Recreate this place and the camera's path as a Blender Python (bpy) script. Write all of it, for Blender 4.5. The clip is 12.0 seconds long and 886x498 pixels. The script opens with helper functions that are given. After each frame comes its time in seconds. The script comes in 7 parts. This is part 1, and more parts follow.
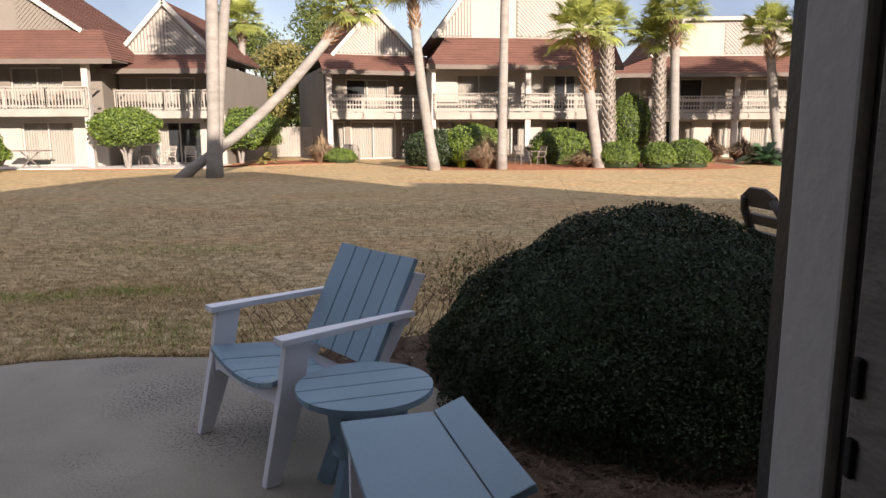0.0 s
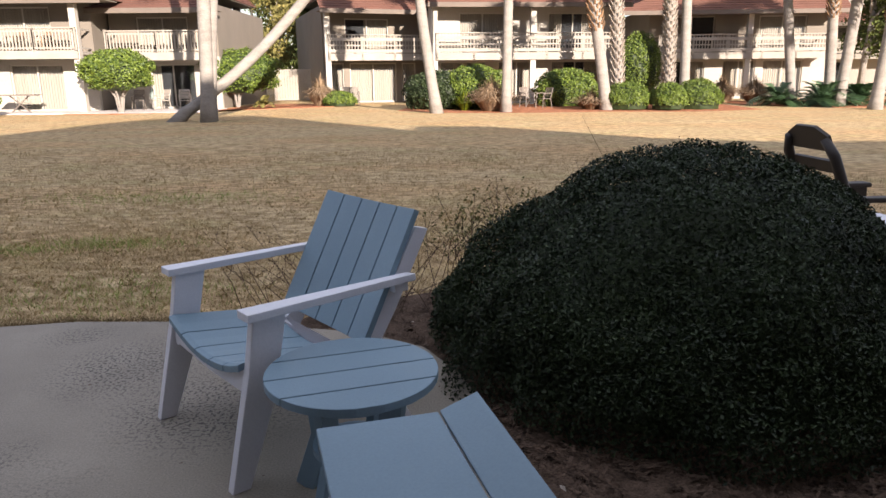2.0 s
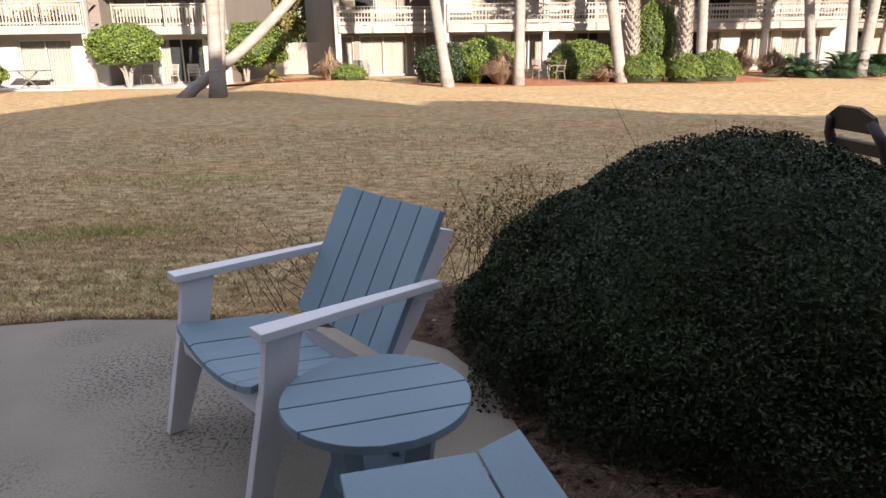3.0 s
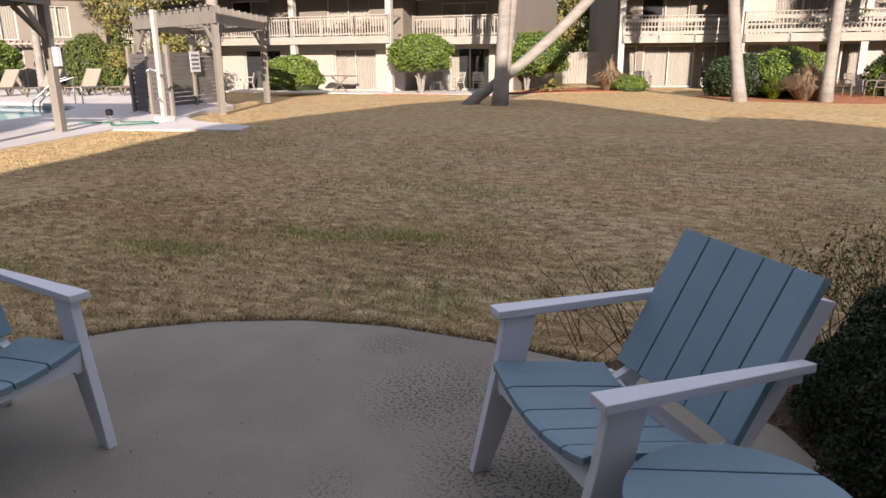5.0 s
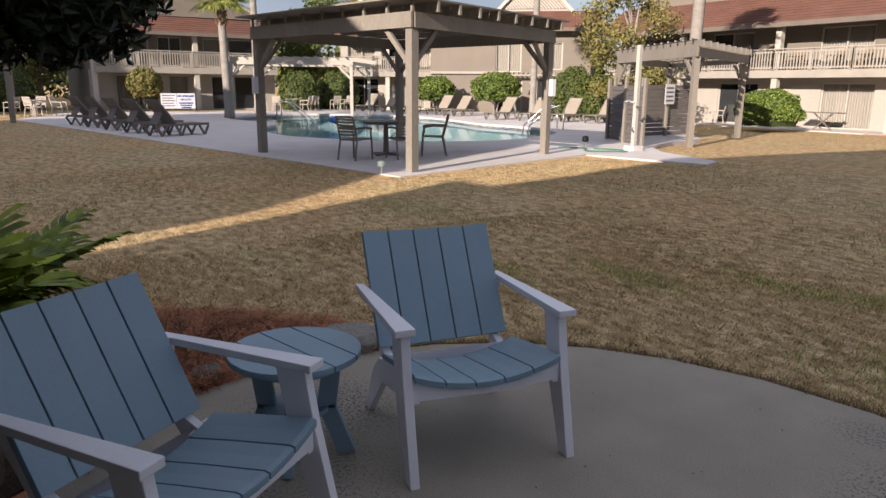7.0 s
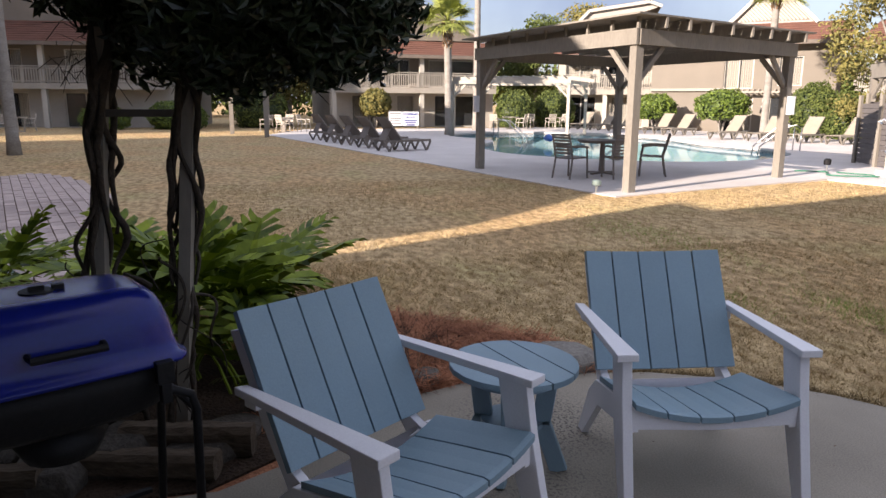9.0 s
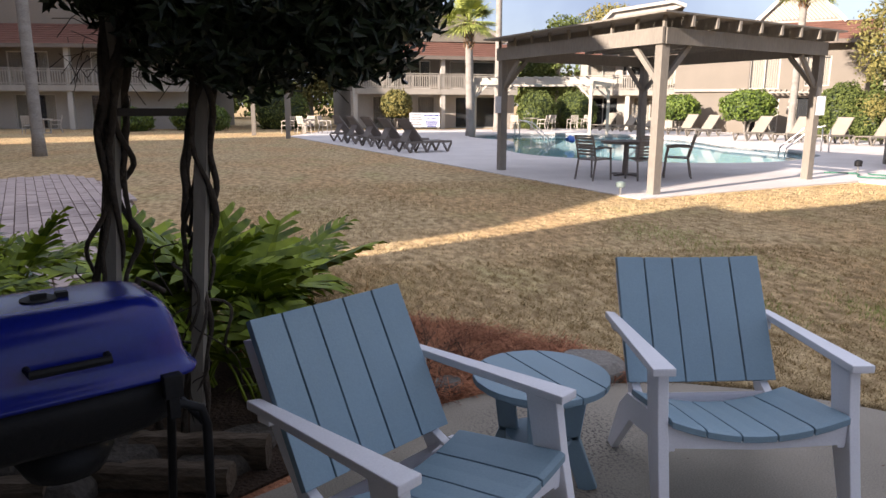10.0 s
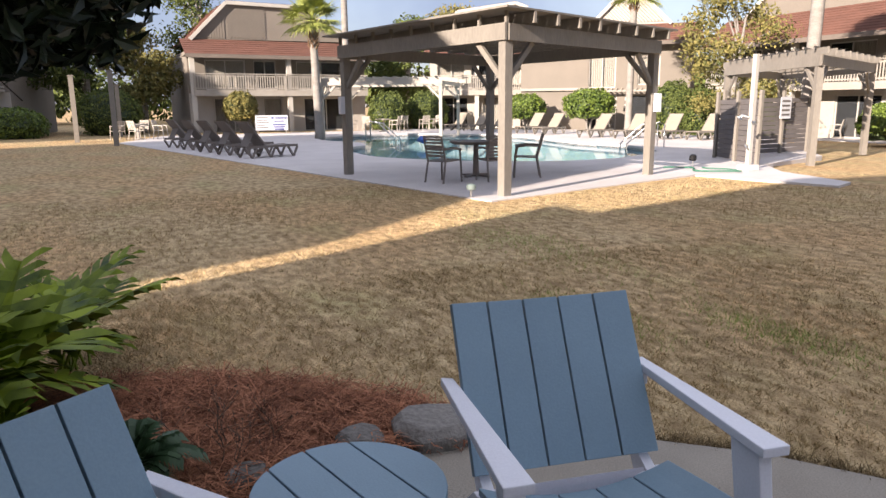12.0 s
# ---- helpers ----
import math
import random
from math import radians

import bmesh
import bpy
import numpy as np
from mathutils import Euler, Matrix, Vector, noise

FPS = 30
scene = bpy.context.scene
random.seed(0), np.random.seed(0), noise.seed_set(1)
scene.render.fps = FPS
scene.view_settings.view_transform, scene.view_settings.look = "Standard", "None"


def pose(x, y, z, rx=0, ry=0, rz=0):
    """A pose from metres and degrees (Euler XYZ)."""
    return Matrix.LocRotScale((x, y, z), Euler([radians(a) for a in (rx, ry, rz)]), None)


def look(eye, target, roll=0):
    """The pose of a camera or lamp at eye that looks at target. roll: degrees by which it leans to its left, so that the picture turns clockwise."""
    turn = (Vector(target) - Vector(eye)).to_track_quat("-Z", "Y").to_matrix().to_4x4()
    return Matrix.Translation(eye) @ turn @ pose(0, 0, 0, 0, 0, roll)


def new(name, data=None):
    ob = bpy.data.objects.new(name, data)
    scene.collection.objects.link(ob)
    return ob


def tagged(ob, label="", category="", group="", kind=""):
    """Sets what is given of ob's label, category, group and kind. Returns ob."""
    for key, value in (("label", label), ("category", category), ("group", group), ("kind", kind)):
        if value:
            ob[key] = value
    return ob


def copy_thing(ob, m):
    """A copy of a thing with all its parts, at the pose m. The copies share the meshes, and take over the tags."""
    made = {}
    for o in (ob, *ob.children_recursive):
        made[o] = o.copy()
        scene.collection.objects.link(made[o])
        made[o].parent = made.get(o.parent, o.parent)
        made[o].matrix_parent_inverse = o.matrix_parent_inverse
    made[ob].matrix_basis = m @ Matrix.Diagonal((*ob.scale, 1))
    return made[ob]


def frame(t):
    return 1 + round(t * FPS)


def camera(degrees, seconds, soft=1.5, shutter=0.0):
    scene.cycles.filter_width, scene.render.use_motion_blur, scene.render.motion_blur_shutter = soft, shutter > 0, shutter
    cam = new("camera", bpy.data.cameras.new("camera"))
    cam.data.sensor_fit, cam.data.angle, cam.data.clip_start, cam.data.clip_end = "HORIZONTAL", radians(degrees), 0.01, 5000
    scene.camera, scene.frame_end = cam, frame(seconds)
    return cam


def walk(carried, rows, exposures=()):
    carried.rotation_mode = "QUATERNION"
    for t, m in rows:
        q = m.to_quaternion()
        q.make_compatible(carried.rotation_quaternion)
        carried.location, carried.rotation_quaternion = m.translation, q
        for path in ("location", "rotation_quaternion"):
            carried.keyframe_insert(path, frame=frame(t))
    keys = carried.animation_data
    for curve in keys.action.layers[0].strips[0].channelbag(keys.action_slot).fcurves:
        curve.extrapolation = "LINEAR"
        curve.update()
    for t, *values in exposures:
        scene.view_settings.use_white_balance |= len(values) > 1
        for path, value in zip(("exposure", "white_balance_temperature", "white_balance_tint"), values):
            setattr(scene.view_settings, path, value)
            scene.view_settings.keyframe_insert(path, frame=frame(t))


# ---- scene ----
cam = camera(64.7, 12.0)
EXPOSURES = [(0.0, 1.5, 7600, 20), (1.0, 1.58, 7600, 20), (2.5, 1.86, 7600, 20), (4.5, 1.6, 7600, 20), (5.5, 1.25, 7600, 20), (6.5, 1.12, 7600, 20), (7.5, 1.3, 7600, 20), (9.5, 1.82, 7600, 20), (10.5, 1.90, 7600, 20), (11.0, 1.98, 7600, 20), (11.5, 2.0, 7600, 20), (12.0, 1.76, 7600, 20)]
PATH = [
    (0, (0.087, 0.021, 1.408), (0.117, 1.992, 1.07), -0.2),
    (0.5, (0.091, 0.158, 1.382), (0.121, 2.121, 1.0), -0.2),
    (1, (0.156, 0.38, 1.347), (0.188, 2.334, 0.921), -0.3),
    (1.5, (0.149, 0.531, 1.323), (0.177, 2.48, 0.874), -0.4),
    (2, (0.083, 0.603, 1.32), (0.104, 2.542, 0.83), -0.5),
    (2.5, (0.053, 0.718, 1.343), (0.073, 2.637, 0.779), -0.7),
    (4.5, (-0.195, 1.052, 1.42), (-0.627, 2.928, 0.878), -0.7),
    (5, (-0.294, 1.063, 1.427), (-1.006, 2.855, 0.894), -0.5),
    (5.5, (-0.336, 1.066, 1.442), (-1.365, 2.698, 0.918), -0.5),
    (6, (-0.379, 1.052, 1.443), (-1.652, 2.509, 0.936), 0.0),
    (6.5, (-0.394, 1.011, 1.475), (-1.867, 2.276, 0.992), 0.3),
    (7, (-0.437, 0.96, 1.469), (-2.08, 2.007, 1.018), 0.5),
    (7.5, (-0.429, 0.925, 1.474), (-2.182, 1.785, 1.041), 0.6),
    (9.5, (-0.48, 0.881, 1.472), (-2.379, 1.36, 1.069), 0.2),
    (10, (-0.585, 0.905, 1.461), (-2.488, 1.369, 1.058), 0.2),
    (10.5, (-0.779, 0.959, 1.459), (-2.688, 1.397, 1.055), 0.2),
    (11, (-1.003, 1.001, 1.429), (-2.919, 1.415, 1.032), -0.2),
    (11.5, (-1.157, 1.167, 1.445), (-3.041, 1.707, 1.043), -0.4),
    (12, (-1.314, 1.379, 1.447), (-3.087, 2.214, 1.046), -0.5),
]
walk(cam, [(t, look(eye, target, roll)) for t, eye, target, roll in PATH], EXPOSURES)

# ---- sky and sun ----
SUN_AZ = (-0.42, 0.907)      # the way the light travels over the ground
SUN_EL = 19.0
world = bpy.data.worlds.new("world")
scene.world = world
world.use_nodes = True
wn = world.node_tree
sky = wn.nodes.new("ShaderNodeTexSky")
sky.sky_type = "NISHITA"
sky.sun_disc = False
sky.sun_elevation = radians(SUN_EL)
sky.sun_rotation = math.atan2(-SUN_AZ[0], -SUN_AZ[1])
wn.nodes["Background"].inputs["Strength"].default_value = 0.12
sky.dust_density = 0.5
cloud, veil = wn.nodes.new("ShaderNodeTexNoise"), wn.nodes.new("ShaderNodeMix")
cloud.inputs["Scale"].default_value, cloud.inputs["Detail"].default_value = 2.2, 6.0
thick = wn.nodes.new("ShaderNodeMapRange")      # broken cloud over the whole sky
thick.inputs["From Min"].default_value, thick.inputs["From Max"].default_value = 0.3, 0.7
thick.inputs["To Min"].default_value, thick.inputs["To Max"].default_value = 0.60, 0.97
way = wn.nodes.new("ShaderNodeTexCoord")
wn.links.new(way.outputs["Generated"], cloud.inputs["Vector"])
wn.links.new(cloud.outputs["Fac"], thick.inputs["Value"])
veil.data_type = "RGBA"
up, split, bright = wn.nodes.new("ShaderNodeMapRange"), wn.nodes.new("ShaderNodeSeparateXYZ"), wn.nodes.new("ShaderNodeMix")
wn.links.new(way.outputs["Generated"], split.inputs[0])
wn.links.new(split.outputs["Z"], up.inputs["Value"])
bright.data_type = "RGBA"                       # cloud is three times as bright overhead as at the horizon
bright.inputs["A"].default_value, bright.inputs["B"].default_value = (0.34, 0.62, 1.35, 1), (2.5, 2.9, 3.6, 1)
wn.links.new(up.outputs["Result"], bright.inputs["Factor"])
wn.links.new(bright.outputs["Result"], veil.inputs["B"])
wn.links.new(thick.outputs["Result"], veil.inputs["Factor"])
wn.links.new(sky.outputs["Color"], veil.inputs["A"])
wn.links.new(veil.outputs["Result"], wn.nodes["Background"].inputs["Color"])
sun = new("sun", bpy.data.lights.new("sun", "SUN"))
sun.data.energy = 3.5
sun.data.angle = radians(0.5)
sun.data.color = (1.0, 0.975, 0.925)
sc = math.cos(radians(SUN_EL))
sun.matrix_world = look((0, -30, 30), (SUN_AZ[0] * sc, -30 + SUN_AZ[1] * sc, 30 - math.sin(radians(SUN_EL))))


# ---- materials ----
def mat(name, base, dark=None, scale=6.0, fine=60.0, rough=0.7, bump=0.15, metal=0.0, mix=0.5, stretch=(1, 1, 1), per_object=0.0, spec=0.4, island=0.0):
    """Two scales of noise between two colours, with relief."""
    m = bpy.data.materials.new(name)
    m.use_nodes = True
    nt = m.node_tree
    n, l = nt.nodes, nt.links
    b = n["Principled BSDF"]
    dark = dark or tuple(c * 0.65 for c in base)
    co = n.new("ShaderNodeTexCoord")
    mp = n.new("ShaderNodeMapping")
    mp.inputs["Scale"].default_value = stretch
    l.new(co.outputs["Object"], mp.inputs["Vector"])
    big, small = n.new("ShaderNodeTexNoise"), n.new("ShaderNodeTexNoise")
    big.inputs["Scale"].default_value, small.inputs["Scale"].default_value = scale, fine
    big.inputs["Detail"].default_value, small.inputs["Detail"].default_value = 4.0, 3.0
    for t in (big, small):
        l.new(mp.outputs["Vector"], t.inputs["Vector"])
    add = n.new("ShaderNodeMath")
    add.operation = "ADD"
    l.new(big.outputs["Fac"], add.inputs[0])
    l.new(small.outputs["Fac"], add.inputs[1])
    ramp = n.new("ShaderNodeMapRange")
    ramp.inputs["From Min"].default_value, ramp.inputs["From Max"].default_value = 1.0 - mix, 1.0 + mix
    l.new(add.outputs[0], ramp.inputs["Value"])
    fac = ramp.outputs["Result"]
    if per_object or island:
        src = n.new("ShaderNodeObjectInfo") if per_object else n.new("ShaderNodeNewGeometry")
        o2 = n.new("ShaderNodeMath")
        o2.operation = "MULTIPLY_ADD"
        o2.inputs[1].default_value = per_object or island
        o2.use_clamp = True
        l.new(src.outputs["Random" if per_object else "Random Per Island"], o2.inputs[0])
        sh = n.new("ShaderNodeMath")
        sh.operation = "SUBTRACT"
        sh.inputs[1].default_value = (per_object or island) / 2
        l.new(fac, sh.inputs[0])
        l.new(sh.outputs[0], o2.inputs[2])
        fac = o2.outputs[0]
    cm = n.new("ShaderNodeMix")
    cm.data_type = "RGBA"
    cm.inputs["A"].default_value, cm.inputs["B"].default_value = (*dark, 1), (*base, 1)
    l.new(fac, cm.inputs["Factor"])
    l.new(cm.outputs["Result"], b.inputs["Base Color"])
    b.inputs["Roughness"].default_value = rough
    b.inputs["Metallic"].default_value = metal
    b.inputs["Specular IOR Level"].default_value = spec
    if bump:
        bp = n.new("ShaderNodeBump")
        bp.inputs["Strength"].default_value = bump
        bp.inputs["Distance"].default_value = 0.02
        l.new(add.outputs[0], bp.inputs["Height"])
        l.new(bp.outputs["Normal"], b.inputs["Normal"])
    return m


def glass_mat(name, tint, rough=0.03, alpha=0.18):
    m = bpy.data.materials.new(name)
    m.use_nodes = True
    b = m.node_tree.nodes["Principled BSDF"]
    b.inputs["Base Color"].default_value = (*tint, 1)
    b.inputs["Roughness"].default_value = rough
    b.inputs["Alpha"].default_value = alpha
    b.inputs["Specular IOR Level"].default_value = 0.6
    return m


def lawn_mat(name, tan, thatch, olive, relief):
    """Dormant turf: tufts and blades over thatch, with russet and olive drifts metres wide."""
    m = bpy.data.materials.new(name)
    m.use_nodes = True
    n, l = m.node_tree.nodes, m.node_tree.links
    b = n["Principled BSDF"]
    co, mp = n.new("ShaderNodeTexCoord"), n.new("ShaderNodeMapping")
    mp.inputs["Scale"].default_value = (0.75, 1.3, 1.0)
    l.new(co.outputs["Object"], mp.inputs["Vector"])

    def layer(scale, detail, lo, hi, warped=True):
        t, r = n.new("ShaderNodeTexNoise"), n.new("ShaderNodeMapRange")
        t.inputs["Scale"].default_value, t.inputs["Detail"].default_value = scale, detail
        r.inputs["From Min"].default_value, r.inputs["From Max"].default_value = lo, hi
        l.new((mp if warped else co).outputs["Vector" if warped else "Object"], t.inputs["Vector"])
        l.new(t.outputs["Fac"], r.inputs["Value"])
        return r.outputs["Result"]

    def blend(fac, a, c, mode="MIX"):
        x = n.new("ShaderNodeMix")
        x.data_type, x.blend_type = "RGBA", mode
        l.new(fac, x.inputs["Factor"])
        for key, v in (("A", a), ("B", c)):
            if isinstance(v, tuple):
                x.inputs[key].default_value = (*v, 1)
            else:
                l.new(v, x.inputs[key])
        return x.outputs["Result"]
    tuft, fine, drift, patch = layer(8.0, 5.0, 0.33, 0.62), layer(38.0, 3.0, 0.3, 0.66, False), layer(0.33, 3.0, 0.42, 0.62), layer(0.9, 4.0, 0.52, 0.70)
    half = n.new("ShaderNodeMath")
    half.operation = "MULTIPLY"
    half.inputs[1].default_value = 0.6
    l.new(patch, half.inputs[0])
    warm = blend(drift, tan, tuple(c * k for c, k in zip(tan, (1.04, 0.90, 0.82))))
    top = blend(half.outputs[0], warm, olive)
    low = blend(tuft, thatch, top)
    dim = n.new("ShaderNodeMath")
    dim.operation = "MULTIPLY_ADD"
    dim.inputs[1].default_value, dim.inputs[2].default_value = 0.45, 0.55
    l.new(fine, dim.inputs[0])
    l.new(blend(dim.outputs[0], thatch, low), b.inputs["Base Color"])
    b.inputs["Roughness"].default_value = 0.95
    b.inputs["Specular IOR Level"].default_value = 0.1
    if relief:
        add, bp = n.new("ShaderNodeMath"), n.new("ShaderNodeBump")
        l.new(tuft, add.inputs[0])
        l.new(fine, add.inputs[1])
        bp.inputs["Strength"].default_value, bp.inputs["Distance"].default_value = relief, 0.03
        l.new(add.outputs[0], bp.inputs["Height"])
        l.new(bp.outputs["Normal"], b.inputs["Normal"])
    return m


M_LAWN = lawn_mat("dormant_turf", (0.68, 0.515, 0.30), (0.28, 0.19, 0.10), (0.47, 0.45, 0.20), 0.6)
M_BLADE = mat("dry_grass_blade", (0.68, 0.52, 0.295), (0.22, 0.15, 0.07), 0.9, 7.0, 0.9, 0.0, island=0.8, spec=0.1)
M_CONC = mat("patio_concrete", (0.42, 0.375, 0.31), (0.15, 0.132, 0.11), 1.3, 150.0, 0.9, 0.05, mix=0.48, spec=0.2)
M_CONC.node_tree.nodes["Principled BSDF"].inputs["Roughness"].default_value = 0.85


def pitted(m, dark, patches):
    """Adds worn patches in which dark pits of aggregate show. patches: (x, y, radius)."""
    nt = m.node_tree
    n, l = nt.nodes, nt.links
    b = n["Principled BSDF"]
    co = n.new("ShaderNodeTexCoord")
    area, fine = n.new("ShaderNodeTexNoise"), n.new("ShaderNodeTexNoise")
    area.inputs["Scale"].default_value, fine.inputs["Scale"].default_value = 0.9, 70.0
    r1, r2 = n.new("ShaderNodeMapRange"), n.new("ShaderNodeMapRange")
    r1.inputs["From Min"].default_value, r1.inputs["From Max"].default_value = 0.60, 0.72
    r2.inputs["From Min"].default_value, r2.inputs["From Max"].default_value = 0.525, 0.575
    for t in (area, fine):
        l.new(co.outputs["Object"], t.inputs["Vector"])
    fine.inputs["Detail"].default_value, area.inputs["Detail"].default_value = 7.0, 4.0
    l.new(area.outputs["Fac"], r1.inputs["Value"])
    l.new(fine.outputs["Fac"], r2.inputs["Value"])
    near = r1.outputs["Result"]
    for x, y, rad in patches:
        gap, fall, top = n.new("ShaderNodeVectorMath"), n.new("ShaderNodeMapRange"), n.new("ShaderNodeMath")
        gap.operation, top.operation = "DISTANCE", "MAXIMUM"
        gap.inputs[1].default_value = (x, y, 0)
        l.new(co.outputs["Object"], gap.inputs[0])
        fall.inputs["From Min"].default_value, fall.inputs["From Max"].default_value = rad, rad * 0.35
        l.new(gap.outputs["Value"], fall.inputs["Value"])
        l.new(fall.outputs["Result"], top.inputs[0])
        l.new(near, top.inputs[1])
        near = top.outputs[0]
    mul = n.new("ShaderNodeMath")
    mul.operation = "MULTIPLY"
    l.new(near, mul.inputs[0])
    l.new(r2.outputs["Result"], mul.inputs[1])
    old = b.inputs["Base Color"].links[0].from_socket
    mx = n.new("ShaderNodeMix")
    mx.data_type = "RGBA"
    l.new(mul.outputs[0], mx.inputs["Factor"])
    l.new(old, mx.inputs["A"])
    mx.inputs["B"].default_value = (*dark, 1)
    l.new(mx.outputs["Result"], b.inputs["Base Color"])


M_DECK = mat("pool_deck_concrete", (0.66, 0.62, 0.60), (0.46, 0.43, 0.415), 0.9, 45.0, 0.85, 0.15, mix=0.42)
pitted(M_CONC, (0.10, 0.092, 0.085), [(-1.34, 3.65, 0.45), (-0.85, 3.25, 0.50), (-0.55, 2.2, 0.4), (-3.3, 2.1, 0.5), (-2.9, 1.5, 0.4)])
M_MULCH = mat("bark_mulch", (0.17, 0.115, 0.085), (0.045, 0.03, 0.022), 9.0, 80.0, 0.95, 0.8, mix=0.30, island=0.6, spec=0.1)
M_STRAW = mat("pine_straw", (0.58, 0.25, 0.14), (0.10, 0.035, 0.02), 5.0, 60.0, 0.85, 0.8, mix=0.40, island=0.9, spec=0.1)
M_BLUE = mat("grey_blue_polymer_board", (0.22, 0.335, 0.405), (0.175, 0.272, 0.335), 3.0, 140.0, 0.5, 0.06, per_object=0.25)
M_WHITE = mat("pale_grey_polymer_frame", (0.80, 0.80, 0.84), (0.68, 0.68, 0.72), 3.0, 140.0, 0.5, 0.06)
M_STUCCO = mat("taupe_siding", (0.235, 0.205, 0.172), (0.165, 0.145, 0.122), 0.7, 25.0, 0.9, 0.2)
M_SIDEW = mat("weathered_white_siding", (0.44, 0.41, 0.37), (0.32, 0.297, 0.265), 0.8, 30.0, 0.85, 0.2, stretch=(1, 1, 0.25))
M_TRIM = mat("white_trim_paint", (0.49, 0.465, 0.42), (0.37, 0.35, 0.315), 1.2, 40.0, 0.7, 0.1)
M_ROOF = mat("red_brown_shingle", (0.205, 0.10, 0.076), (0.105, 0.055, 0.044), 0.9, 14.0, 0.95, 0.5, stretch=(1, 1, 3), spec=0.1)
M_RAIL = mat("weathered_rail_wood", (0.41, 0.375, 0.33), (0.25, 0.23, 0.20), 1.5, 40.0, 0.85, 0.15)
M_PERG = mat("taupe_painted_timber", (0.27, 0.245, 0.21), (0.17, 0.152, 0.13), 2.0, 30.0, 0.8, 0.15, stretch=(1, 1, 0.3))
M_PALM = mat("palm_bark", (0.37, 0.345, 0.315), (0.17, 0.152, 0.135), 2.0, 18.0, 0.95, 0.6, stretch=(1, 1, 2.5), spec=0.1)
M_BOOT = mat("palm_boot_fibre", (0.34, 0.215, 0.13), (0.15, 0.085, 0.05), 4.0, 25.0, 0.95, 0.5, spec=0.1, island=0.6)
# paler, greyer boot copy with sunlight put into its colour
M_SUNBOOT = mat("sunlit_palm_boot", (0.44, 0.40, 0.35), (0.17, 0.13, 0.10), 4.0, 25.0, 0.95, 0.5, spec=0.1, island=0.6)
M_FROND = mat("palm_frond", (0.37, 0.40, 0.10), (0.15, 0.19, 0.05), 2.0, 10.0, 0.55, 0.0, island=0.7)
M_LEAF = mat("shrub_leaf_green", (0.16, 0.225, 0.035), (0.025, 0.055, 0.010), 1.5, 9.0, 0.5, 0.0, island=0.8)
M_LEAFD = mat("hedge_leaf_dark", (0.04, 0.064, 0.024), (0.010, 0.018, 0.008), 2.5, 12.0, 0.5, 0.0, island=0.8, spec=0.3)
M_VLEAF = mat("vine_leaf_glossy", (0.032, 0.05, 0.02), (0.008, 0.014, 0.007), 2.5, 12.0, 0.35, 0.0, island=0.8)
M_PHIL = mat("philodendron_leaf", (0.24, 0.31, 0.02), (0.025, 0.055, 0.006), 2.5, 12.0, 0.55, 0.0, island=0.8, spec=0.25)
M_TREELF = mat("pine_and_oak_foliage", (0.13, 0.16, 0.045), (0.04, 0.06, 0.018), 0.5, 4.0, 0.8, 0.0, island=0.8, spec=0.2)
M_YLEAF = mat("yellowing_foliage", (0.24, 0.20, 0.06), (0.085, 0.09, 0.026), 0.7, 4.0, 0.7, 0.0, island=0.9)
M_DRYGR = mat("dry_ornamental_grass", (0.40, 0.29, 0.19), (0.19, 0.13, 0.085), 1.5, 8.0, 0.9, 0.0, island=0.8, spec=0.1)
M_TWIG = mat("dry_twig", (0.16, 0.10, 0.07), (0.07, 0.045, 0.03), 6.0, 40.0, 0.9, 0.2)
M_VINE = mat("woody_vine", (0.065, 0.05, 0.038), (0.025, 0.019, 0.014), 5.0, 50.0, 0.9, 0.6)
M_DARKW = mat("dark_brown_polymer", (0.045, 0.035, 0.03), (0.03, 0.023, 0.02), 3.0, 90.0, 0.5, 0.08)
M_GLASS = glass_mat("window_glass", (0.10, 0.11, 0.12))
M_CURT = mat("cream_curtain", (0.50, 0.46, 0.39), (0.30, 0.275, 0.23), 0.4, 14.0, 0.9, 0.5, stretch=(6, 6, 0.1))
M_DARK = mat("unlit_room_dark", (0.05, 0.045, 0.04), (0.025, 0.022, 0.02), 1.0, 8.0, 0.9, 0.0)
M_TAN = mat("tan_sling_fabric", (0.33, 0.285, 0.23), (0.24, 0.205, 0.16), 4.0, 160.0, 0.8, 0.1)
M_BRONZE = mat("bronze_resin", (0.20, 0.17, 0.15), (0.135, 0.113, 0.098), 3.0, 80.0, 0.5, 0.08)
M_TILE = mat("pool_waterline_tile", (0.10, 0.19, 0.24), (0.05, 0.11, 0.15), 5.0, 40.0, 0.3, 0.05)
M_PLASTER = mat("pool_plaster", (0.28, 0.46, 0.50), (0.20, 0.36, 0.40), 0.8, 20.0, 0.7, 0.05)
M_BLACK = mat("black_painted_metal", (0.014, 0.014, 0.015), (0.007, 0.007, 0.008), 6.0, 60.0, 0.55, 0.1, spec=0.2)
M_GRILL = mat("dark_blue_enamel", (0.006, 0.016, 0.21), (0.004, 0.011, 0.14), 3.0, 70.0, 0.22, 0.02, spec=0.35)
# darker copy of the garden stone, with shade put into its colour
M_STONE_SHADE = mat("shade_dark_stone", (0.10, 0.085, 0.07), (0.035, 0.03, 0.026), 6.0, 40.0, 0.9, 0.6, per_object=0.5)
# soil colour kept very dark to stand in for shade
M_SOIL_SHADE = mat("shade_dark_soil", (0.075, 0.05, 0.036), (0.025, 0.018, 0.014), 6.0, 60.0, 0.95, 0.8, mix=0.35, spec=0.1)
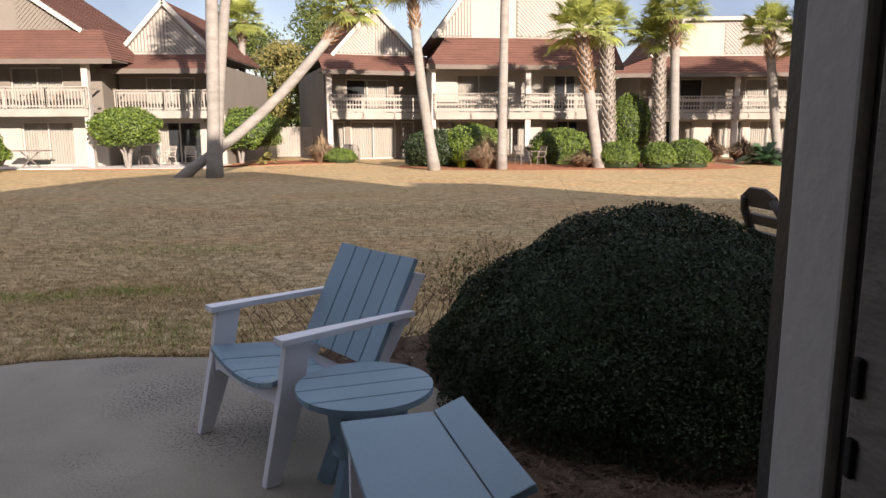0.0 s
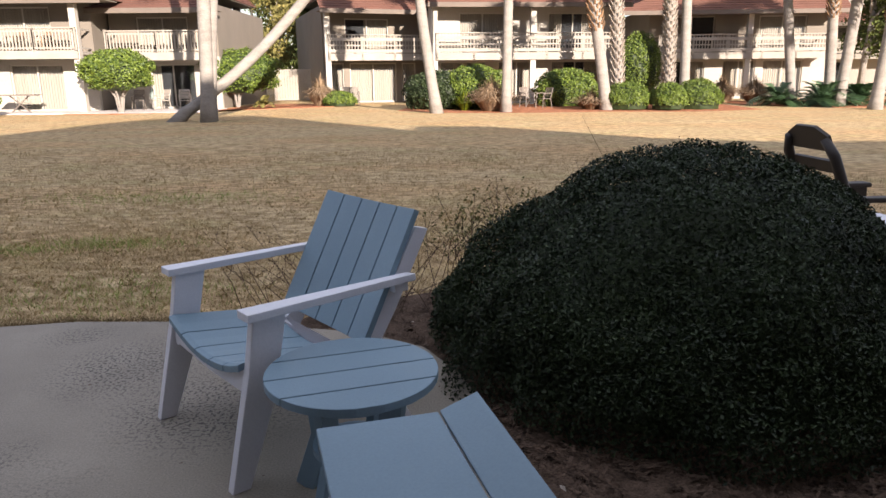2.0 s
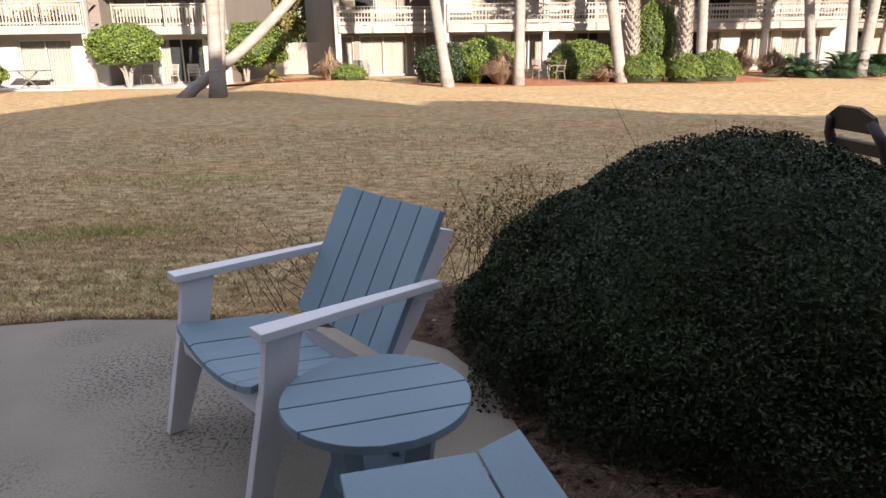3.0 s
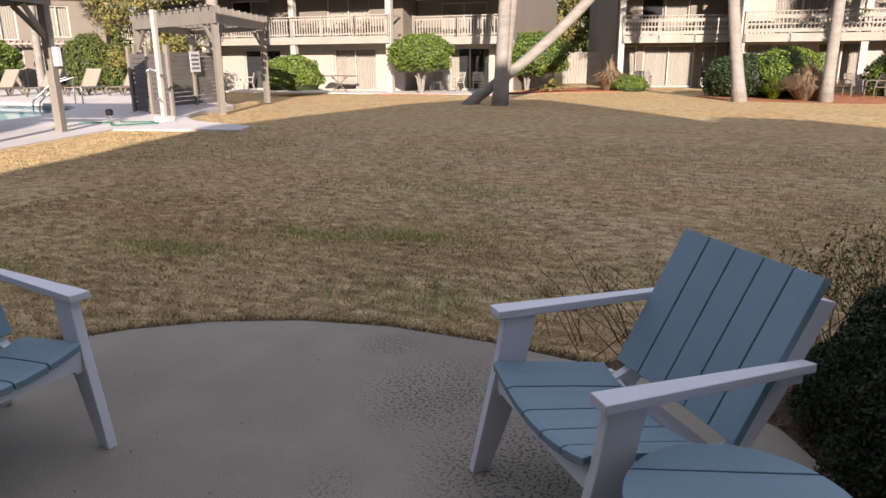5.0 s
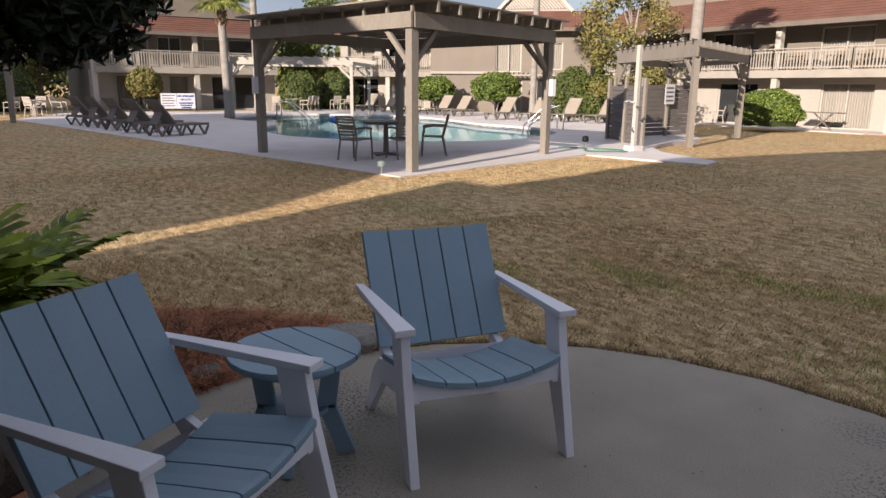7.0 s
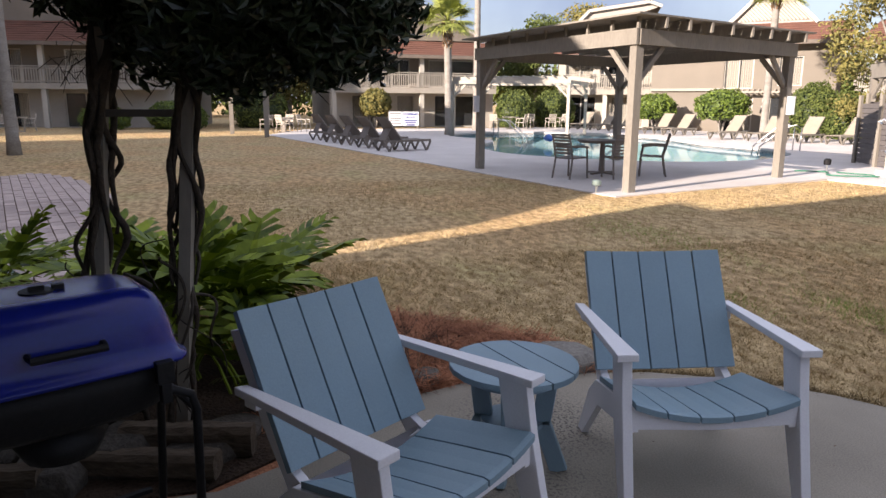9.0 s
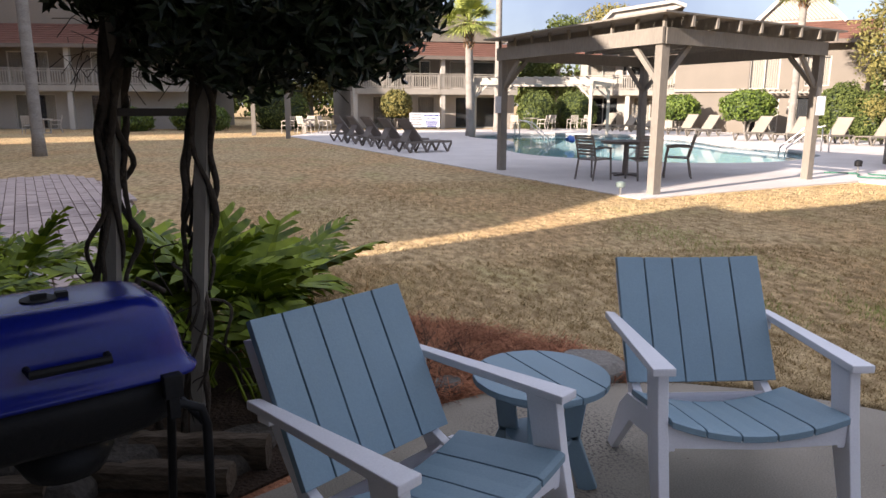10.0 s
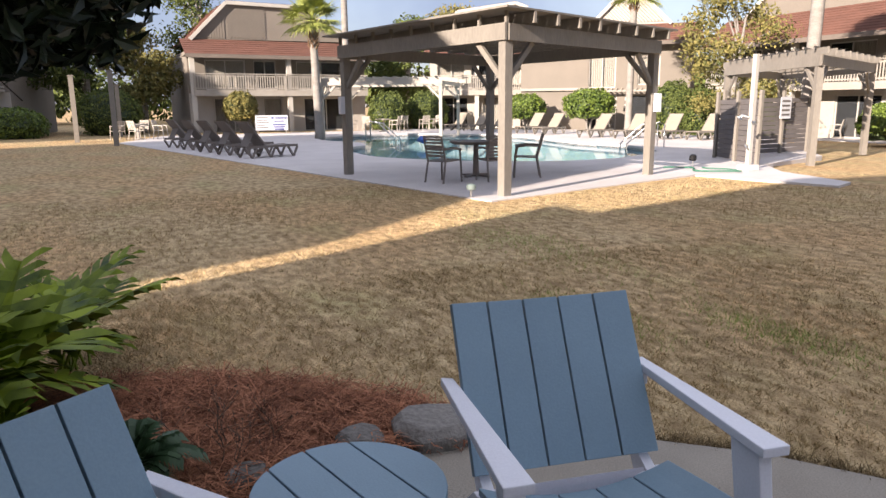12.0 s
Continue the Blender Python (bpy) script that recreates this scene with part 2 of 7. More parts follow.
M_LOG = mat("weathered_log", (0.15, 0.115, 0.085), (0.05, 0.038, 0.03), 4.0, 45.0, 0.9, 0.7, stretch=(1, 0.3, 1), spec=0.1)
M_LAMPCAP = mat("grey_green_lamp_cap", (0.22, 0.28, 0.26), (0.14, 0.18, 0.17), 5.0, 60.0, 0.5, 0.05)
M_STEEL = mat("brushed_steel", (0.6, 0.6, 0.6), (0.45, 0.45, 0.45), 4.0, 60.0, 0.3, 0.05, metal=1.0)
M_STONE = mat("garden_stone", (0.27, 0.25, 0.225), (0.10, 0.09, 0.08), 6.0, 40.0, 0.9, 0.6, per_object=0.5)
M_PAVER = mat("clay_paver", (0.50, 0.40, 0.37), (0.30, 0.24, 0.225), 3.0, 50.0, 0.9, 0.3, per_object=0.8)
M_FENCE = mat("grey_fence_board", (0.155, 0.14, 0.135), (0.10, 0.09, 0.088), 2.0, 30.0, 0.85, 0.2, per_object=0.4)
M_SIGN = mat("white_sign_board", (0.6, 0.62, 0.66), (0.5, 0.52, 0.56), 2.0, 30.0, 0.5, 0.0)
M_INK = mat("sign_blue_ink", (0.015, 0.03, 0.2), (0.012, 0.025, 0.16), 2.0, 30.0, 0.6, 0.0)
M_FRAME = mat("door_frame_paint", (0.66, 0.64, 0.61), (0.54, 0.52, 0.50), 3.0, 50.0, 0.6, 0.08)
M_WATER = bpy.data.materials.new("pool_water")
M_WATER.use_nodes = True
_n, _l = M_WATER.node_tree.nodes, M_WATER.node_tree.links
_b = _n["Principled BSDF"]
_b.inputs["Base Color"].default_value = (0.10, 0.30, 0.36, 1)
_b.inputs["Roughness"].default_value = 0.04
_b.inputs["Alpha"].default_value = 0.55
_w = _n.new("ShaderNodeTexNoise")
_w.inputs["Scale"].default_value = 3.0
_bp = _n.new("ShaderNodeBump")
_bp.inputs["Strength"].default_value = 0.12
_l.new(_w.outputs["Fac"], _bp.inputs["Height"])
_l.new(_bp.outputs["Normal"], _b.inputs["Normal"])


# ---- building blocks ----
class Geo:
    """Collects vertices and faces of one mesh."""

    def __init__(self):
        self.v, self.f = [], []

    def add(self, verts, faces):
        k = len(self.v)
        self.v += [tuple(p) for p in verts]
        self.f += [tuple(k + i for i in q) for q in faces]
        return self

    def box(self, x0, x1, y0, y1, z0, z1, m=None):
        vs = [Vector((x, y, z)) for z in (z0, z1) for y in (y0, y1) for x in (x0, x1)]
        if m is not None:
            vs = [m @ p for p in vs]
        return self.add(vs, [(0, 2, 3, 1), (4, 5, 7, 6), (0, 1, 5, 4), (2, 6, 7, 3), (0, 4, 6, 2), (1, 3, 7, 5)])

    def beam(self, a, b, w, h, up=(0, 0, 1), w2=None, h2=None):
        """A bar from a to b, w across and h along up; w2, h2 at its far end."""
        a, b = Vector(a), Vector(b)
        d = (b - a).normalized()
        s = d.cross(Vector(up))
        if s.length < 1e-5:
            s = d.cross(Vector((1, 0, 0)))
        s.normalize()
        u = s.cross(d)
        w2, h2 = w2 or w, h2 or h
        vs = []
        for p, ww, hh in ((a, w, h), (b, w2, h2)):
            vs += [p - s * ww / 2 - u * hh / 2, p + s * ww / 2 - u * hh / 2, p + s * ww / 2 + u * hh / 2, p - s * ww / 2 + u * hh / 2]
        return self.add(vs, [(0, 1, 2, 3), (7, 6, 5, 4), (0, 4, 5, 1), (1, 5, 6, 2), (2, 6, 7, 3), (3, 7, 4, 0)])

    def tube(self, pts, radii, seg=8, cap=True):
        pts = [Vector(p) for p in pts]
        if not isinstance(radii, (list, tuple)):
            radii = [radii] * len(pts)
        k0 = len(self.v)
        ref = Vector((0.31, 0.77, 0.55))
        for i, p in enumerate(pts):
            d = (pts[min(i + 1, len(pts) - 1)] - pts[max(i - 1, 0)]).normalized()
            s = d.cross(ref).normalized()
            u = s.cross(d)
            for j in range(seg):
                a = 2 * math.pi * j / seg
                self.v.append(tuple(p + (s * math.cos(a) + u * math.sin(a)) * radii[i]))
        for i in range(len(pts) - 1):
            for j in range(seg):
                j2 = (j + 1) % seg
                self.f.append((k0 + i * seg + j, k0 + i * seg + j2, k0 + (i + 1) * seg + j2, k0 + (i + 1) * seg + j))
        if cap:
            self.f.append(tuple(k0 + j for j in reversed(range(seg))))
            self.f.append(tuple(k0 + (len(pts) - 1) * seg + j for j in range(seg)))
        return self

    def prism(self, poly, lo, hi, axis="z", m=None):
        """A flat polygon drawn out from lo to hi along an axis. In y, poly is (x, z); in x, (y, z)."""
        def at(p, h):
            q = {"z": (p[0], p[1], h), "y": (p[0], h, p[1]), "x": (h, p[0], p[1])}[axis]
            return m @ Vector(q) if m is not None else q
        n = len(poly)
        vs = [at(p, lo) for p in poly] + [at(p, hi) for p in poly]
        fs = [tuple(reversed(range(n))), tuple(range(n, 2 * n))]
        fs += [(i, (i + 1) % n, n + (i + 1) % n, n + i) for i in range(n)]
        return self.add(vs, fs)

    def disc(self, c, r, z0, z1, seg=40):
        return self.prism([(c[0] + r * math.cos(2 * math.pi * i / seg), c[1] + r * math.sin(2 * math.pi * i / seg)) for i in range(seg)], z0, z1)


def part(name, geo, material, parent=None, label="", bevel=0.0, smooth=False, kind=""):
    """Links a mesh as one object under its thing."""
    me = bpy.data.meshes.new(name)
    me.from_pydata(geo.v, [], geo.f)
    if bevel or not smooth:
        bm = bmesh.new()
        bm.from_mesh(me)
        bmesh.ops.recalc_face_normals(bm, faces=bm.faces)
        if bevel:
            bmesh.ops.bevel(bm, geom=list(bm.edges), offset=bevel, segments=2, profile=0.6, affect="EDGES", clamp_overlap=True)
        bm.to_mesh(me)
        bm.free()
    if smooth:
        me.polygons.foreach_set("use_smooth", [True] * len(me.polygons))
    me.materials.append(material)
    ob = new(name, me)
    if parent is not None:
        ob.parent = parent
    return tagged(ob, label, kind=kind)


def thing(name, m, label, category, group="", kind=""):
    ob = new(name)
    ob.matrix_basis = m
    ob.empty_display_size = 0.2
    return tagged(ob, label, category, group, kind)


def leaves(rng, centres, normals, length, width, spread=0.7, bend=0.25, taper=True):
    """Many small leaves, each a folded pair of triangles, at the given places."""
    n = len(centres)
    nor = normals + rng.normal(0, spread, (n, 3))
    nor /= np.linalg.norm(nor, axis=1, keepdims=True) + 1e-9
    t = np.cross(nor, rng.normal(0, 1, (n, 3)))
    t /= np.linalg.norm(t, axis=1, keepdims=True) + 1e-9
    s = np.cross(nor, t)
    ln = length * rng.uniform(0.7, 1.3, (n, 1))
    wd = width * rng.uniform(0.7, 1.3, (n, 1))
    a = centres - t * ln / 2
    c = centres + t * ln / 2
    b = centres + s * wd / 2 + nor * ln * bend * 0.5
    d = centres - s * wd / 2 + nor * ln * bend * 0.5
    v = np.stack([a, b, c, d], axis=1).reshape(-1, 3)
    g = Geo()
    g.v = [tuple(p) for p in v.tolist()]
    g.f = [f for i in range(n) for f in ((4 * i, 4 * i + 1, 4 * i + 2), (4 * i, 4 * i + 2, 4 * i + 3))]
    return g


def dome_points(rng, n, c, r, lump=0.08, low=0.0, inner=0.12):
    """Places over a lumpy rounded shape, with their outward ways."""
    d = rng.normal(0, 1, (n, 3))
    d /= np.linalg.norm(d, axis=1, keepdims=True)
    d[:, 2] = np.where(d[:, 2] < low, -d[:, 2] * 0.6 + low * 0.4, d[:, 2])
    d /= np.linalg.norm(d, axis=1, keepdims=True)
    k = np.array([noise.noise(Vector(p) * 2.6 + Vector(c)) + 0.5 * noise.noise(Vector(p) * 6.0 + Vector(c)) for p in d.tolist()])
    rad = 1 + lump * k[:, None] * 1.6 - np.abs(rng.normal(0, inner, (n, 1)))
    return np.array(c) + d * np.array(r) * rad, d


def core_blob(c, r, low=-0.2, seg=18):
    """A solid core whose dark colour stands in for shade inside a shrub."""
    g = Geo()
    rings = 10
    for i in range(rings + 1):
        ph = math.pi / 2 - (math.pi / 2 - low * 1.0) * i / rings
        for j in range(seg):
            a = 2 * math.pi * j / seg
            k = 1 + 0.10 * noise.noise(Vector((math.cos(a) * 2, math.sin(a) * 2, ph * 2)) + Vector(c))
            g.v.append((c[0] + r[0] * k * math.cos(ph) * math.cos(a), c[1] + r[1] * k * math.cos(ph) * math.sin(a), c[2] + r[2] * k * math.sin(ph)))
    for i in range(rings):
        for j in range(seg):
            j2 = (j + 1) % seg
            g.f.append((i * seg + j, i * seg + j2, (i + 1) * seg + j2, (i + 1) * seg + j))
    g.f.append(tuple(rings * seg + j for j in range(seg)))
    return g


# ---- ground ----
def smooth_step(a, b, t):
    t = min(1.0, max(0.0, (t - a) / (b - a)))
    return t * t * (3 - 2 * t)


POOL_C = (-26.5, 14.0)
POOL_PTS = [(-24.2, 8.6), (-21.0, 8.4), (-18.6, 9.6), (-16.8, 12.0), (-16.9, 14.4), (-18.6, 17.2), (-21.5, 18.6), (-25, 18.4), (-28.5, 19.2), (-32, 19.6), (-35.5, 18.6), (-37.5, 15.5), (-36.4, 12.2), (-33.7, 10.0), (-31, 10.2), (-29.4, 10.9), (-27.4, 10.4), (-26, 9.2)]
DECK_PTS = [(-10.78, 6.68), (-35.0, 1.7), (-42.0, 4.0), (-44.0, 20.0), (-36.0, 27.0), (-22.0, 26.5), (-14.6, 19.4), (-12.5, 13.0)]


def inside(p, poly):
    hit = False
    for i in range(len(poly)):
        (x0, y0), (x1, y1) = poly[i], poly[i - 1]
        if (y0 > p[1]) != (y1 > p[1]) and p[0] < (x1 - x0) * (p[1] - y0) / (y1 - y0) + x0:
            hit = not hit
    return hit


def gz(x, y):
    z = -0.03 - 0.25 * smooth_step(8, 32, y)
    z += 0.010 * noise.noise(Vector((x * 0.25, y * 0.25, 0.0))) * smooth_step(5, 9, math.hypot(x + 1, y - 1.5))
    if all(inside((x + a, y + b), DECK_PTS) for a in (-0.9, 0.9) for b in (-0.9, 0.9)):
        z = -1.3
    return z


def grow(lo, hi, fine_lo, fine_hi, step):
    """Grid lines: even in the middle, wider and wider outside."""
    mid = list(np.arange(fine_lo, fine_hi + 1e-6, step))
    out, d, s = [], fine_lo, step
    while d > lo:
        s *= 1.35
        d -= s
        out.append(d)
    up, d, s = [], fine_hi, step
    while d < hi:
        s *= 1.35
        d += s
        up.append(d)
    return out[::-1] + mid + up


def build_ground():
    xs, ys = grow(-1500, 1500, -45, 22, 0.75), grow(-1500, 1500, -16, 46, 0.75)
    g = Geo()
    for y in ys:
        for x in xs:
            g.v.append((x, y, gz(x, y)))
    n = len(xs)
    for j in range(len(ys) - 1):
        for i in range(n - 1):
            g.f.append((j * n + i, j * n + i + 1, (j + 1) * n + i + 1, (j + 1) * n + i))
    return tagged(part("ground", g, M_LAWN, smooth=True), "dormant tan winter lawn with mown stripes", "lawn", kind="structure")


build_ground()


def flat(name, pts, z0, z1, material, label, category):
    g = Geo().prism(pts, z0, z1)
    return tagged(part(name, g, material), label, category, kind="structure")


# patio slab with a curved edge
PATIO = [(0.36, -3.0), (0.50, 0.6), (0.48, 2.2), (0.42, 2.6), (0.29, 3.1), (0.20, 3.5), (0.02, 3.85), (-0.30, 4.06), (-0.75, 4.17), (-1.3, 4.26), (-1.9, 4.28),
         (-2.4, 4.19), (-2.85, 4.0), (-3.2, 3.75), (-3.5, 3.42), (-3.72, 3.0), (-3.84, 2.5), (-3.86, 2.0), (-3.70, 1.5), (-3.3, 1.15), (-3.05, 0.7), (-3.05, -3.0)]
flat("patio", PATIO, -0.3, 0.0, M_CONC, "worn grey concrete patio slab with a rounded edge", "patio")


edge_c = Vector((-1.7, 1.6))
flat("soil_edge", [tuple(Vector(q) + (Vector(q) - edge_c).normalized() * 0.045) for q in PATIO[5:20]] + [(-3.0, 1.2), (0.1, 3.0)], -0.25, -0.018, M_MULCH, "dark soil line cut along the patio edge", "ground")


# ---- pool ----
def build_pool():
    n = 96

    def polar(poly, ang):
        c, d = Vector((*POOL_C, 0)), Vector((math.cos(ang), math.sin(ang), 0))
        best = 0
        for i in range(len(poly)):
            a, b = Vector((*poly[i - 1], 0)), Vector((*poly[i], 0))
            e = b - a
            den = d.x * e.y - d.y * e.x
            if abs(den) < 1e-9:
                continue
            w = a - c
            t, u = (w.x * e.y - w.y * e.x) / den, (w.x * d.y - w.y * d.x) / den
            if t > 0 and -1e-6 <= u <= 1 + 1e-6:
                best = max(best, t)
        return (c.x + d.x * best, c.y + d.y * best)
    angs = sorted([2 * math.pi * i / n for i in range(n)] + [math.atan2(p[1] - POOL_C[1], p[0] - POOL_C[0]) % (2 * math.pi) for p in DECK_PTS])
    n = len(angs)
    rim = [polar(POOL_PTS, a) for a in angs]
    for _ in range(2):
        rim = [tuple((Vector(rim[i - 1]) + 2 * Vector(rim[i]) + Vector(rim[(i + 1) % n])) / 4) for i in range(n)]
    edge = [polar(DECK_PTS, a) for a in angs]
    g = Geo()
    zt = -0.012
    g.v = [(x, y, zt) for x, y in rim] + [(x, y, zt) for x, y in edge] + [(x, y, -0.5) for x, y in edge] + [(x, y, -0.2) for x, y in rim]
    for i in range(n):
        j = (i + 1) % n
        g.f += [(i, j, n + j, n + i), (n + i, n + j, 2 * n + j, 2 * n + i), (j, i, 3 * n + i, 3 * n + j)]
    tagged(part("pool_deck", g, M_DECK), "pale concrete pool deck round the water", "pool deck", kind="structure")
    t = Geo()
    t.v = [(x, y, -0.10) for x, y in rim] + [(x, y, -0.40) for x, y in rim]
    t.f = [(i, (i + 1) % n, n + (i + 1) % n, n + i) for i in range(n)]
    pool = thing("swimming_pool", pose(0, 0, 0), "freeform swimming pool with clear blue-green water", "pool", kind="structure")
    part("waterline_tile", t, M_TILE, pool)
    f = Geo()
    f.v = [(x, y, -0.40) for x, y in rim] + [(POOL_C[0] + (x - POOL_C[0]) * 0.8, POOL_C[1] + (y - POOL_C[1]) * 0.8, -1.1) for x, y in rim]
    f.f = [(i, (i + 1) % n, n + (i + 1) % n, n + i) for i in range(n)] + [tuple(range(n, 2 * n))]
    part("basin", f, M_PLASTER, pool)
    w = Geo()
    w.v = [(x, y, -0.16) for x, y in rim]
    w.f = [tuple(range(n))]
    part("water", w, M_WATER, pool).visible_shadow = False


build_pool()
flat("shower_pad", [(-12.9, 12.3), (-9.6, 13.15), (-9.9, 13.9), (-12.0, 14.6), (-13.2, 15.6), (-14.6, 15.0)], -0.3, -0.017, M_DECK, "small concrete pad under the poolside shower", "pavement")


# ---- houses ----
def wall_with_openings(W, z0, z1, opens, y0, y1):
    g = Geo()
    us = sorted({0.0, W, *[o[0] for o in opens], *[o[1] for o in opens]})
    for a, b in zip(us, us[1:]):
        if b - a < 1e-4:
            continue
        holes = sorted([(o[2], o[3]) for o in opens if o[0] <= a + 1e-4 and o[1] >= b - 1e-4])
        z = z0
        for lo, hi in holes:
            if lo > z + 1e-4:
                g.box(a, b, y0, y1, z, lo)
            z = hi
        if z < z1 - 1e-4:
            g.box(a, b, y0, y1, z, z1)
    return g


def window(parent, u0, u1, z0, z1, y, curtain, leaves_n=2, name="window"):
    w = part(name, Geo().box(u0, u1, y - 0.03, y + 0.03, z1 - 0.06, z1).box(u0, u1, y - 0.03, y + 0.03, z0, z0 + 0.06).box(u0, u0 + 0.06, y - 0.03, y + 0.03, z0 + 0.06, z1 - 0.06)
             .box(u1 - 0.06, u1, y - 0.03, y + 0.03, z0 + 0.06, z1 - 0.06), M_TRIM, parent)
    st = (u1 - u0 - 0.12) / leaves_n
    for k in range(leaves_n):
        a, b = u0 + 0.06 + st * k, u0 + 0.06 + st * (k + 1)
        part("pane", Geo().box(a + 0.02, b - 0.02, y - 0.008, y + 0.008, z0 + 0.06, z1 - 0.06), M_GLASS, w).visible_shadow = False
        if k:
            part("mullion", Geo().box(a - 0.03, a + 0.03, y - 0.028, y + 0.028, z0 + 0.06, z1 - 0.06), M_TRIM, w)
    if curtain:
        g = Geo()
        for c0, c1 in curtain:
            a, b = u0 + (u1 - u0) * c0, u0 + (u1 - u0) * c1
            n = max(6, int((b - a) / 0.06))
            k = len(g.v)
            for i in range(n + 1):
                x = a + (b - a) * i / n
                g.v += [(x, y + 0.14 + 0.035 * (i % 2), z0 + 0.03), (x, y + 0.14 + 0.035 * (i % 2), z1)]
            g.f += [(k + 2 * i, k + 2 * i + 2, k + 2 * i + 3, k + 2 * i + 1) for i in range(n)]
        part("curtain", g, M_CURT, w)


def balcony(parent, u0, u1, z, proj, style, ends=(True, True)):
    """Deck with a fascia and a railing. style: 'pickets' or 'boards'."""
    b = part("balcony", Geo().box(u0, u1, -proj, 0.0, z - 0.14, z), M_RAIL, parent)
    part("fascia", Geo().box(u0, u1, -proj - 0.05, -proj - 0.003, z - 0.32, z + 0.03), M_RAIL, b)
    for u in ([u0 + 0.02] if ends[0] else []) + ([u1 - 0.02] if ends[1] else []):
        part("end_rail", Geo().box(u - 0.03, u + 0.03, -proj, -0.03, z + 0.88, z + 0.96).box(u - 0.03, u + 0.03, -proj, -0.03, z + 0.10, z + 0.17), M_RAIL, b)
    part("top_rail", Geo().box(u0, u1, -proj - 0.10, -proj + 0.04, z + 0.94, z + 0.99), M_RAIL, b)
    n = max(2, round((u1 - u0) / 1.9))
    for i in range(n + 1):
        u = u0 + 0.05 + (u1 - u0 - 0.1) * i / n
        part("post", Geo().box(u - 0.05, u + 0.05, -proj - 0.05, -proj + 0.05, z - 0.32 if style == "boards" else z, z + 0.94), M_RAIL, b)
    if style == "pickets":
        part("lower_rail", Geo().box(u0, u1, -proj - 0.03, -proj + 0.03, z + 0.10, z + 0.17), M_RAIL, b)
        part("upper_rail", Geo().box(u0, u1, -proj - 0.03, -proj + 0.03, z + 0.80, z + 0.87), M_RAIL, b)
        g = Geo()
        for k in range(int((u1 - u0) / 0.145)):
            u = u0 + 0.1 + 0.145 * k
            g.box(u - 0.03, u + 0.03, -proj - 0.05, -proj - 0.03, z + 0.06, z + 0.90)
        part("pickets", g, M_RAIL, b, kind="stuff")
    else:
        for zz, hh in ((0.08, 0.16), (0.40, 0.07), (0.66, 0.16)):
            part("rail_board", Geo().box(u0, u1, -proj - 0.075, -proj - 0.052, z + zz, z + zz + hh), M_RAIL, b)
        g = Geo()
        for k in range(int((u1 - u0) / 0.16)):
            u = u0 + 0.12 + 0.16 * k
            g.box(u - 0.025, u + 0.025, -proj - 0.05, -proj - 0.03, z + 0.08, z + 0.94)
        part("pickets", g, M_RAIL, b, kind="stuff")


def siding(parent, poly, y, material, slats="v", zone=None, pitch=0.16):
    """Gable wall with boards laid over it."""
    part("gable_wall", Geo().prism(poly, y, y + 0.15, "y"), material, parent)
    if not zone:
        return
    for kind, zp in zone:
        g = Geo()
        # darker panel behind the boards stands in for shade in the grooves
        part("groove_shade_panel", Geo().prism(zp, y - 0.008, y - 0.002, "y"), M_STUCCO, parent)
        x0, x1 = min(p[0] for p in zp), max(p[0] for p in zp)
        z0, z1 = min(p[1] for p in zp), max(p[1] for p in zp)

        def clip(a, b):
            pts = [a + (b - a) * i / 40 for i in range(41)]
            ok = [p for p in pts if inside(p, zp)]
            return (ok[0], ok[-1]) if len(ok) > 1 else None
        lines = []
        if kind == "v":
            lines = [(Vector((x, z0 - 0.1)), Vector((x, z1 + 0.1))) for x in np.arange(x0, x1, pitch)]
        else:
            sgn = 1 if kind == "d" else -1
            for c in np.arange(-8, 16, pitch * 1.3):
                a = Vector((x0, z0 + c))
                lines.append((a, a + Vector((x1 - x0, -sgn * (x1 - x0)))))
        for a, b in lines:
            s = clip(a, b)
            if s:
                g.beam((s[0].x, y - 0.026, s[0].y), (s[1].x, y - 0.026, s[1].y), 0.03, 0.115 if kind == "v" else 0.107, up=(1, 0, 0) if kind == "v" else (0, 0, 1))
        if g.v:
            part("battens", g, material, parent, kind="stuff")


def shingle_slope(g, a, b, c, d, courses):
    """A roof slope as overlapping courses. a-b is the eave, d-c the top."""
    a, b, c, d = (Vector(p) for p in (a, b, c, d))
    nrm = (b - a).cross(d - a).normalized()
    if nrm.z < 0:
        nrm = -nrm
    for i in range(courses):
        t0, t1 = i / courses, (i + 1.25) / courses
        t1 = min(t1, 1.0)
        p = [a.lerp(d, t0), b.lerp(c, t0), b.lerp(c, t1), a.lerp(d, t1)]
        lo, hi = nrm * 0.035, nrm * 0.005
        g.add([p[0], p[1], p[1] + lo, p[0] + lo, p[2] + hi, p[3] + hi], [(0, 1, 2, 3), (3, 2, 4, 5), (0, 3, 5), (1, 4, 2)])


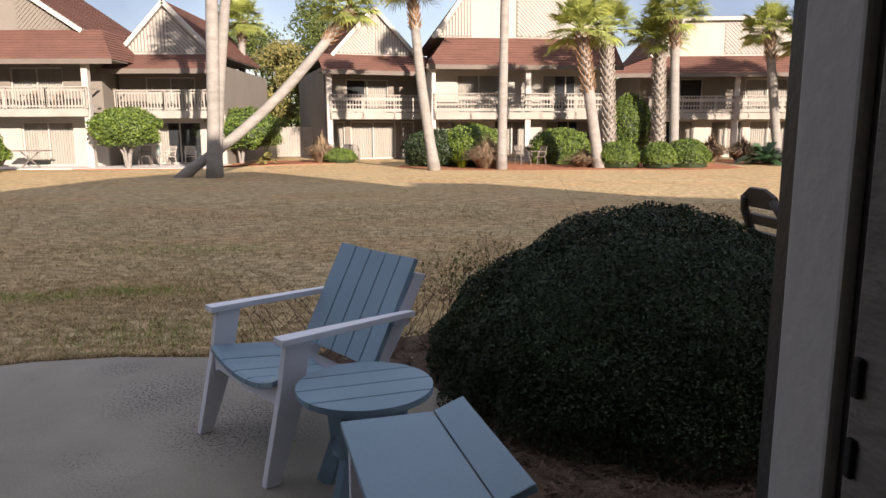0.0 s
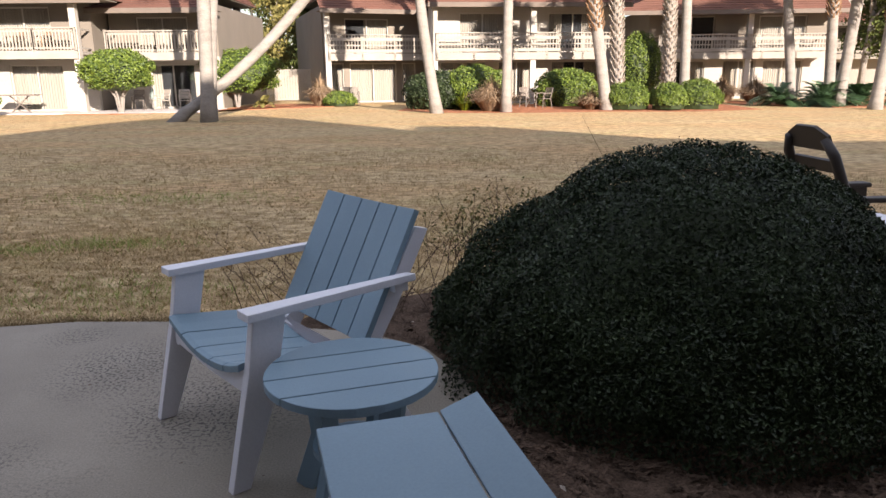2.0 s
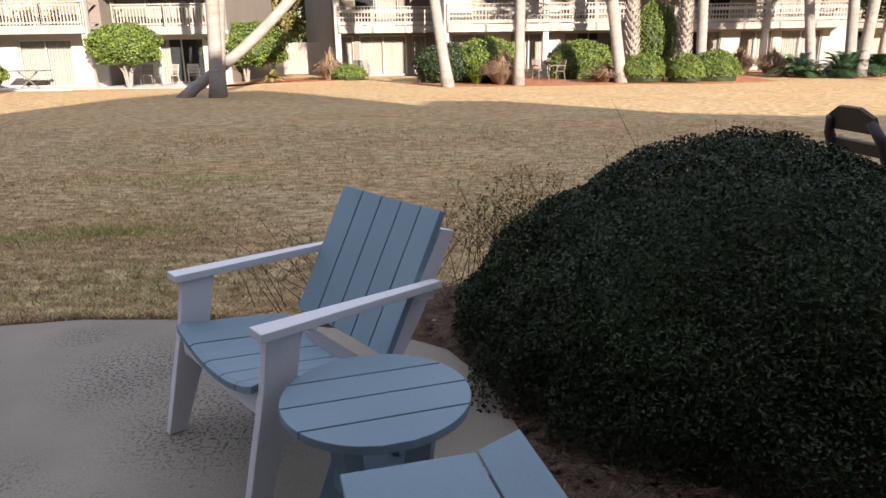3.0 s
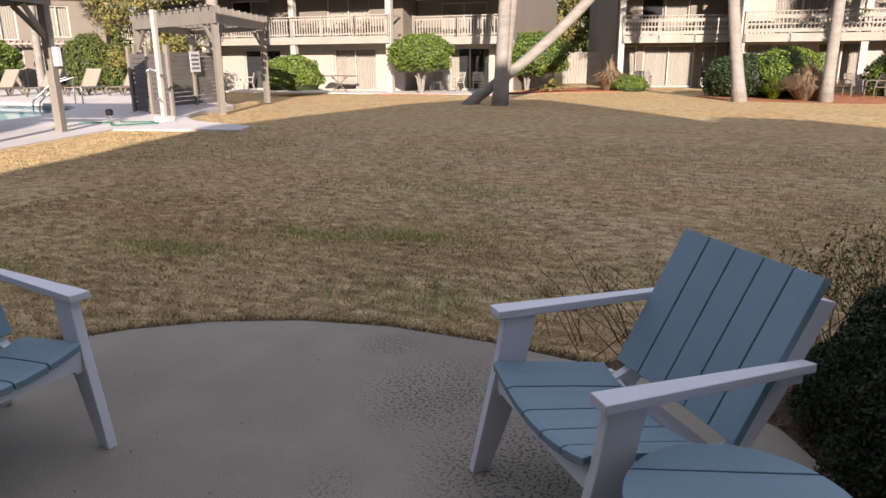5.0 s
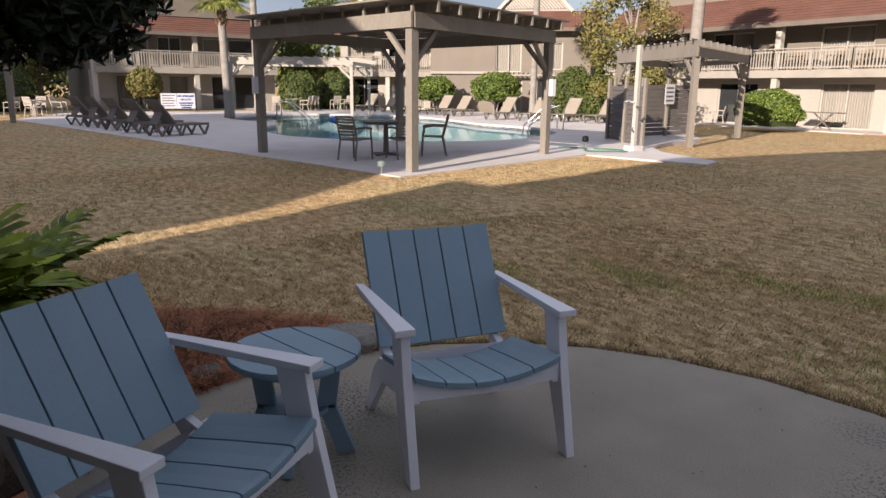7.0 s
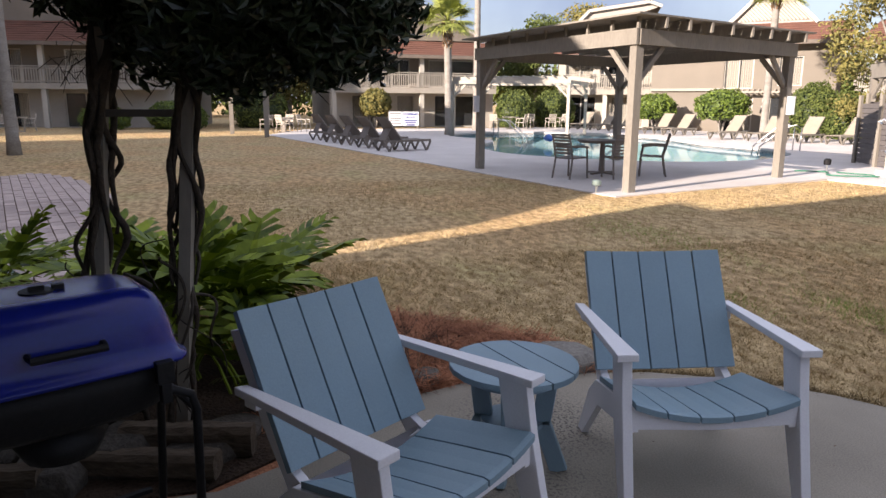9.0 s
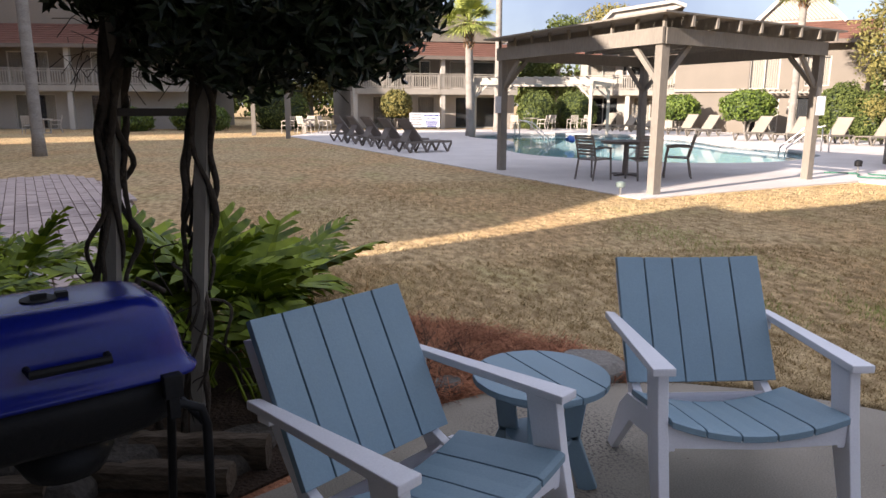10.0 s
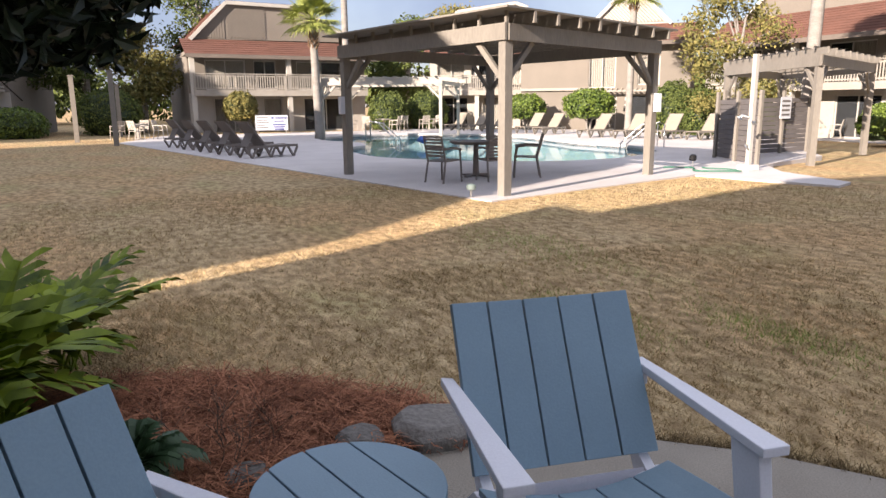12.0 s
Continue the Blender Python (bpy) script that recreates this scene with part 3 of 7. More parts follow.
def townhouse(m, W, D, lower, upper, deck_z, eave, top, proj, balconies, gable, label, columns=(), zones=None, hip=(0, 0), body=None, over=(0.3, 0.3), gable_m=None, low_m=None):
    """Two storeys, a shingled skirt roof over the balcony, and a gable above it. u runs along the front, y into the house."""
    h = thing("townhouse", m, label, "house", "townhouses round the lawn", "structure")
    body = body or M_STUCCO
    part("lower_wall", wall_with_openings(W, 0, deck_z - 0.14, [o[:4] for o in lower], 0, 0.2), low_m or M_SIDEW, h)
    part("upper_wall", wall_with_openings(W, deck_z - 0.14, eave + 0.5, [o[:4] for o in upper], 0, 0.2), body, h)
    part("side_wall", Geo().box(0.0, 0.2, 0.203, D, 0, eave + 0.3), body, h)
    part("side_wall", Geo().box(W - 0.2, W, 0.203, D, 0, eave + 0.3), body, h)
    part("back_wall", Geo().box(0, W, D, D + 0.2, 0, eave + 0.3), body, h)
    # room surfaces coloured near black to stand in for an unlit room
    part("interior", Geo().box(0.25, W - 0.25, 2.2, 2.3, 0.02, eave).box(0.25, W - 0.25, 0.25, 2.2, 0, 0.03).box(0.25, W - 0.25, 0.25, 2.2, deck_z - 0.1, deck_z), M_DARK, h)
    for o in lower:
        window(h, *o[:4], 0.1, o[4], o[5] if len(o) > 5 else 2, "sliding_door")
    for o in upper:
        window(h, *o[:4], 0.1, o[4], o[5] if len(o) > 5 else 2)
    for u0, u1, style, *e in balconies:
        balcony(h, u0, u1, deck_z, proj, style, e[0] if e else (True, True))
    for u in columns:
        part("column", Geo().box(u - 0.14, u + 0.14, -proj + 0.05, -proj + 0.33, 0, eave + 0.02), M_TRIM, h)
    # skirt roof
    g = Geo()
    fy, by = -proj - 0.35, 0.35
    n = max(6, int((top - eave) / 0.13))
    shingle_slope(g, (-over[0], fy, eave), (W + over[1], fy, eave), (W + over[1] - hip[1], by, top), (-over[0] + hip[0], by, top), n)
    if hip[0]:
        shingle_slope(g, (-over[0], D, eave), (-over[0], fy, eave), (-over[0] + hip[0], by, top), (-over[0] + hip[0], D, top), n)
    if hip[1]:
        shingle_slope(g, (W + over[1], fy, eave), (W + over[1], D, eave), (W + over[1] - hip[1], D, top), (W + over[1] - hip[1], by, top), n)
    part("skirt_roof", g, M_ROOF, h)
    part("eave_board", Geo().box(-over[0], W + over[1], fy - 0.03, fy - 0.004, eave - 0.2, eave + 0.02), mat_trim_dark, h)
    part("soffit", Geo().box(-over[0], W + over[1], fy, 0.0, eave - 0.06, eave - 0.02), body, h)
    # gable and main roof
    y = by - 0.02
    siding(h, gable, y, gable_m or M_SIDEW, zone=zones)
    r = Geo()
    for p, q in zip(gable, gable[1:]):
        if p[0] >= q[0]:
            continue
        shingle_slope(r, (p[0], y - 0.25, p[1] + 0.05), (p[0], D + 0.5, p[1] + 0.05), (q[0], D + 0.5, q[1] + 0.05), (q[0], y - 0.25, q[1] + 0.05), max(4, int(math.dist(p, q) / 0.2))) if q[1] >= p[1] else \
            shingle_slope(r, (q[0], D + 0.5, q[1] + 0.05), (q[0], y - 0.25, q[1] + 0.05), (p[0], y - 0.25, p[1] + 0.05), (p[0], D + 0.5, p[1] + 0.05), max(4, int(math.dist(p, q) / 0.2)))
        part("barge_board", Geo().beam((p[0], y - 0.14, p[1] - 0.04), (q[0], y - 0.14, q[1] - 0.04), 0.24, 0.2), M_TRIM, h)
    part("main_roof", r, M_ROOF, h)
    part("loft", Geo().prism(gable, y + 0.16, D, "y"), M_STUCCO, h)
    return h


mat_trim_dark = mat("weathered_fascia", (0.19, 0.155, 0.13), (0.12, 0.10, 0.085), 1.5, 30.0, 0.85, 0.15)
FULL, LEFT, RIGHT, SIDES = [(0.0, 1.0)], [(0.0, 0.55)], [(0.45, 1.0)], [(0.0, 0.3), (0.7, 1.0)]
HZ = -0.28
# long house beside the pool fence, and its recessed neighbour
townhouse(pose(-31.5, 33.35, HZ), 16.4, 9, [(7.0, 9.3, 0.05, 2.08, None), (12.5, 14.9, 0.05, 2.08, FULL), (1.0, 3.4, 0.05, 2.08, SIDES)],
          [(12.2, 14.6, 2.6, 4.55, FULL), (6.4, 8.8, 2.6, 4.55, RIGHT), (1.2, 3.6, 2.6, 4.55, FULL)], 2.62, 4.75, 6.25, 1.3, [(0, 16.3, "pickets")],
          [(1.0, 6.2), (5.2, 9.6), (10.6, 9.6), (15.6, 6.2)], "two-storey taupe townhouse with a red shingle roof and long picketed balcony", columns=(16.2, 10.9, 5.4), over=(0.3, 1.25), hip=(0, 1.25),
          zones=[("x", [(12.6, 6.25), (15.3, 6.3), (12.6, 8.2)])], gable_m=M_STUCCO)
townhouse(pose(-15.0, 34.9, HZ), 5.0, 9, [(1.7, 3.8, 0.05, 2.08, [(0.0, 0.2)])], [(1.25, 3.65, 2.6, 4.2, FULL)], 2.55, 4.45, 5.3, 1.3, [(0.3, 4.9, "pickets")],
          [(-0.05, 5.3), (2.28, 7.75), (4.65, 5.3)], "recessed townhouse bay with a white boarded gable", columns=(4.8,), zones=[("v", [(0.2, 5.4), (2.23, 5.4), (2.23, 7.5)]), ("d", [(2.33, 5.4), (4.4, 5.4), (2.33, 7.5)])])
townhouse(pose(-5.75, 39.0, HZ, 0, 0, 18), 5.6, 10, [(1.4, 4.0, 0.05, 2.12, FULL), (0.3, 1.1, 0.05, 2.12, FULL, 1), (4.3, 5.1, 0.05, 2.12, FULL, 1)], [(1.2, 3.6, 2.6, 4.4, RIGHT)], 2.55, 4.75, 5.75, 1.1,
          [(0.1, 5.4, "boards")], [(0.5, 5.7), (2.9, 8.3), (5.4, 5.7)], "taupe townhouse with a white boarded gable and slatted balcony", columns=(0.1,),
          zones=[("d", [(0.8, 5.8), (2.85, 5.8), (2.85, 8.1)]), ("v", [(2.9, 5.8), (5.1, 5.8), (2.9, 8.2)])], low_m=M_STUCCO)
townhouse(pose(0.0, 37.4, HZ, 0, 0, 6), 9.6, 10, [(0.4, 2.8, 0.05, 2.12, FULL), (3.4, 5.4, 0.05, 2.12, FULL), (6.2, 8.8, 0.05, 2.12, SIDES)], [(1.4, 3.8, 2.6, 4.5, FULL), (6.0, 8.6, 2.6, 4.5, SIDES)],
          2.5, 4.85, 6.4, 1.1, [(0.1, 9.4, "boards")], [(0.2, 6.4), (2.4, 9.3), (8.0, 9.3), (9.5, 6.4)], "two-storey townhouse with white siding and a red shingle roof", columns=(0.05, 5.0),
          zones=[("v", [(0.5, 6.45), (2.3, 6.45), (2.3, 9.0)]), ("d", [(4.6, 6.45), (8.0, 6.45), (8.0, 9.2), (4.6, 9.2)])], hip=(1.2, 0), body=M_SIDEW)
townhouse(pose(12.2, 41.5, HZ, 0, 0, -4), 10.0, 10, [(0.8, 3.2, 0.05, 2.12, SIDES), (4.2, 6.0, 0.05, 2.12, FULL), (6.4, 8.6, 0.05, 2.12, FULL)], [(1.0, 3.6, 2.6, 4.5, LEFT), (6.0, 8.6, 2.6, 4.5, FULL)],
          2.5, 4.7, 5.8, 1.1, [(0.3, 9.6, "boards")], [(0.6, 5.8), (2.4, 7.9), (8.2, 7.9), (9.8, 5.8)], "two-storey townhouse with a low boarded gable", columns=(5.2,),
          zones=[("v", [(0.8, 5.9), (2.3, 5.9), (2.3, 7.7)]), ("d", [(4.8, 5.9), (7.2, 5.9), (7.2, 7.8), (4.8, 7.8)])], over=(2.2, 0.3), hip=(3.0, 0))
# houses beyond the pool
townhouse(pose(-46.6, 6.0, -0.1, 0, 0, 92), 11.2, 9, [(1.4, 3.8, 0.05, 2.12, FULL), (4.4, 5.6, 0.05, 2.12, FULL, 1), (7.0, 10.0, 0.05, 2.12, None)], [(1.0, 3.4, 2.6, 4.4, FULL), (3.9, 5.3, 2.6, 4.4, None), (6.6, 9.8, 2.6, 4.4, LEFT)],
          2.55, 4.6, 5.6, 1.3, [(0.1, 10.9, "pickets")], [(0.3, 5.6), (2.5, 7.8), (7.0, 7.75), (10.8, 5.7)], "taupe townhouse beyond the pool with a lattice gable", columns=(5.8, 0.1),
          zones=[("v", [(0.7, 5.7), (2.4, 5.7), (2.4, 7.6)]), ("x", [(2.5, 5.7), (4.9, 5.7), (4.9, 7.7), (2.5, 7.7)])], gable_m=M_STUCCO)
townhouse(pose(-46.3, 21.7, -0.1, 0, 0, 62), 6.6, 9, [(0.6, 2.6, 0.05, 2.12, None), (3.6, 5.8, 0.05, 2.12, FULL)], [(0.5, 2.4, 2.6, 4.5, FULL), (2.8, 4.0, 2.6, 4.5, None, 1), (4.4, 6.2, 2.6, 4.5, FULL)],
          2.55, 4.8, 6.0, 1.2, [(0.1, 6.5, "pickets")], [(0.2, 6.0), (1.9, 7.8), (5.8, 8.3), (6.6, 8.0)], "pale townhouse with a picketed balcony behind the pool", columns=(3.2,), body=M_SIDEW)
poolside = townhouse(pose(-40.8, 25.6, -0.1, 0, 0, 48), 10.5, 9, [(4.4, 6.0, 0.05, 2.12, FULL), (6.9, 9.3, 0.05, 2.12, None)], [(4.25, 5.9, 2.55, 5.0, FULL), (7.2, 8.5, 2.7, 4.4, FULL)],
          2.55, 5.2, 6.3, 0.5, [], [(4.2, 6.3), (6.6, 8.7), (9.0, 6.3)], "taupe townhouse with a steep white gable by the pool", zones=[("d", [(4.6, 6.4), (8.6, 6.4), (6.6, 8.4)])], low_m=M_STUCCO)
part("ledge", Geo().box(0.0, 4.1, -0.18, -0.002, 2.42, 2.58), M_RAIL, poolside)
part("awning_beam", Geo().box(4.2, 9.0, -0.75, -0.67, 2.30, 2.42), M_RAIL, poolside)
for k in range(17):
    part("awning_slat", Geo().box(4.25 + 0.29 * k, 4.31 + 0.29 * k, -0.85, -0.002, 2.423, 2.52), M_RAIL, poolside)
townhouse(pose(-49.0, -19.0, -0.1, 0, 0, 80), 16.0, 9, [(1.2, 3.6, 0.05, 2.12, None), (5.2, 7.6, 0.05, 2.12, SIDES), (9.6, 12.0, 0.05, 2.12, None)], [(1.0, 3.6, 2.6, 4.6, FULL), (5.0, 7.4, 2.6, 4.6, SIDES), (9.8, 12.2, 2.6, 4.6, FULL)],
          2.6, 4.9, 6.2, 1.3, [(0.1, 15.8, "pickets")], [(1.0, 6.2), (4.0, 9.0), (11, 9.0), (15.0, 6.2)], "taupe townhouse at the end of the brick path", columns=(4.6, 9.0), gable_m=M_STUCCO)
# unseen patio house, its neighbour and a far block, outlined to throw long shadows
def shade_house(profile, y0, y1, label):
    """An unseen house block, its roof outline drawn to cast a given shadow."""
    h = thing("townhouse", pose(0, 0, 0), label, "house", "townhouses round the lawn", "structure")
    x0, x1 = profile[0][0], profile[-1][0]
    part("wall", Geo().box(x0, x1, y0, y1, -0.3, 4.0), M_STUCCO, h)
    part("roof", Geo().prism([(x0, 4.003), *profile, (x1, 4.003)], y0 + 0.1, y1 - 0.1, "y"), M_ROOF, h)


shade_house([(0.1, 6.3), (0.45, 6.8), (0.65, 8.0), (1.2, 8.8), (1.9, 10.4), (3.5, 11.6), (5.0, 12.8), (7.4, 13.9), (9.5, 14.3), (10.8, 14.5), (11.7, 13.5), (12.55, 12.0), (13.05, 10.8), (13.85, 11.6), (15.7, 11.4), (16.3, 10.5), (16.8, 9.7), (18.5, 9.3), (46.0, 9.0)], -14.0, -10.0, "unseen townhouse of the patio with a red shingle roof")
shade_house([(-28.0, 9.03), (-8.0, 9.18), (-5.6, 9.46), (-4.3, 8.7), (-4.1, 8.2)], -14.0, -10.0, "unseen neighbouring townhouse with a red shingle roof")
shade_house([(-62.0, 15.77), (-30.0, 15.77), (-28.0, 12.90)], -32.0, -26.0, "unseen tall block added to shade the houses beyond the pool")
# unseen panels added; outline and slots shape the sun stripe and streaks
wall_garden = tagged(new("wall_garden"), "unseen taupe panels added to shape the sunlight between two houses", "wall", kind="structure")
part("sloped_panel", Geo().prism([(-4.1, -0.3), (-2.45, -0.3), (-2.45, 5.03), (-2.54, 5.17), (-2.87, 5.54), (-3.64, 6.28), (-4.1, 7.6)], -10.2, -10.0, "y"), M_STUCCO, wall_garden)
part("low_panel", Geo().box(-2.447, -1.988, -10.2, -10.0, -0.3, 4.28), M_STUCCO, wall_garden)
slotted = part("slotted_panel", wall_with_openings(2.085, -0.3, 6.58, [(0.45, 0.55, 4.35, 4.70), (1.16, 1.27, 4.20, 4.45), (1.86, 1.98, 4.33, 4.86)], -10.04, -10.0), M_STUCCO, wall_garden)
slotted.matrix_basis = pose(-1.985, 0, 0)


# doorway that the walk starts in
def doorway():
    w = thing("wall_patio", pose(0, 0, 0), "pale painted patio wall with an open sliding door", "wall", kind="structure")
    part("wall_panel", Geo().box(0.62, 6.0, 0.40, 0.62, 0, 2.75), M_STUCCO, w)
    part("wall_panel", Geo().box(-1.32, 0.62, 0.40, 0.62, 2.12, 2.75), M_STUCCO, w)
    part("return_wall", Geo().box(-1.32, -1.12, -4.0, 0.397, 0, 2.75), M_STUCCO, w)
    # unseen wall and roof added to darken the grill and arbour corner
    part("shade_wall", Geo().box(-4.15, -1.33, -0.85, -0.65, -0.1, 2.615), M_STUCCO, w)
    part("shade_roof", Geo().box(-4.3, -1.33, -0.85, 0.95, 2.62, 2.75), M_STUCCO, w)
    # unseen upper wall and slab added to darken hedge and near paving
    part("upper_wall", Geo().box(0.62, 6.0, 0.40, 0.62, 2.903, 5.0), M_STUCCO, w)
    part("shade_slab", Geo().box(-1.325, 6.0, 0.623, 1.7, 2.45, 2.6), M_STUCCO, w)
    part("return_wall", Geo().box(5.8, 6.0, -4.0, 0.397, 0, 2.75), M_STUCCO, w)
    part("ceiling_slab", Geo().box(-1.32, 6.0, -4.0, 0.62, 2.753, 2.9), M_STUCCO, w)
    d = thing("door_frame", pose(0, 0, 0), "grey painted sliding door frame with a brass latch plate", "door", kind="structure")
    part("edge_strip", Geo().box(0.388, 0.445, 0.598, 0.622, 0, 2.05), M_DARKW, d)
    part("jamb", Geo().box(0.385, 0.445, 0.515, 0.597, 0, 2.05), M_FRAME, d, bevel=0.004)
    part("track", Geo().box(0.395, 0.445, 0.497, 0.514, 0, 2.05), M_DARKW, d)
    part("inner_jamb", Geo().box(0.387, 0.445, 0.36, 0.496, 0, 2.05), M_PALM, d, bevel=0.003)
    part("jamb_backing", Geo().box(0.446, 0.62, 0.36, 0.618, 0, 2.05), M_FRAME, d, bevel=0.004)
    part("head", Geo().box(-1.1, 0.62, 0.42, 0.60, 2.053, 2.117), M_FRAME, d)
    for z in (1.10, 1.16, 1.22):
        part("latch_plate", Geo().box(0.382, 0.3868, 0.480, 0.488, z, z + 0.03), M_BLACK, d, bevel=0.002)


doorway()


# ---- patio furniture ----
def patio_chair(m):
    ch = thing("patio_chair", m, "grey-blue slatted lounge chair with pale arms and legs", "chair", "lounge chairs on the patio")
    # seat boards run front to back over a dished apron
    n, half = 5, 0.313

    def sag(x):
        return 0.424 - 0.062 * (1 - (x / half) ** 2)
    for i in range(n):
        a, b = -half + 2 * half * i / n + 0.003, -half + 2 * half * (i + 1) / n - 0.003
        g = Geo()
        rows = [(0.345, -0.004), (0.325, 0.0), (0.10, -0.034), (-0.085, -0.066)]
        for y, dz in rows:
            for x in (a, (a + b) / 2, b):
                g.v += [(x, y, sag(x) + dz), (x, y, sag(x) + dz - 0.024)]
        for r in range(len(rows) - 1):
            for c in (0, 2):
                k = 6 * r + c
                g.f += [(k, k + 2, k + 8, k + 6), (k + 1, k + 7, k + 9, k + 3)]
            k = 6 * r
            g.f += [(k, k + 6, k + 7, k + 1), (k + 4, k + 5, k + 11, k + 10)]
        e = 6 * (len(rows) - 1)
        g.f += [(0, 1, 3, 2), (2, 3, 5, 4), (e, e + 2, e + 3, e + 1), (e + 2, e + 4, e + 5, e + 3)]
        part("seat_board", g, M_BLUE, ch, bevel=0.0025)
    # back boards, clear of the seat
    low, high = Vector((0, -0.140, 0.361)), Vector((0, -0.390, 0.827))
    lean = (high - low).normalized()
    out = Vector((0, lean.z, -lean.y))
    for i in range(n):
        x = -0.311 + 0.622 * (i + 0.5) / n
        w = 0.622 / n - 0.007
        dish = Vector((x, 0, 0)) - out * (0.010 + 0.012 * (1 - (x / 0.25) ** 2))
        part("back_board", Geo().beam(low + dish, high + dish, w, 0.024, up=out - Vector((0.384 * x, 0, 0))), M_BLUE, ch, bevel=0.0025)
    # apron: dished top, straight foot
    pts = [(-0.315 + 0.63 * i / 14, sag(-0.313 + 0.626 * i / 14) - 0.026) for i in range(15)]
    part("front_apron", Geo().prism(pts + [(0.315, 0.312), (0.0, 0.300), (-0.315, 0.312)], 0.300, 0.326, "y"), M_WHITE, ch, bevel=0.002)
    pts = [(-0.293 + 0.586 * i / 10, sag(-0.293 + 0.586 * i / 10) - 0.092) for i in range(11)]
    part("rear_seat_rail", Geo().prism(pts + [(0.293, 0.285), (-0.293, 0.285)], -0.122, -0.088, "y"), M_WHITE, ch, bevel=0.002)
    for s in (-1, 1):
        xo = s * 0.335
        part("arm", Geo().prism([(s * 0.318, -0.33), (s * 0.356, -0.345), (s * 0.383, 0.330), (s * 0.303, 0.330)], 0.574, 0.602), M_WHITE, ch, bevel=0.004)
        leg = [(0.185, 0.573), (0.300, 0.573), (0.328, 0.40), (0.416, 0.0), (0.352, 0.0), (0.240, 0.30)]
        part("front_leg", Geo().prism(leg, xo - 0.019, xo + 0.019, "x"), M_WHITE, ch, bevel=0.004)
        rail = [(0.325, 0.395), (0.325, 0.300), (-0.08, 0.225), (-0.285, 0.0), (-0.350, 0.0), (-0.215, 0.245), (-0.12, 0.325)]
        xr = s * 0.3005
        part("side_rail", Geo().prism(rail, xr - 0.0145, xr + 0.0145, "x"), M_WHITE, ch, bevel=0.003)
        back = [(-0.065, 0.300), (-0.155, 0.235), (-0.300, 0.45), (-0.462, 0.742), (-0.402, 0.758), (-0.160, 0.345)]
        xb = s * 0.268
        part("back_post", Geo().prism(back, xb - 0.0175, xb + 0.0175, "x"), M_WHITE, ch, bevel=0.003)
        part("arm_block", Geo().box(*sorted((s * 0.2865, s * 0.334)), -0.325, -0.265, 0.535, 0.573), M_WHITE, ch, bevel=0.003)
    part("back_brace", Geo().box(-0.25, 0.25, -0.440, -0.418, 0.665, 0.725), M_WHITE, ch, bevel=0.003)
    return ch


first = patio_chair(pose(-0.484, 3.141, 0, 0, 0, 129.5))
copy_thing(first, pose(-2.809, 2.546, 0, 0, 0, -100.8))
copy_thing(first, pose(-2.519, 1.287, 0, 0, 0, -56.1))


def side_table(m, group="side tables on the patio"):
    t = thing("side_table", m, "round grey-blue slatted side table", "table", group)
    n, R = 4, 0.262
    for i in range(n):
        a, b = -R + 2 * R * i / n + 0.003, -R + 2 * R * (i + 1) / n - 0.003
        up = []
        k = 10
        for j in range(k + 1):
            y = a + (b - a) * j / k
            up.append((math.sqrt(max(R * R - y * y, 1e-5)), y))
        poly = up + [(-x, y) for x, y in reversed(up)]
        part("top_board", Geo().prism(poly, 0.425, 0.450), M_BLUE, t, bevel=0.003)
    for a in (45, 135, 225, 315):
        c, s = math.cos(radians(a)), math.sin(radians(a))
        leg = Geo().beam((0.15 * c, 0.15 * s, 0.424), (0.12 * c, 0.12 * s, 0.20), 0.03, 0.075, up=(c, s, 0)).beam((0.12 * c, 0.12 * s, 0.21), (0.20 * c, 0.20 * s, 0.0), 0.03, 0.07, up=(c, s, 0))
        part("leg", leg, M_BLUE, t, bevel=0.003)
    part("apron_ring", Geo().disc((0, 0), 0.19, 0.385, 0.424, 32), M_BLUE, t)
    part("shelf", Geo().disc((0, 0), 0.13, 0.19, 0.21, 32), M_BLUE, t)
    return t


tb = side_table(pose(-0.175, 2.572, 0, 0, 0, 17.5))
copy_thing(tb, pose(-2.965, 1.875, 0, 0, 0, 13.3))


def footstool(m):
    s = thing("footstool", m, "grey-blue slatted footstool with a raised end board", "footstool")
    part("top_board", Geo().box(0.0, 0.31, -0.62, 0.0, 0.452, 0.477), M_BLUE, s, bevel=0.004)
    part("raised_board", Geo().beam((0.318, -0.31, 0.468), (0.42, -0.31, 0.508), 0.62, 0.025), M_BLUE, s, bevel=0.004)
    for y in (-0.04, -0.58):
        part("side_rail", Geo().box(0.02, 0.40, y - 0.018, y + 0.018, 0.38, 0.450), M_WHITE, s, bevel=0.003)
        part("leg", Geo().box(0.02, 0.075, y - 0.02, y + 0.02, 0.0, 0.379), M_WHITE, s, bevel=0.004)
        part("leg", Geo().box(0.34, 0.395, y - 0.02, y + 0.02, 0.0, 0.379), M_WHITE, s, bevel=0.004)
    return s


footstool(pose(-0.215, 2.16, 0, 0, 0, 15))


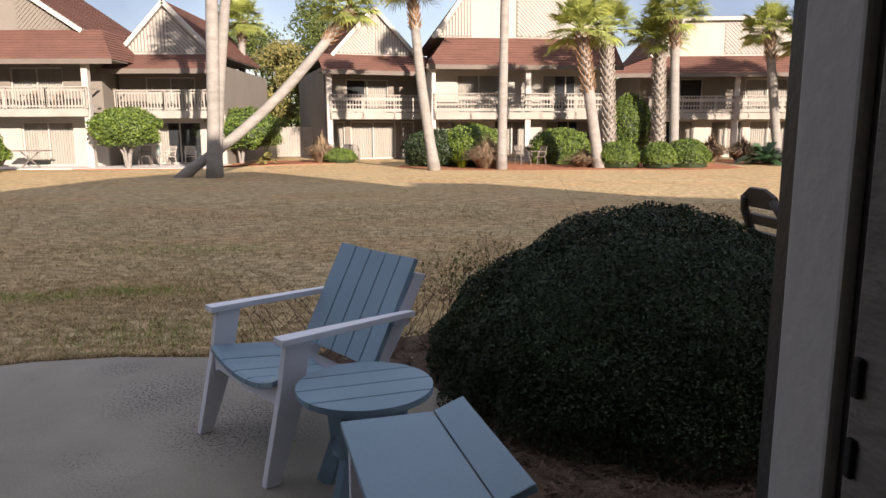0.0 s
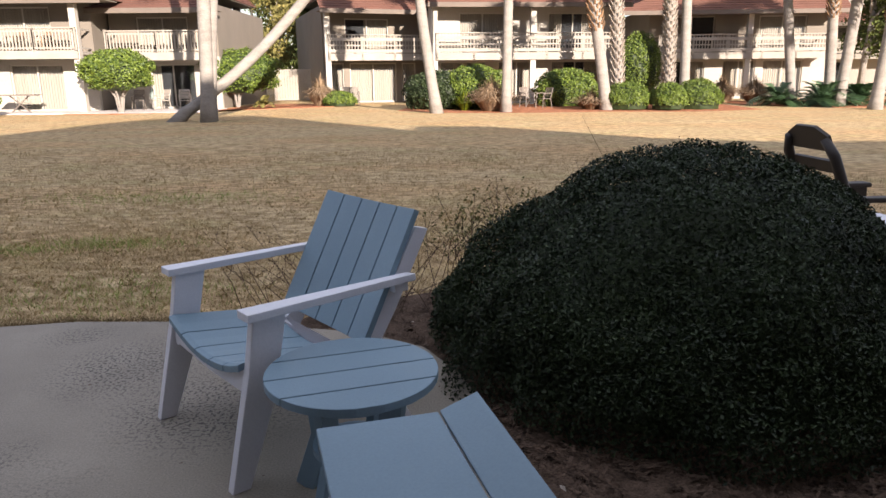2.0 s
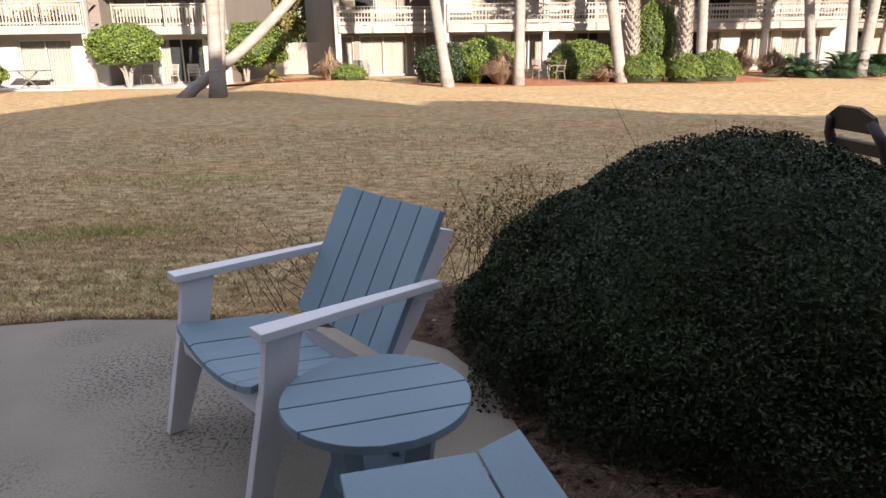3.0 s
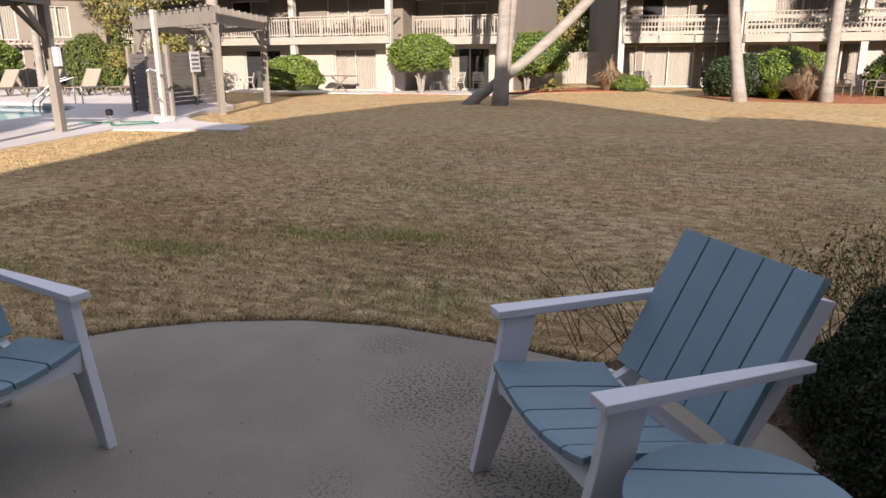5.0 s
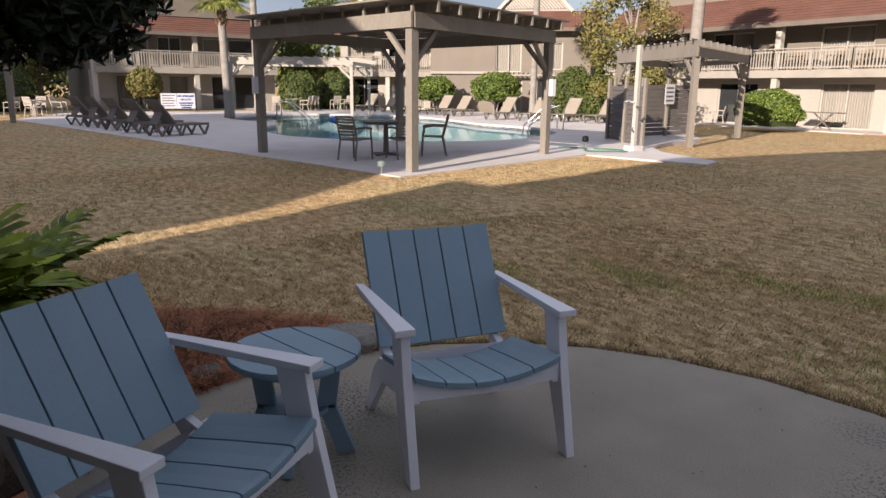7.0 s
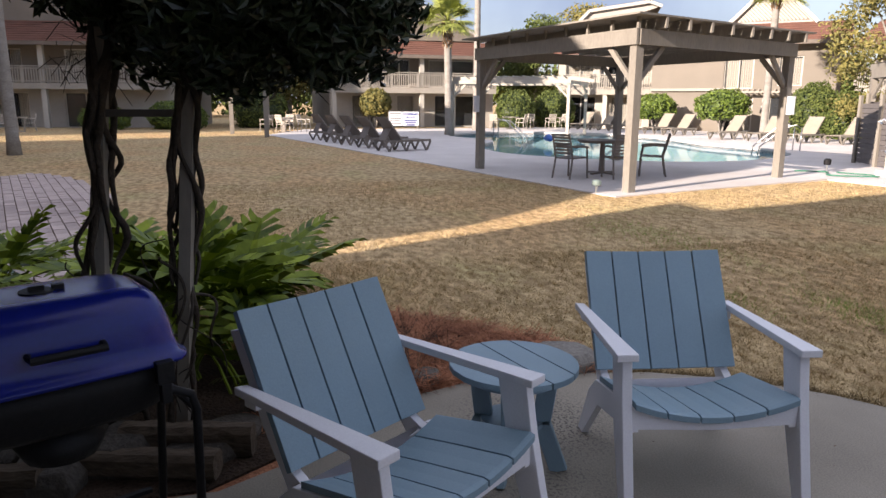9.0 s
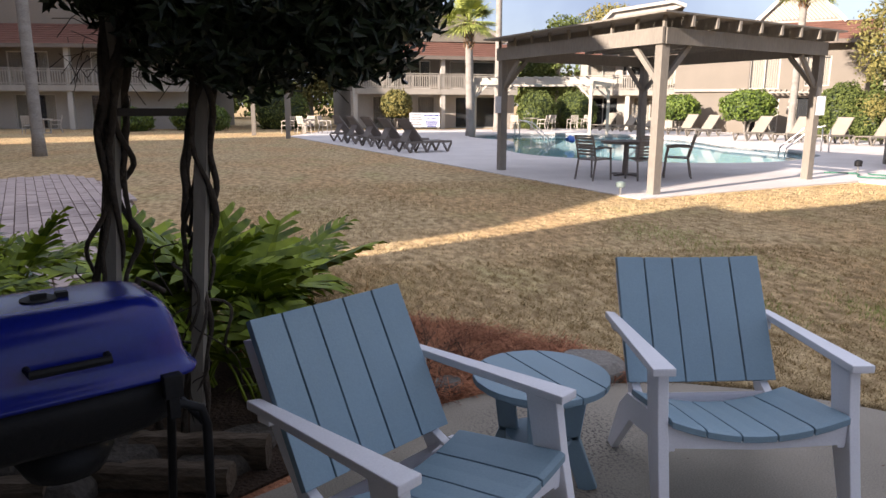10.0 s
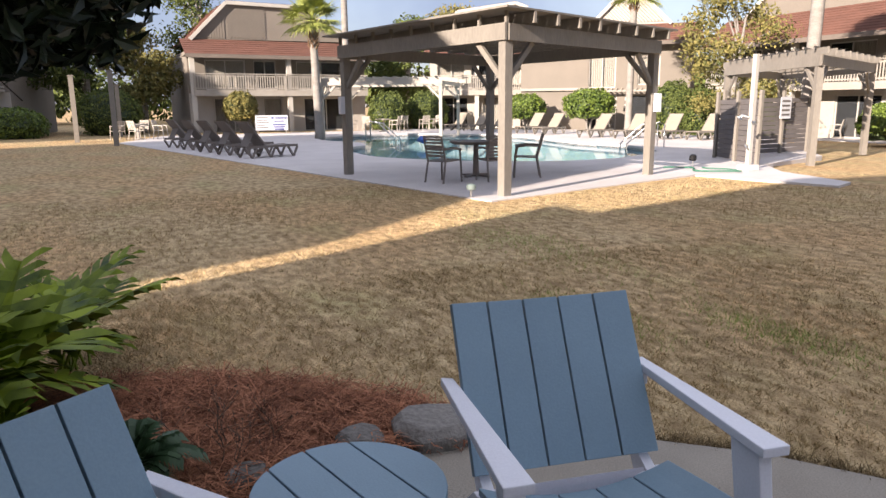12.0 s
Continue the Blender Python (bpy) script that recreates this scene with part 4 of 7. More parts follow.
# ---- planting near the patio ----
def shrub(name, c, r, n, length, width, material, label, category="shrub", lump=0.08, core=0.86, trunk=None, inner=0.10, group="", taper=0.0):
    """A rounded bush: a lumpy skin of small leaves over a core darkened for inner shade. c is its centre above its
    foot.
    """
    rng = np.random.default_rng(int(abs(c[0] * 131 + c[1] * 17)) + n)
    base = gz(c[0], c[1]) if not inside(c[:2], DECK_PTS) else -0.012
    t = thing(name, pose(c[0], c[1], base), label, category, group)
    cc = (0.0, 0.0, c[2])
    pts, nor = dome_points(rng, n, cc, r, lump, low=-0.75 if c[2] > r[2] * 0.6 else -0.1, inner=inner)
    if taper:
        pts[:, :2] *= (1 + taper * (0.5 - np.clip(pts[:, 2] / (c[2] + r[2]), 0, 1)))[:, None]
    ok = pts[:, 2] > 0.02
    part("foliage", leaves(rng, pts[ok], nor[ok], length, width), material, t)
    part("shade_core", core_blob(cc, tuple(v * core for v in r), low=-1.2 if c[2] > r[2] * 0.6 else -0.35), M_LEAFD if material is not M_DRYGR else M_TWIG, t)
    if trunk:
        for k in range(trunk):
            a = 2 * math.pi * k / trunk + 0.5
            part("stem", Geo().tube([(0.05 * math.cos(a), 0.05 * math.sin(a), -0.05), (0.16 * math.cos(a), 0.16 * math.sin(a), c[2] * 0.4), (0.42 * math.cos(a) * r[0], 0.42 * math.sin(a) * r[1], c[2] * 0.8)], [0.06, 0.05, 0.035]), M_PALM, t)
    return t


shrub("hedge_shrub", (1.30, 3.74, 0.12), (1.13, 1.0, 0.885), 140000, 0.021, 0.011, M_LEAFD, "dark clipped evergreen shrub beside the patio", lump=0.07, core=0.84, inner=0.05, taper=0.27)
flat("mulch_bed", [(0.50, 0.62), (0.485, 2.2), (0.425, 2.6), (0.295, 3.1), (0.205, 3.5), (0.025, 3.85), (-0.30, 4.065), (-0.75, 4.175), (-0.55, 4.5), (0.1, 4.8), (1.2, 4.95), (2.4, 4.6), (2.9, 3.5), (2.8, 0.62)], -0.2, -0.012, M_MULCH, "dark bark mulch bed round the clipped shrub", "flower bed")
flat("straw_bed", [(-3.865, 2.0), (-3.845, 2.5), (-3.80, 2.75), (-4.1, 2.78), (-4.45, 2.62), (-4.85, 2.2), (-5.15, 1.85), (-5.3, 1.4), (-5.35, 0.6), (-5.2, -0.8), (-4.5, -1.6), (-3.06, -1.6), (-3.06, 0.7), (-3.305, 1.16), (-3.705, 1.5)], -0.2, -0.008, M_STRAW, "red-brown pine straw bed beside the patio", "flower bed")


# sheet over the straw, coloured dark in place of the shade here
flat("shade_soil_bed", [(-3.07, -1.55), (-3.07, 0.66), (-3.30, 1.0), (-3.9, 1.12), (-4.6, 0.92), (-4.8, -1.5)], -0.15, 0.004, M_SOIL_SHADE, "soil coloured dark for the shade under the arbour and grill", "flower bed")


def edging_timber(a, b, w, h, seed):
    """A rough-hewn log with a split, uneven face."""
    A, B = Vector((*a, 0)), Vector((*b, 0))
    d = B - A
    n = Vector((-d.y, d.x, 0)).normalized()
    g = Geo()
    k = 9
    ring = 8
    for i in range(k):
        c = A + d * (i / (k - 1))
        for j in range(ring):
            t = 2 * math.pi * (j + 0.5) / ring
            q = 1 + 0.22 * noise.noise(Vector((i * 0.7, j * 1.3, seed * 5.0)))
            g.v.append(tuple(c + n * (w / 2 * q * math.copysign(abs(math.cos(t)) ** 0.6, math.cos(t))) + Vector((0, 0, h / 2 + h / 2 * q * math.copysign(abs(math.sin(t)) ** 0.6, math.sin(t))))))
    for i in range(k - 1):
        for j in range(ring):
            g.f.append((i * ring + j, i * ring + (j + 1) % ring, (i + 1) * ring + (j + 1) % ring, (i + 1) * ring + j))
    g.f += [tuple(reversed(range(ring))), tuple((k - 1) * ring + j for j in range(ring))]
    return tagged(part("edging_timber", g, M_LOG), "rough weathered log edging the shaded bed", "timber", "logs edging the shaded bed")


edging_timber((-3.16, 0.70), (-3.34, 0.12), 0.11, 0.11, 1)
edging_timber((-3.32, 0.84), (-3.46, 0.30), 0.10, 0.14, 2)
edging_timber((-3.20, 0.06), (-3.30, -0.55), 0.12, 0.12, 3)


# ---- pergolas ----
def pergola(a, b, c, z, height, label, post=0.16, beam_h=0.26, rafters=8, roofed=True, material=None, brace=True):
    """Corners a, b, c and the fourth. Rafters lie along a-b."""
    material = material or M_PERG
    A, B, C = (Vector((*p, 0)) for p in (a, b, c))
    t = thing("pergola", Matrix.Translation((A.x, A.y, z)), label, "pergola")
    ab, ac = B - A, C - A
    u, v = ab.normalized(), ac.normalized()
    P = [Vector((0, 0, 0)), ab, ac, ab + ac]
    H = height
    for p in P:
        part("post", Geo().beam(p, p + Vector((0, 0, H)), post, post, up=u), material, t)
    o = 0.35
    for s in (Vector((0, 0, 0)), ac):
        q = s + v * (-post / 2 - 0.025 if s.length < 0.1 else post / 2 + 0.025)
        part("beam", Geo().beam(q - u * o * 0.3 + Vector((0, 0, H - 0.02 + beam_h / 2)), q + ab + u * o * 0.3 + Vector((0, 0, H - 0.02 + beam_h / 2)), 0.05, beam_h), material, t)
    for s in (Vector((0, 0, 0)), ab):
        q = s - u * (post / 2 + 0.025) if s.length < 0.1 else s + u * (post / 2 + 0.025)
        part("beam", Geo().beam(q + v * -0.05 + Vector((0, 0, H - 0.024 + beam_h / 2)), q + ac + v * 0.05 + Vector((0, 0, H - 0.024 + beam_h / 2)), 0.048, beam_h * 0.97), material, t)
    for k in range(rafters):
        q = v * 0.35 + (ac - v * 0.35) * (k / (rafters - 1)) if roofed else ac * (k / (rafters - 1))
        zz = H + beam_h - 0.015 + 0.085
        part("rafter", Geo().beam(q - u * o + Vector((0, 0, zz)), q + ab + u * o + Vector((0, 0, zz)), 0.05, 0.17), material, t)
    if roofed:
        for k in range(9):
            q = u * (-o * 0.2 + (ab.length + o * 0.4) * k / 8) - v * 0.06
            part("spacer", Geo().beam(q + Vector((0, 0, H + beam_h - 0.03)), q + Vector((0, 0, H + beam_h + 0.16)), 0.05, 0.05, up=u), material, t)
        for p_ in (ab, ac):
            part("control_box", Geo().box(-0.09, 0.09, -0.045, 0.045, 1.35, 1.72, Matrix.Translation(p_ + (u if p_ is ac else -v) * (-post / 2 - 0.05 if p_ is ac else post / 2 + 0.05))), M_SIGN, t)
        nb = 26
        for k in range(nb):
            q = u * (-o + (ab.length + 2 * o) * (k + 0.5) / nb)
            zz = H + beam_h + 0.155 + 0.024
            part("top_slat", Geo().beam(q - v * 0.35 + Vector((0, 0, zz)), q + ac + v * 0.35 + Vector((0, 0, zz)), (ab.length + 2 * o) / nb - 0.012, 0.03), material, t)
    else:
        nb = 12
        for k in range(nb):
            q = u * (ab.length * (k + 0.5) / nb)
            zz = H + beam_h + 0.155 + 0.024
            part("top_slat", Geo().beam(q - v * 0.3 + Vector((0, 0, zz)), q + ac + v * 0.3 + Vector((0, 0, zz)), 0.05, 0.05), material, t)
    if brace:
        L = 0.62
        for p, du, dv in ((P[0], u, v), (P[1], -u, v), (P[2], u, -v), (P[3], -u, -v)):
            for d in (du, dv):
                part("brace", Geo().beam(p + d * 0.06 + Vector((0, 0, H - L)), p + d * (L + 0.04) + Vector((0, 0, H - 0.02)), 0.06, 0.09), material, t)
    return t


pergola((-11.26, 7.19), (-16.14, 6.09), (-12.86, 11.62), -0.06, 2.53, "taupe timber pergola over the pool table")
pergola((-13.38, 17.33), (-18.6, 19.85), (-15.52, 22.5), -0.15, 2.5, "taupe timber pergola over the shower screen", rafters=9, roofed=False)
M_PERG2 = mat("cream_painted_timber", (0.46, 0.42, 0.36), (0.34, 0.31, 0.27), 2.0, 30.0, 0.8, 0.1)
pergola((-34.4, 10.7), (-31.2, 15.4), (-37.2, 13.0), -0.05, 2.50, "cream timber pergola at the far side of the pool", beam_h=0.15, rafters=6, roofed=False, material=M_PERG2, post=0.14)


# ---- palms ----
def palm(base, top, r0, r1, fronds, size, label, boots=1.2, seed=1, bow=0.0, crown=True, boot_m=None):
    rng = np.random.default_rng(seed)
    b, tp = Vector(base), Vector(top)
    t = thing("palm_tree", Matrix.Translation(b), label, "palm tree", "palms on the lawn")
    d = tp - b
    side = Vector((1, 0, 0)) if abs(d.x) < 3 else Vector((0, 0, -1))
    pts, rad = [], []
    for i in range(15):
        k = i / 14
        pts.append(d * k + side * bow * math.sin(k * math.pi) + Vector((0, 0, -0.15 if i == 0 else 0)))
        rad.append((r0 * (1 - k) + r1 * k) * (1 + 0.05 * noise.noise(Vector((k * 9, seed, 0))) + (0.35 * (1 - k * 12) if k < 0.08 else 0)))
    part("trunk", Geo().tube(pts, rad, 12), M_PALM, t, smooth=True)
    L = d.length
    dn = d.normalized()
    ref = dn.cross(Vector((0.3, 0.9, 0.1))).normalized()
    ref2 = ref.cross(dn)
    if boots > 0:
        g = Geo()
        n = int(boots * 46)
        for i in range(n):
            h = L - boots + boots * i / n
            a = i * 2.399
            w = ref * math.cos(a) + ref2 * math.sin(a)
            k = h / L
            c = d * k + side * bow * math.sin(k * math.pi)
            rr = r0 * (1 - k) + r1 * k
            g.beam(c + w * rr * 0.85 - dn * 0.10, c + w * (rr + 0.11) + dn * 0.13, 0.09, 0.03, up=w, w2=0.05)
        part("old_leaf_base", g, boot_m or M_BOOT, t, kind="stuff")
    if crown:
        g = Geo()
        for i in range(int(fronds * 1.5)):
            a = i * 2.399 + rng.uniform(-0.2, 0.2)
            el = rng.uniform(-0.55, 1.45)
            w = Vector((math.cos(a) * math.cos(el), math.sin(a) * math.cos(el), math.sin(el)))
            stem = size * rng.uniform(0.45, 0.6)
            p0 = d + Vector((0, 0, 0.05))
            p1 = p0 + w * stem
            g.beam(p0, p1, 0.03, 0.015)
            s = w.cross(Vector((0, 0, 1)))
            s = s.normalized() if s.length > 0.05 else Vector((1, 0, 0))
            for j in range(22):
                f = (j - 10.5) / 10.5
                ang = f * 1.75
                dirn = (w * math.cos(ang) + s * math.sin(ang)).normalized()
                ln = size * rng.uniform(0.45, 0.62) * (1 - 0.25 * abs(f))
                mid = p1 + dirn * ln * 0.6 + Vector((0, 0, -0.02 * size))
                tip = p1 + dirn * ln + Vector((0, 0, -size * rng.uniform(0.03, 0.20)))
                ww = s * 0.022 * math.cos(ang) + w.cross(s) * 0.008 - w * 0.022 * math.sin(ang)
                g.add([p1 - ww * 0.5, p1 + ww * 0.5, mid + ww, mid - ww, tip], [(0, 1, 2, 3), (3, 2, 4)])
        part("crown", g, M_FROND, t)
    return t


palm((-7.4, 24.2, -0.25), (-7.08, 24.4, 9.5), 0.22, 0.20, 40, 1.9, "tall grey palm trunk rising from the lawn", seed=3, bow=0.04)
palm((-7.5, 24.85, -0.25), (-6.35, 25.1, 9.5), 0.18, 0.17, 40, 1.9, "grey palm trunk leaning behind its neighbour", seed=2, bow=-0.12)
palm((-8.75, 24.6, -0.25), (-2.85, 26.9, 5.75), 0.19, 0.17, 34, 1.3, "leaning palm bent low over the lawn", boots=1.3, seed=4, bow=0.55)
palm((0.2, 29.0, -0.25), (-0.7, 29.3, 7.2), 0.22, 0.17, 34, 1.6, "slender palm with a ragged brown top", boots=1.8, seed=5, bow=-0.1)
palm((3.0, 29.4, -0.25), (3.1, 29.6, 9.5), 0.2, 0.17, 34, 1.6, "tall bare palm trunk in front of the balcony", boots=0.8, seed=6)
palm((7.3, 30.3, -0.25), (6.4, 30.6, 5.5), 0.24, 0.24, 40, 1.6, "palm with rough brown leaf bases", boots=2.6, seed=7)
palm((8.6, 33.5, -0.25), (8.2, 33.6, 5.9), 0.24, 0.26, 44, 1.7, "palm clad in criss-cross leaf bases", boots=5.2, seed=8, boot_m=M_SUNBOOT)
palm((11.2, 34.4, -0.25), (11.0, 34.6, 5.6), 0.24, 0.26, 44, 1.6, "palm clad in criss-cross leaf bases", boots=5.2, seed=9, boot_m=M_SUNBOOT)
palm((11.4, 32.8, -0.25), (11.2, 33.0, 6.4), 0.22, 0.2, 44, 1.7, "palm with a full green crown", boots=1.4, seed=10)
palm((16.9, 34.0, -0.25), (16.1, 34.2, 6.0), 0.22, 0.2, 40, 1.4, "palm at the end of the row", boots=1.4, seed=11)
palm((-11.4, 43.0, -0.28), (-11.1, 43.2, 7.7), 0.24, 0.2, 44, 1.7, "palm between two townhouses", boots=1.2, seed=12)
palm((-34.0, 10.4, -0.1), (-34.1, 10.3, 5.3), 0.2, 0.17, 44, 1.5, "palm beside the pool deck", boots=1.2, seed=13)
palm((-30.4, 25.7, -0.1), (-30.2, 25.6, 6.8), 0.18, 0.16, 40, 1.5, "slim palm behind the pool loungers", boots=0.8, seed=14)
palm((-18.0, 22.95, -0.2), (-17.85, 22.95, 7.5), 0.22, 0.2, 40, 1.6, "palm behind the small pergola", boots=1.0, seed=15)


# ---- the arbour, its vine and the plants round it ----
def arbour():
    a = thing("arbour", pose(0, 0, -0.03), "weathered timber arbour side with thick woody vines", "arbour")
    p, q = Vector((-3.60, 0.53, 0)), Vector((-3.56, 0.20, 0))
    LEAN = Vector((0.05, 0.20, 0))
    for b in (p, q):
        part("post", Geo().beam(b, b + LEAN + Vector((0, 0, 2.5)), 0.05, 0.05), M_PERG, a)
    for z in (1.46, 2.0, 2.4):
        part("crossbar", Geo().beam(p + LEAN * (z / 2.5) + Vector((0, 0, z)), q + LEAN * (z / 2.5) + Vector((0, 0, z)), 0.03, 0.03), M_DARKW, a)
    rng = np.random.default_rng(5)
    for b, n in ((p, 9), (q, 9)):
        for k in range(n):
            ph, tw = rng.uniform(0, 6.28), rng.uniform(0.8, 3.4) * (1 if k % 2 else -1)
            r0 = rng.uniform(0.030, 0.050)
            top = rng.uniform(1.9, 2.4)
            start = 0.0 if k < 2 else rng.uniform(0.45, 1.0)
            pts = []
            for i in range(44):
                t = i / 43
                z = start + t * (top - start)
                rr = r0 + 0.045 * noise.noise(Vector((z * 4.5, k * 1.9, b.y * 9))) + 0.05 * math.exp(-((z - 0.95) / 0.10) ** 2) * (k % 2) + 0.03 * math.exp(-((z - 1.25) / 0.08) ** 2) * (k % 3 == 0)
                ang = ph + tw * z * 1.3 + 1.6 * noise.noise(Vector((z * 3.1, k * 2.7, b.y * 5)))
                pts.append(b + LEAN * (z / 2.5) + Vector((rr * math.cos(ang), rr * math.sin(ang), z)))
            part("vine", Geo().tube(pts, [0.013 + 0.004 * math.sin(i * 0.9 + k) for i in range(44)] if k < 2 else [0.005 + 0.009 * math.sin(math.pi * (0.08 + 0.84 * i / 43)) for i in range(44)], 7), M_VINE, a, smooth=True)
    # loose runners that sag and curl between and below
    for k in range(22):
        s = (p if k % 2 else q) + Vector((rng.uniform(-0.02, 0.05), rng.normal(0, 0.04), rng.uniform(0.35, 0.95)))
        d = Vector((rng.normal(0.02, 0.05), rng.normal(0, 0.07), -rng.uniform(0.15, 0.6)))
        pts = [s + d * t + Vector((0.03 * math.sin(t * 7 + k), 0.05 * math.sin(t * 5 + k * 2), 0.06 * math.sin(t * 3.1))) for t in [i / 12 for i in range(13)]]
        part("runner", Geo().tube(pts, 0.003 + 0.004 * (k % 3 == 0), 5), M_VINE, a)
    pts = [Vector((-3.62, 0.44, 0.72)), Vector((-3.55, 0.36, 0.80)), Vector((-3.58, 0.30, 0.62)), Vector((-3.57, 0.36, 0.30)), Vector((-3.55, 0.42, 0.0))]
    part("runner", Geo().tube([pts[0].lerp(pts[1], t) for t in (0, 0.5)] + pts[1:], 0.014, 7), M_VINE, a, smooth=True)
    # canopy; the last clump is added out of view to darken the bed
    for c, r, n in (((-3.52, 0.82, 2.10), (0.60, 0.72, 0.56), 14000), ((-3.66, 0.30, 2.32), (0.40, 0.30, 0.40), 4200), ((-3.36, 1.22, 1.92), (0.34, 0.33, 0.34), 4200), ((-3.9, -0.15, 2.36), (0.55, 0.6, 0.26), 4200)):
        pt, nr = dome_points(rng, n, c, r, 0.16, low=-1.1, inner=0.22)
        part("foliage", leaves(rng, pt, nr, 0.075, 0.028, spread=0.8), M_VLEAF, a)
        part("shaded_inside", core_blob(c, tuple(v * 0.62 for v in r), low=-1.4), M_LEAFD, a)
    g = Geo()
    for k in range(150):
        s = Vector((rng.uniform(-3.85, -3.4), rng.uniform(0.15, 1.1), rng.uniform(1.58, 1.9)))
        d = Vector((rng.normal(0, 0.06), rng.normal(0, 0.08), rng.uniform(-0.12, 0.04)))
        g.tube([s, s + d * 0.5 + Vector((0, 0, 0.02)), s + d], 0.0016, 4, cap=False)
    part("brushwood", g, M_VINE, a, kind="stuff")
    return a


arbour()


def lobed_leaf(g, base, way, size, droop, rng):
    """A stalk and a deeply cut blade with a raised rib."""
    way = way.normalized()
    side = way.cross(Vector((0, 0, 1))).normalized()
    up = side.cross(way)
    tip0 = base + way * size * 0.9 + Vector((0, 0, size * 0.25))
    g.tube([base, base.lerp(tip0, 0.5) + Vector((0, 0, size * 0.12)), tip0], [0.009, 0.007, 0.005], 5, cap=False)
    n = 6
    flatw = (way + Vector((0, 0, -droop))).normalized()

    def rib(t):
        return tip0 + flatw * size * t - Vector((0, 0, droop * size * 0.45 * t * t))
    for i in range(n):
        t0, t1 = i / n, (i + 1) / n
        c, c2 = rib(t0), rib(t1)
        w0, w1 = size * (0.20 - 0.15 * t0), size * (0.20 - 0.15 * t1)
        ln = size * (0.55 - 0.30 * t0)
        for sg in (-1, 1):
            sd = side * sg
            out = (sd * (1.0 - 0.4 * t0) + flatw * (0.25 + 0.7 * t0)).normalized()
            lift = up * 0.07 * size
            wv = 1 + rng.uniform(-0.2, 0.2)
            a1, a2 = c + sd * w0 + lift, c2 + sd * w1 + lift
            e1 = c.lerp(c2, 0.02) + sd * w0 + out * ln * 0.60 * wv + lift * 0.8
            e2 = c.lerp(c2, 0.92) + sd * w0 + out * ln * 0.66 * wv + lift * 0.8
            tip = c.lerp(c2, 0.75) + sd * w0 + out * ln * wv - Vector((0, 0, 0.06 * size))
            g.add([c, c2, a2, a1, e1, e2, tip], [(0, 1, 2, 3), (3, 2, 5, 4), (4, 5, 6)])


def philodendron(name, centres, n, size, seed, label):
    rng = np.random.default_rng(seed)
    c0 = Vector(centres[0])
    t = thing(name, Matrix.Translation((c0.x, c0.y, gz(c0.x, c0.y))), label, "garden plant", "lobed plants by the arbour")
    for k in range(n):
        c = Vector(centres[k % len(centres)])
        a, el = rng.uniform(0, 6.283), rng.uniform(0.45, 1.35)
        way = Vector((math.cos(a) * math.cos(el), math.sin(a) * math.cos(el), math.sin(el)))
        g = Geo()
        lobed_leaf(g, Vector((c.x - c0.x + rng.normal(0, 0.05), c.y - c0.y + rng.normal(0, 0.05), 0.0)), way, size * rng.uniform(0.7, 1.15), rng.uniform(0.1, 0.7), rng)
        part("leaf", g, M_PHIL, t)
    return t


philodendron("philodendron", [(-4.95, 0.45, 0), (-4.75, 0.75, 0), (-5.2, 0.15, 0)], 52, 0.42, 2, "bright green cut-leaf philodendron behind the arbour")
philodendron("philodendron", [(-5.7, 1.05, 0), (-5.4, 0.8, 0)], 26, 0.38, 3, "cut-leaf philodendron spreading onto the lawn")
philodendron("philodendron", [(-5.9, -0.95, 0), (-5.3, -1.1, 0), (-6.3, -1.3, 0)], 46, 0.36, 4, "low cut-leaf philodendron beside the brick path")
philodendron("philodendron", [(-4.2, 0.5, 0), (-4.0, 0.85, 0), (-4.0, 0.1, 0), (-4.3, -0.3, 0)], 44, 0.28, 6, "shaded philodendron under the vine")


def fan_clump(name, c, n, ln, seed, label, material=None, width=0.02, rise=(0.3, 1.3)):
    """Arching feathered fronds from one heart."""
    rng = np.random.default_rng(seed)
    t = thing(name, Matrix.Translation((c[0], c[1], c[2] if len(c) > 2 else gz(c[0], c[1]))), label, "garden plant")
    g = Geo()
    for k in range(n):
        a, el = rng.uniform(0, 6.283), rng.uniform(*rise)
        w = Vector((math.cos(a), math.sin(a), 0))
        L = ln * rng.uniform(0.75, 1.1)
        s = Vector((-w.y, w.x, 0))
        pts = [w * L * t_ * math.cos(el) + Vector((0, 0, 0.1 + L * (math.sin(el) * t_ - 0.75 * t_ * t_ * (0.4 + math.cos(el) * 0.6)))) for t_ in [i / 12 for i in range(13)]]
        g.tube(pts[::3], 0.012, 4, cap=False)
        for i in range(2, 13):
            for sg in (-1, 1):
                q = pts[i]
                ll = L * 0.26 * math.sin(0.35 + 2.4 * i / 13)
                e = q + (s * sg + (pts[i] - pts[i - 1]).normalized() * 0.7).normalized() * ll + Vector((0, 0, -0.03))
                d = (pts[i] - pts[i - 1]).normalized() * width
                g.add([q - d, q + d, e], [(0, 1, 2)])
    part("fronds", g, material or M_LEAFD, t)
    return t


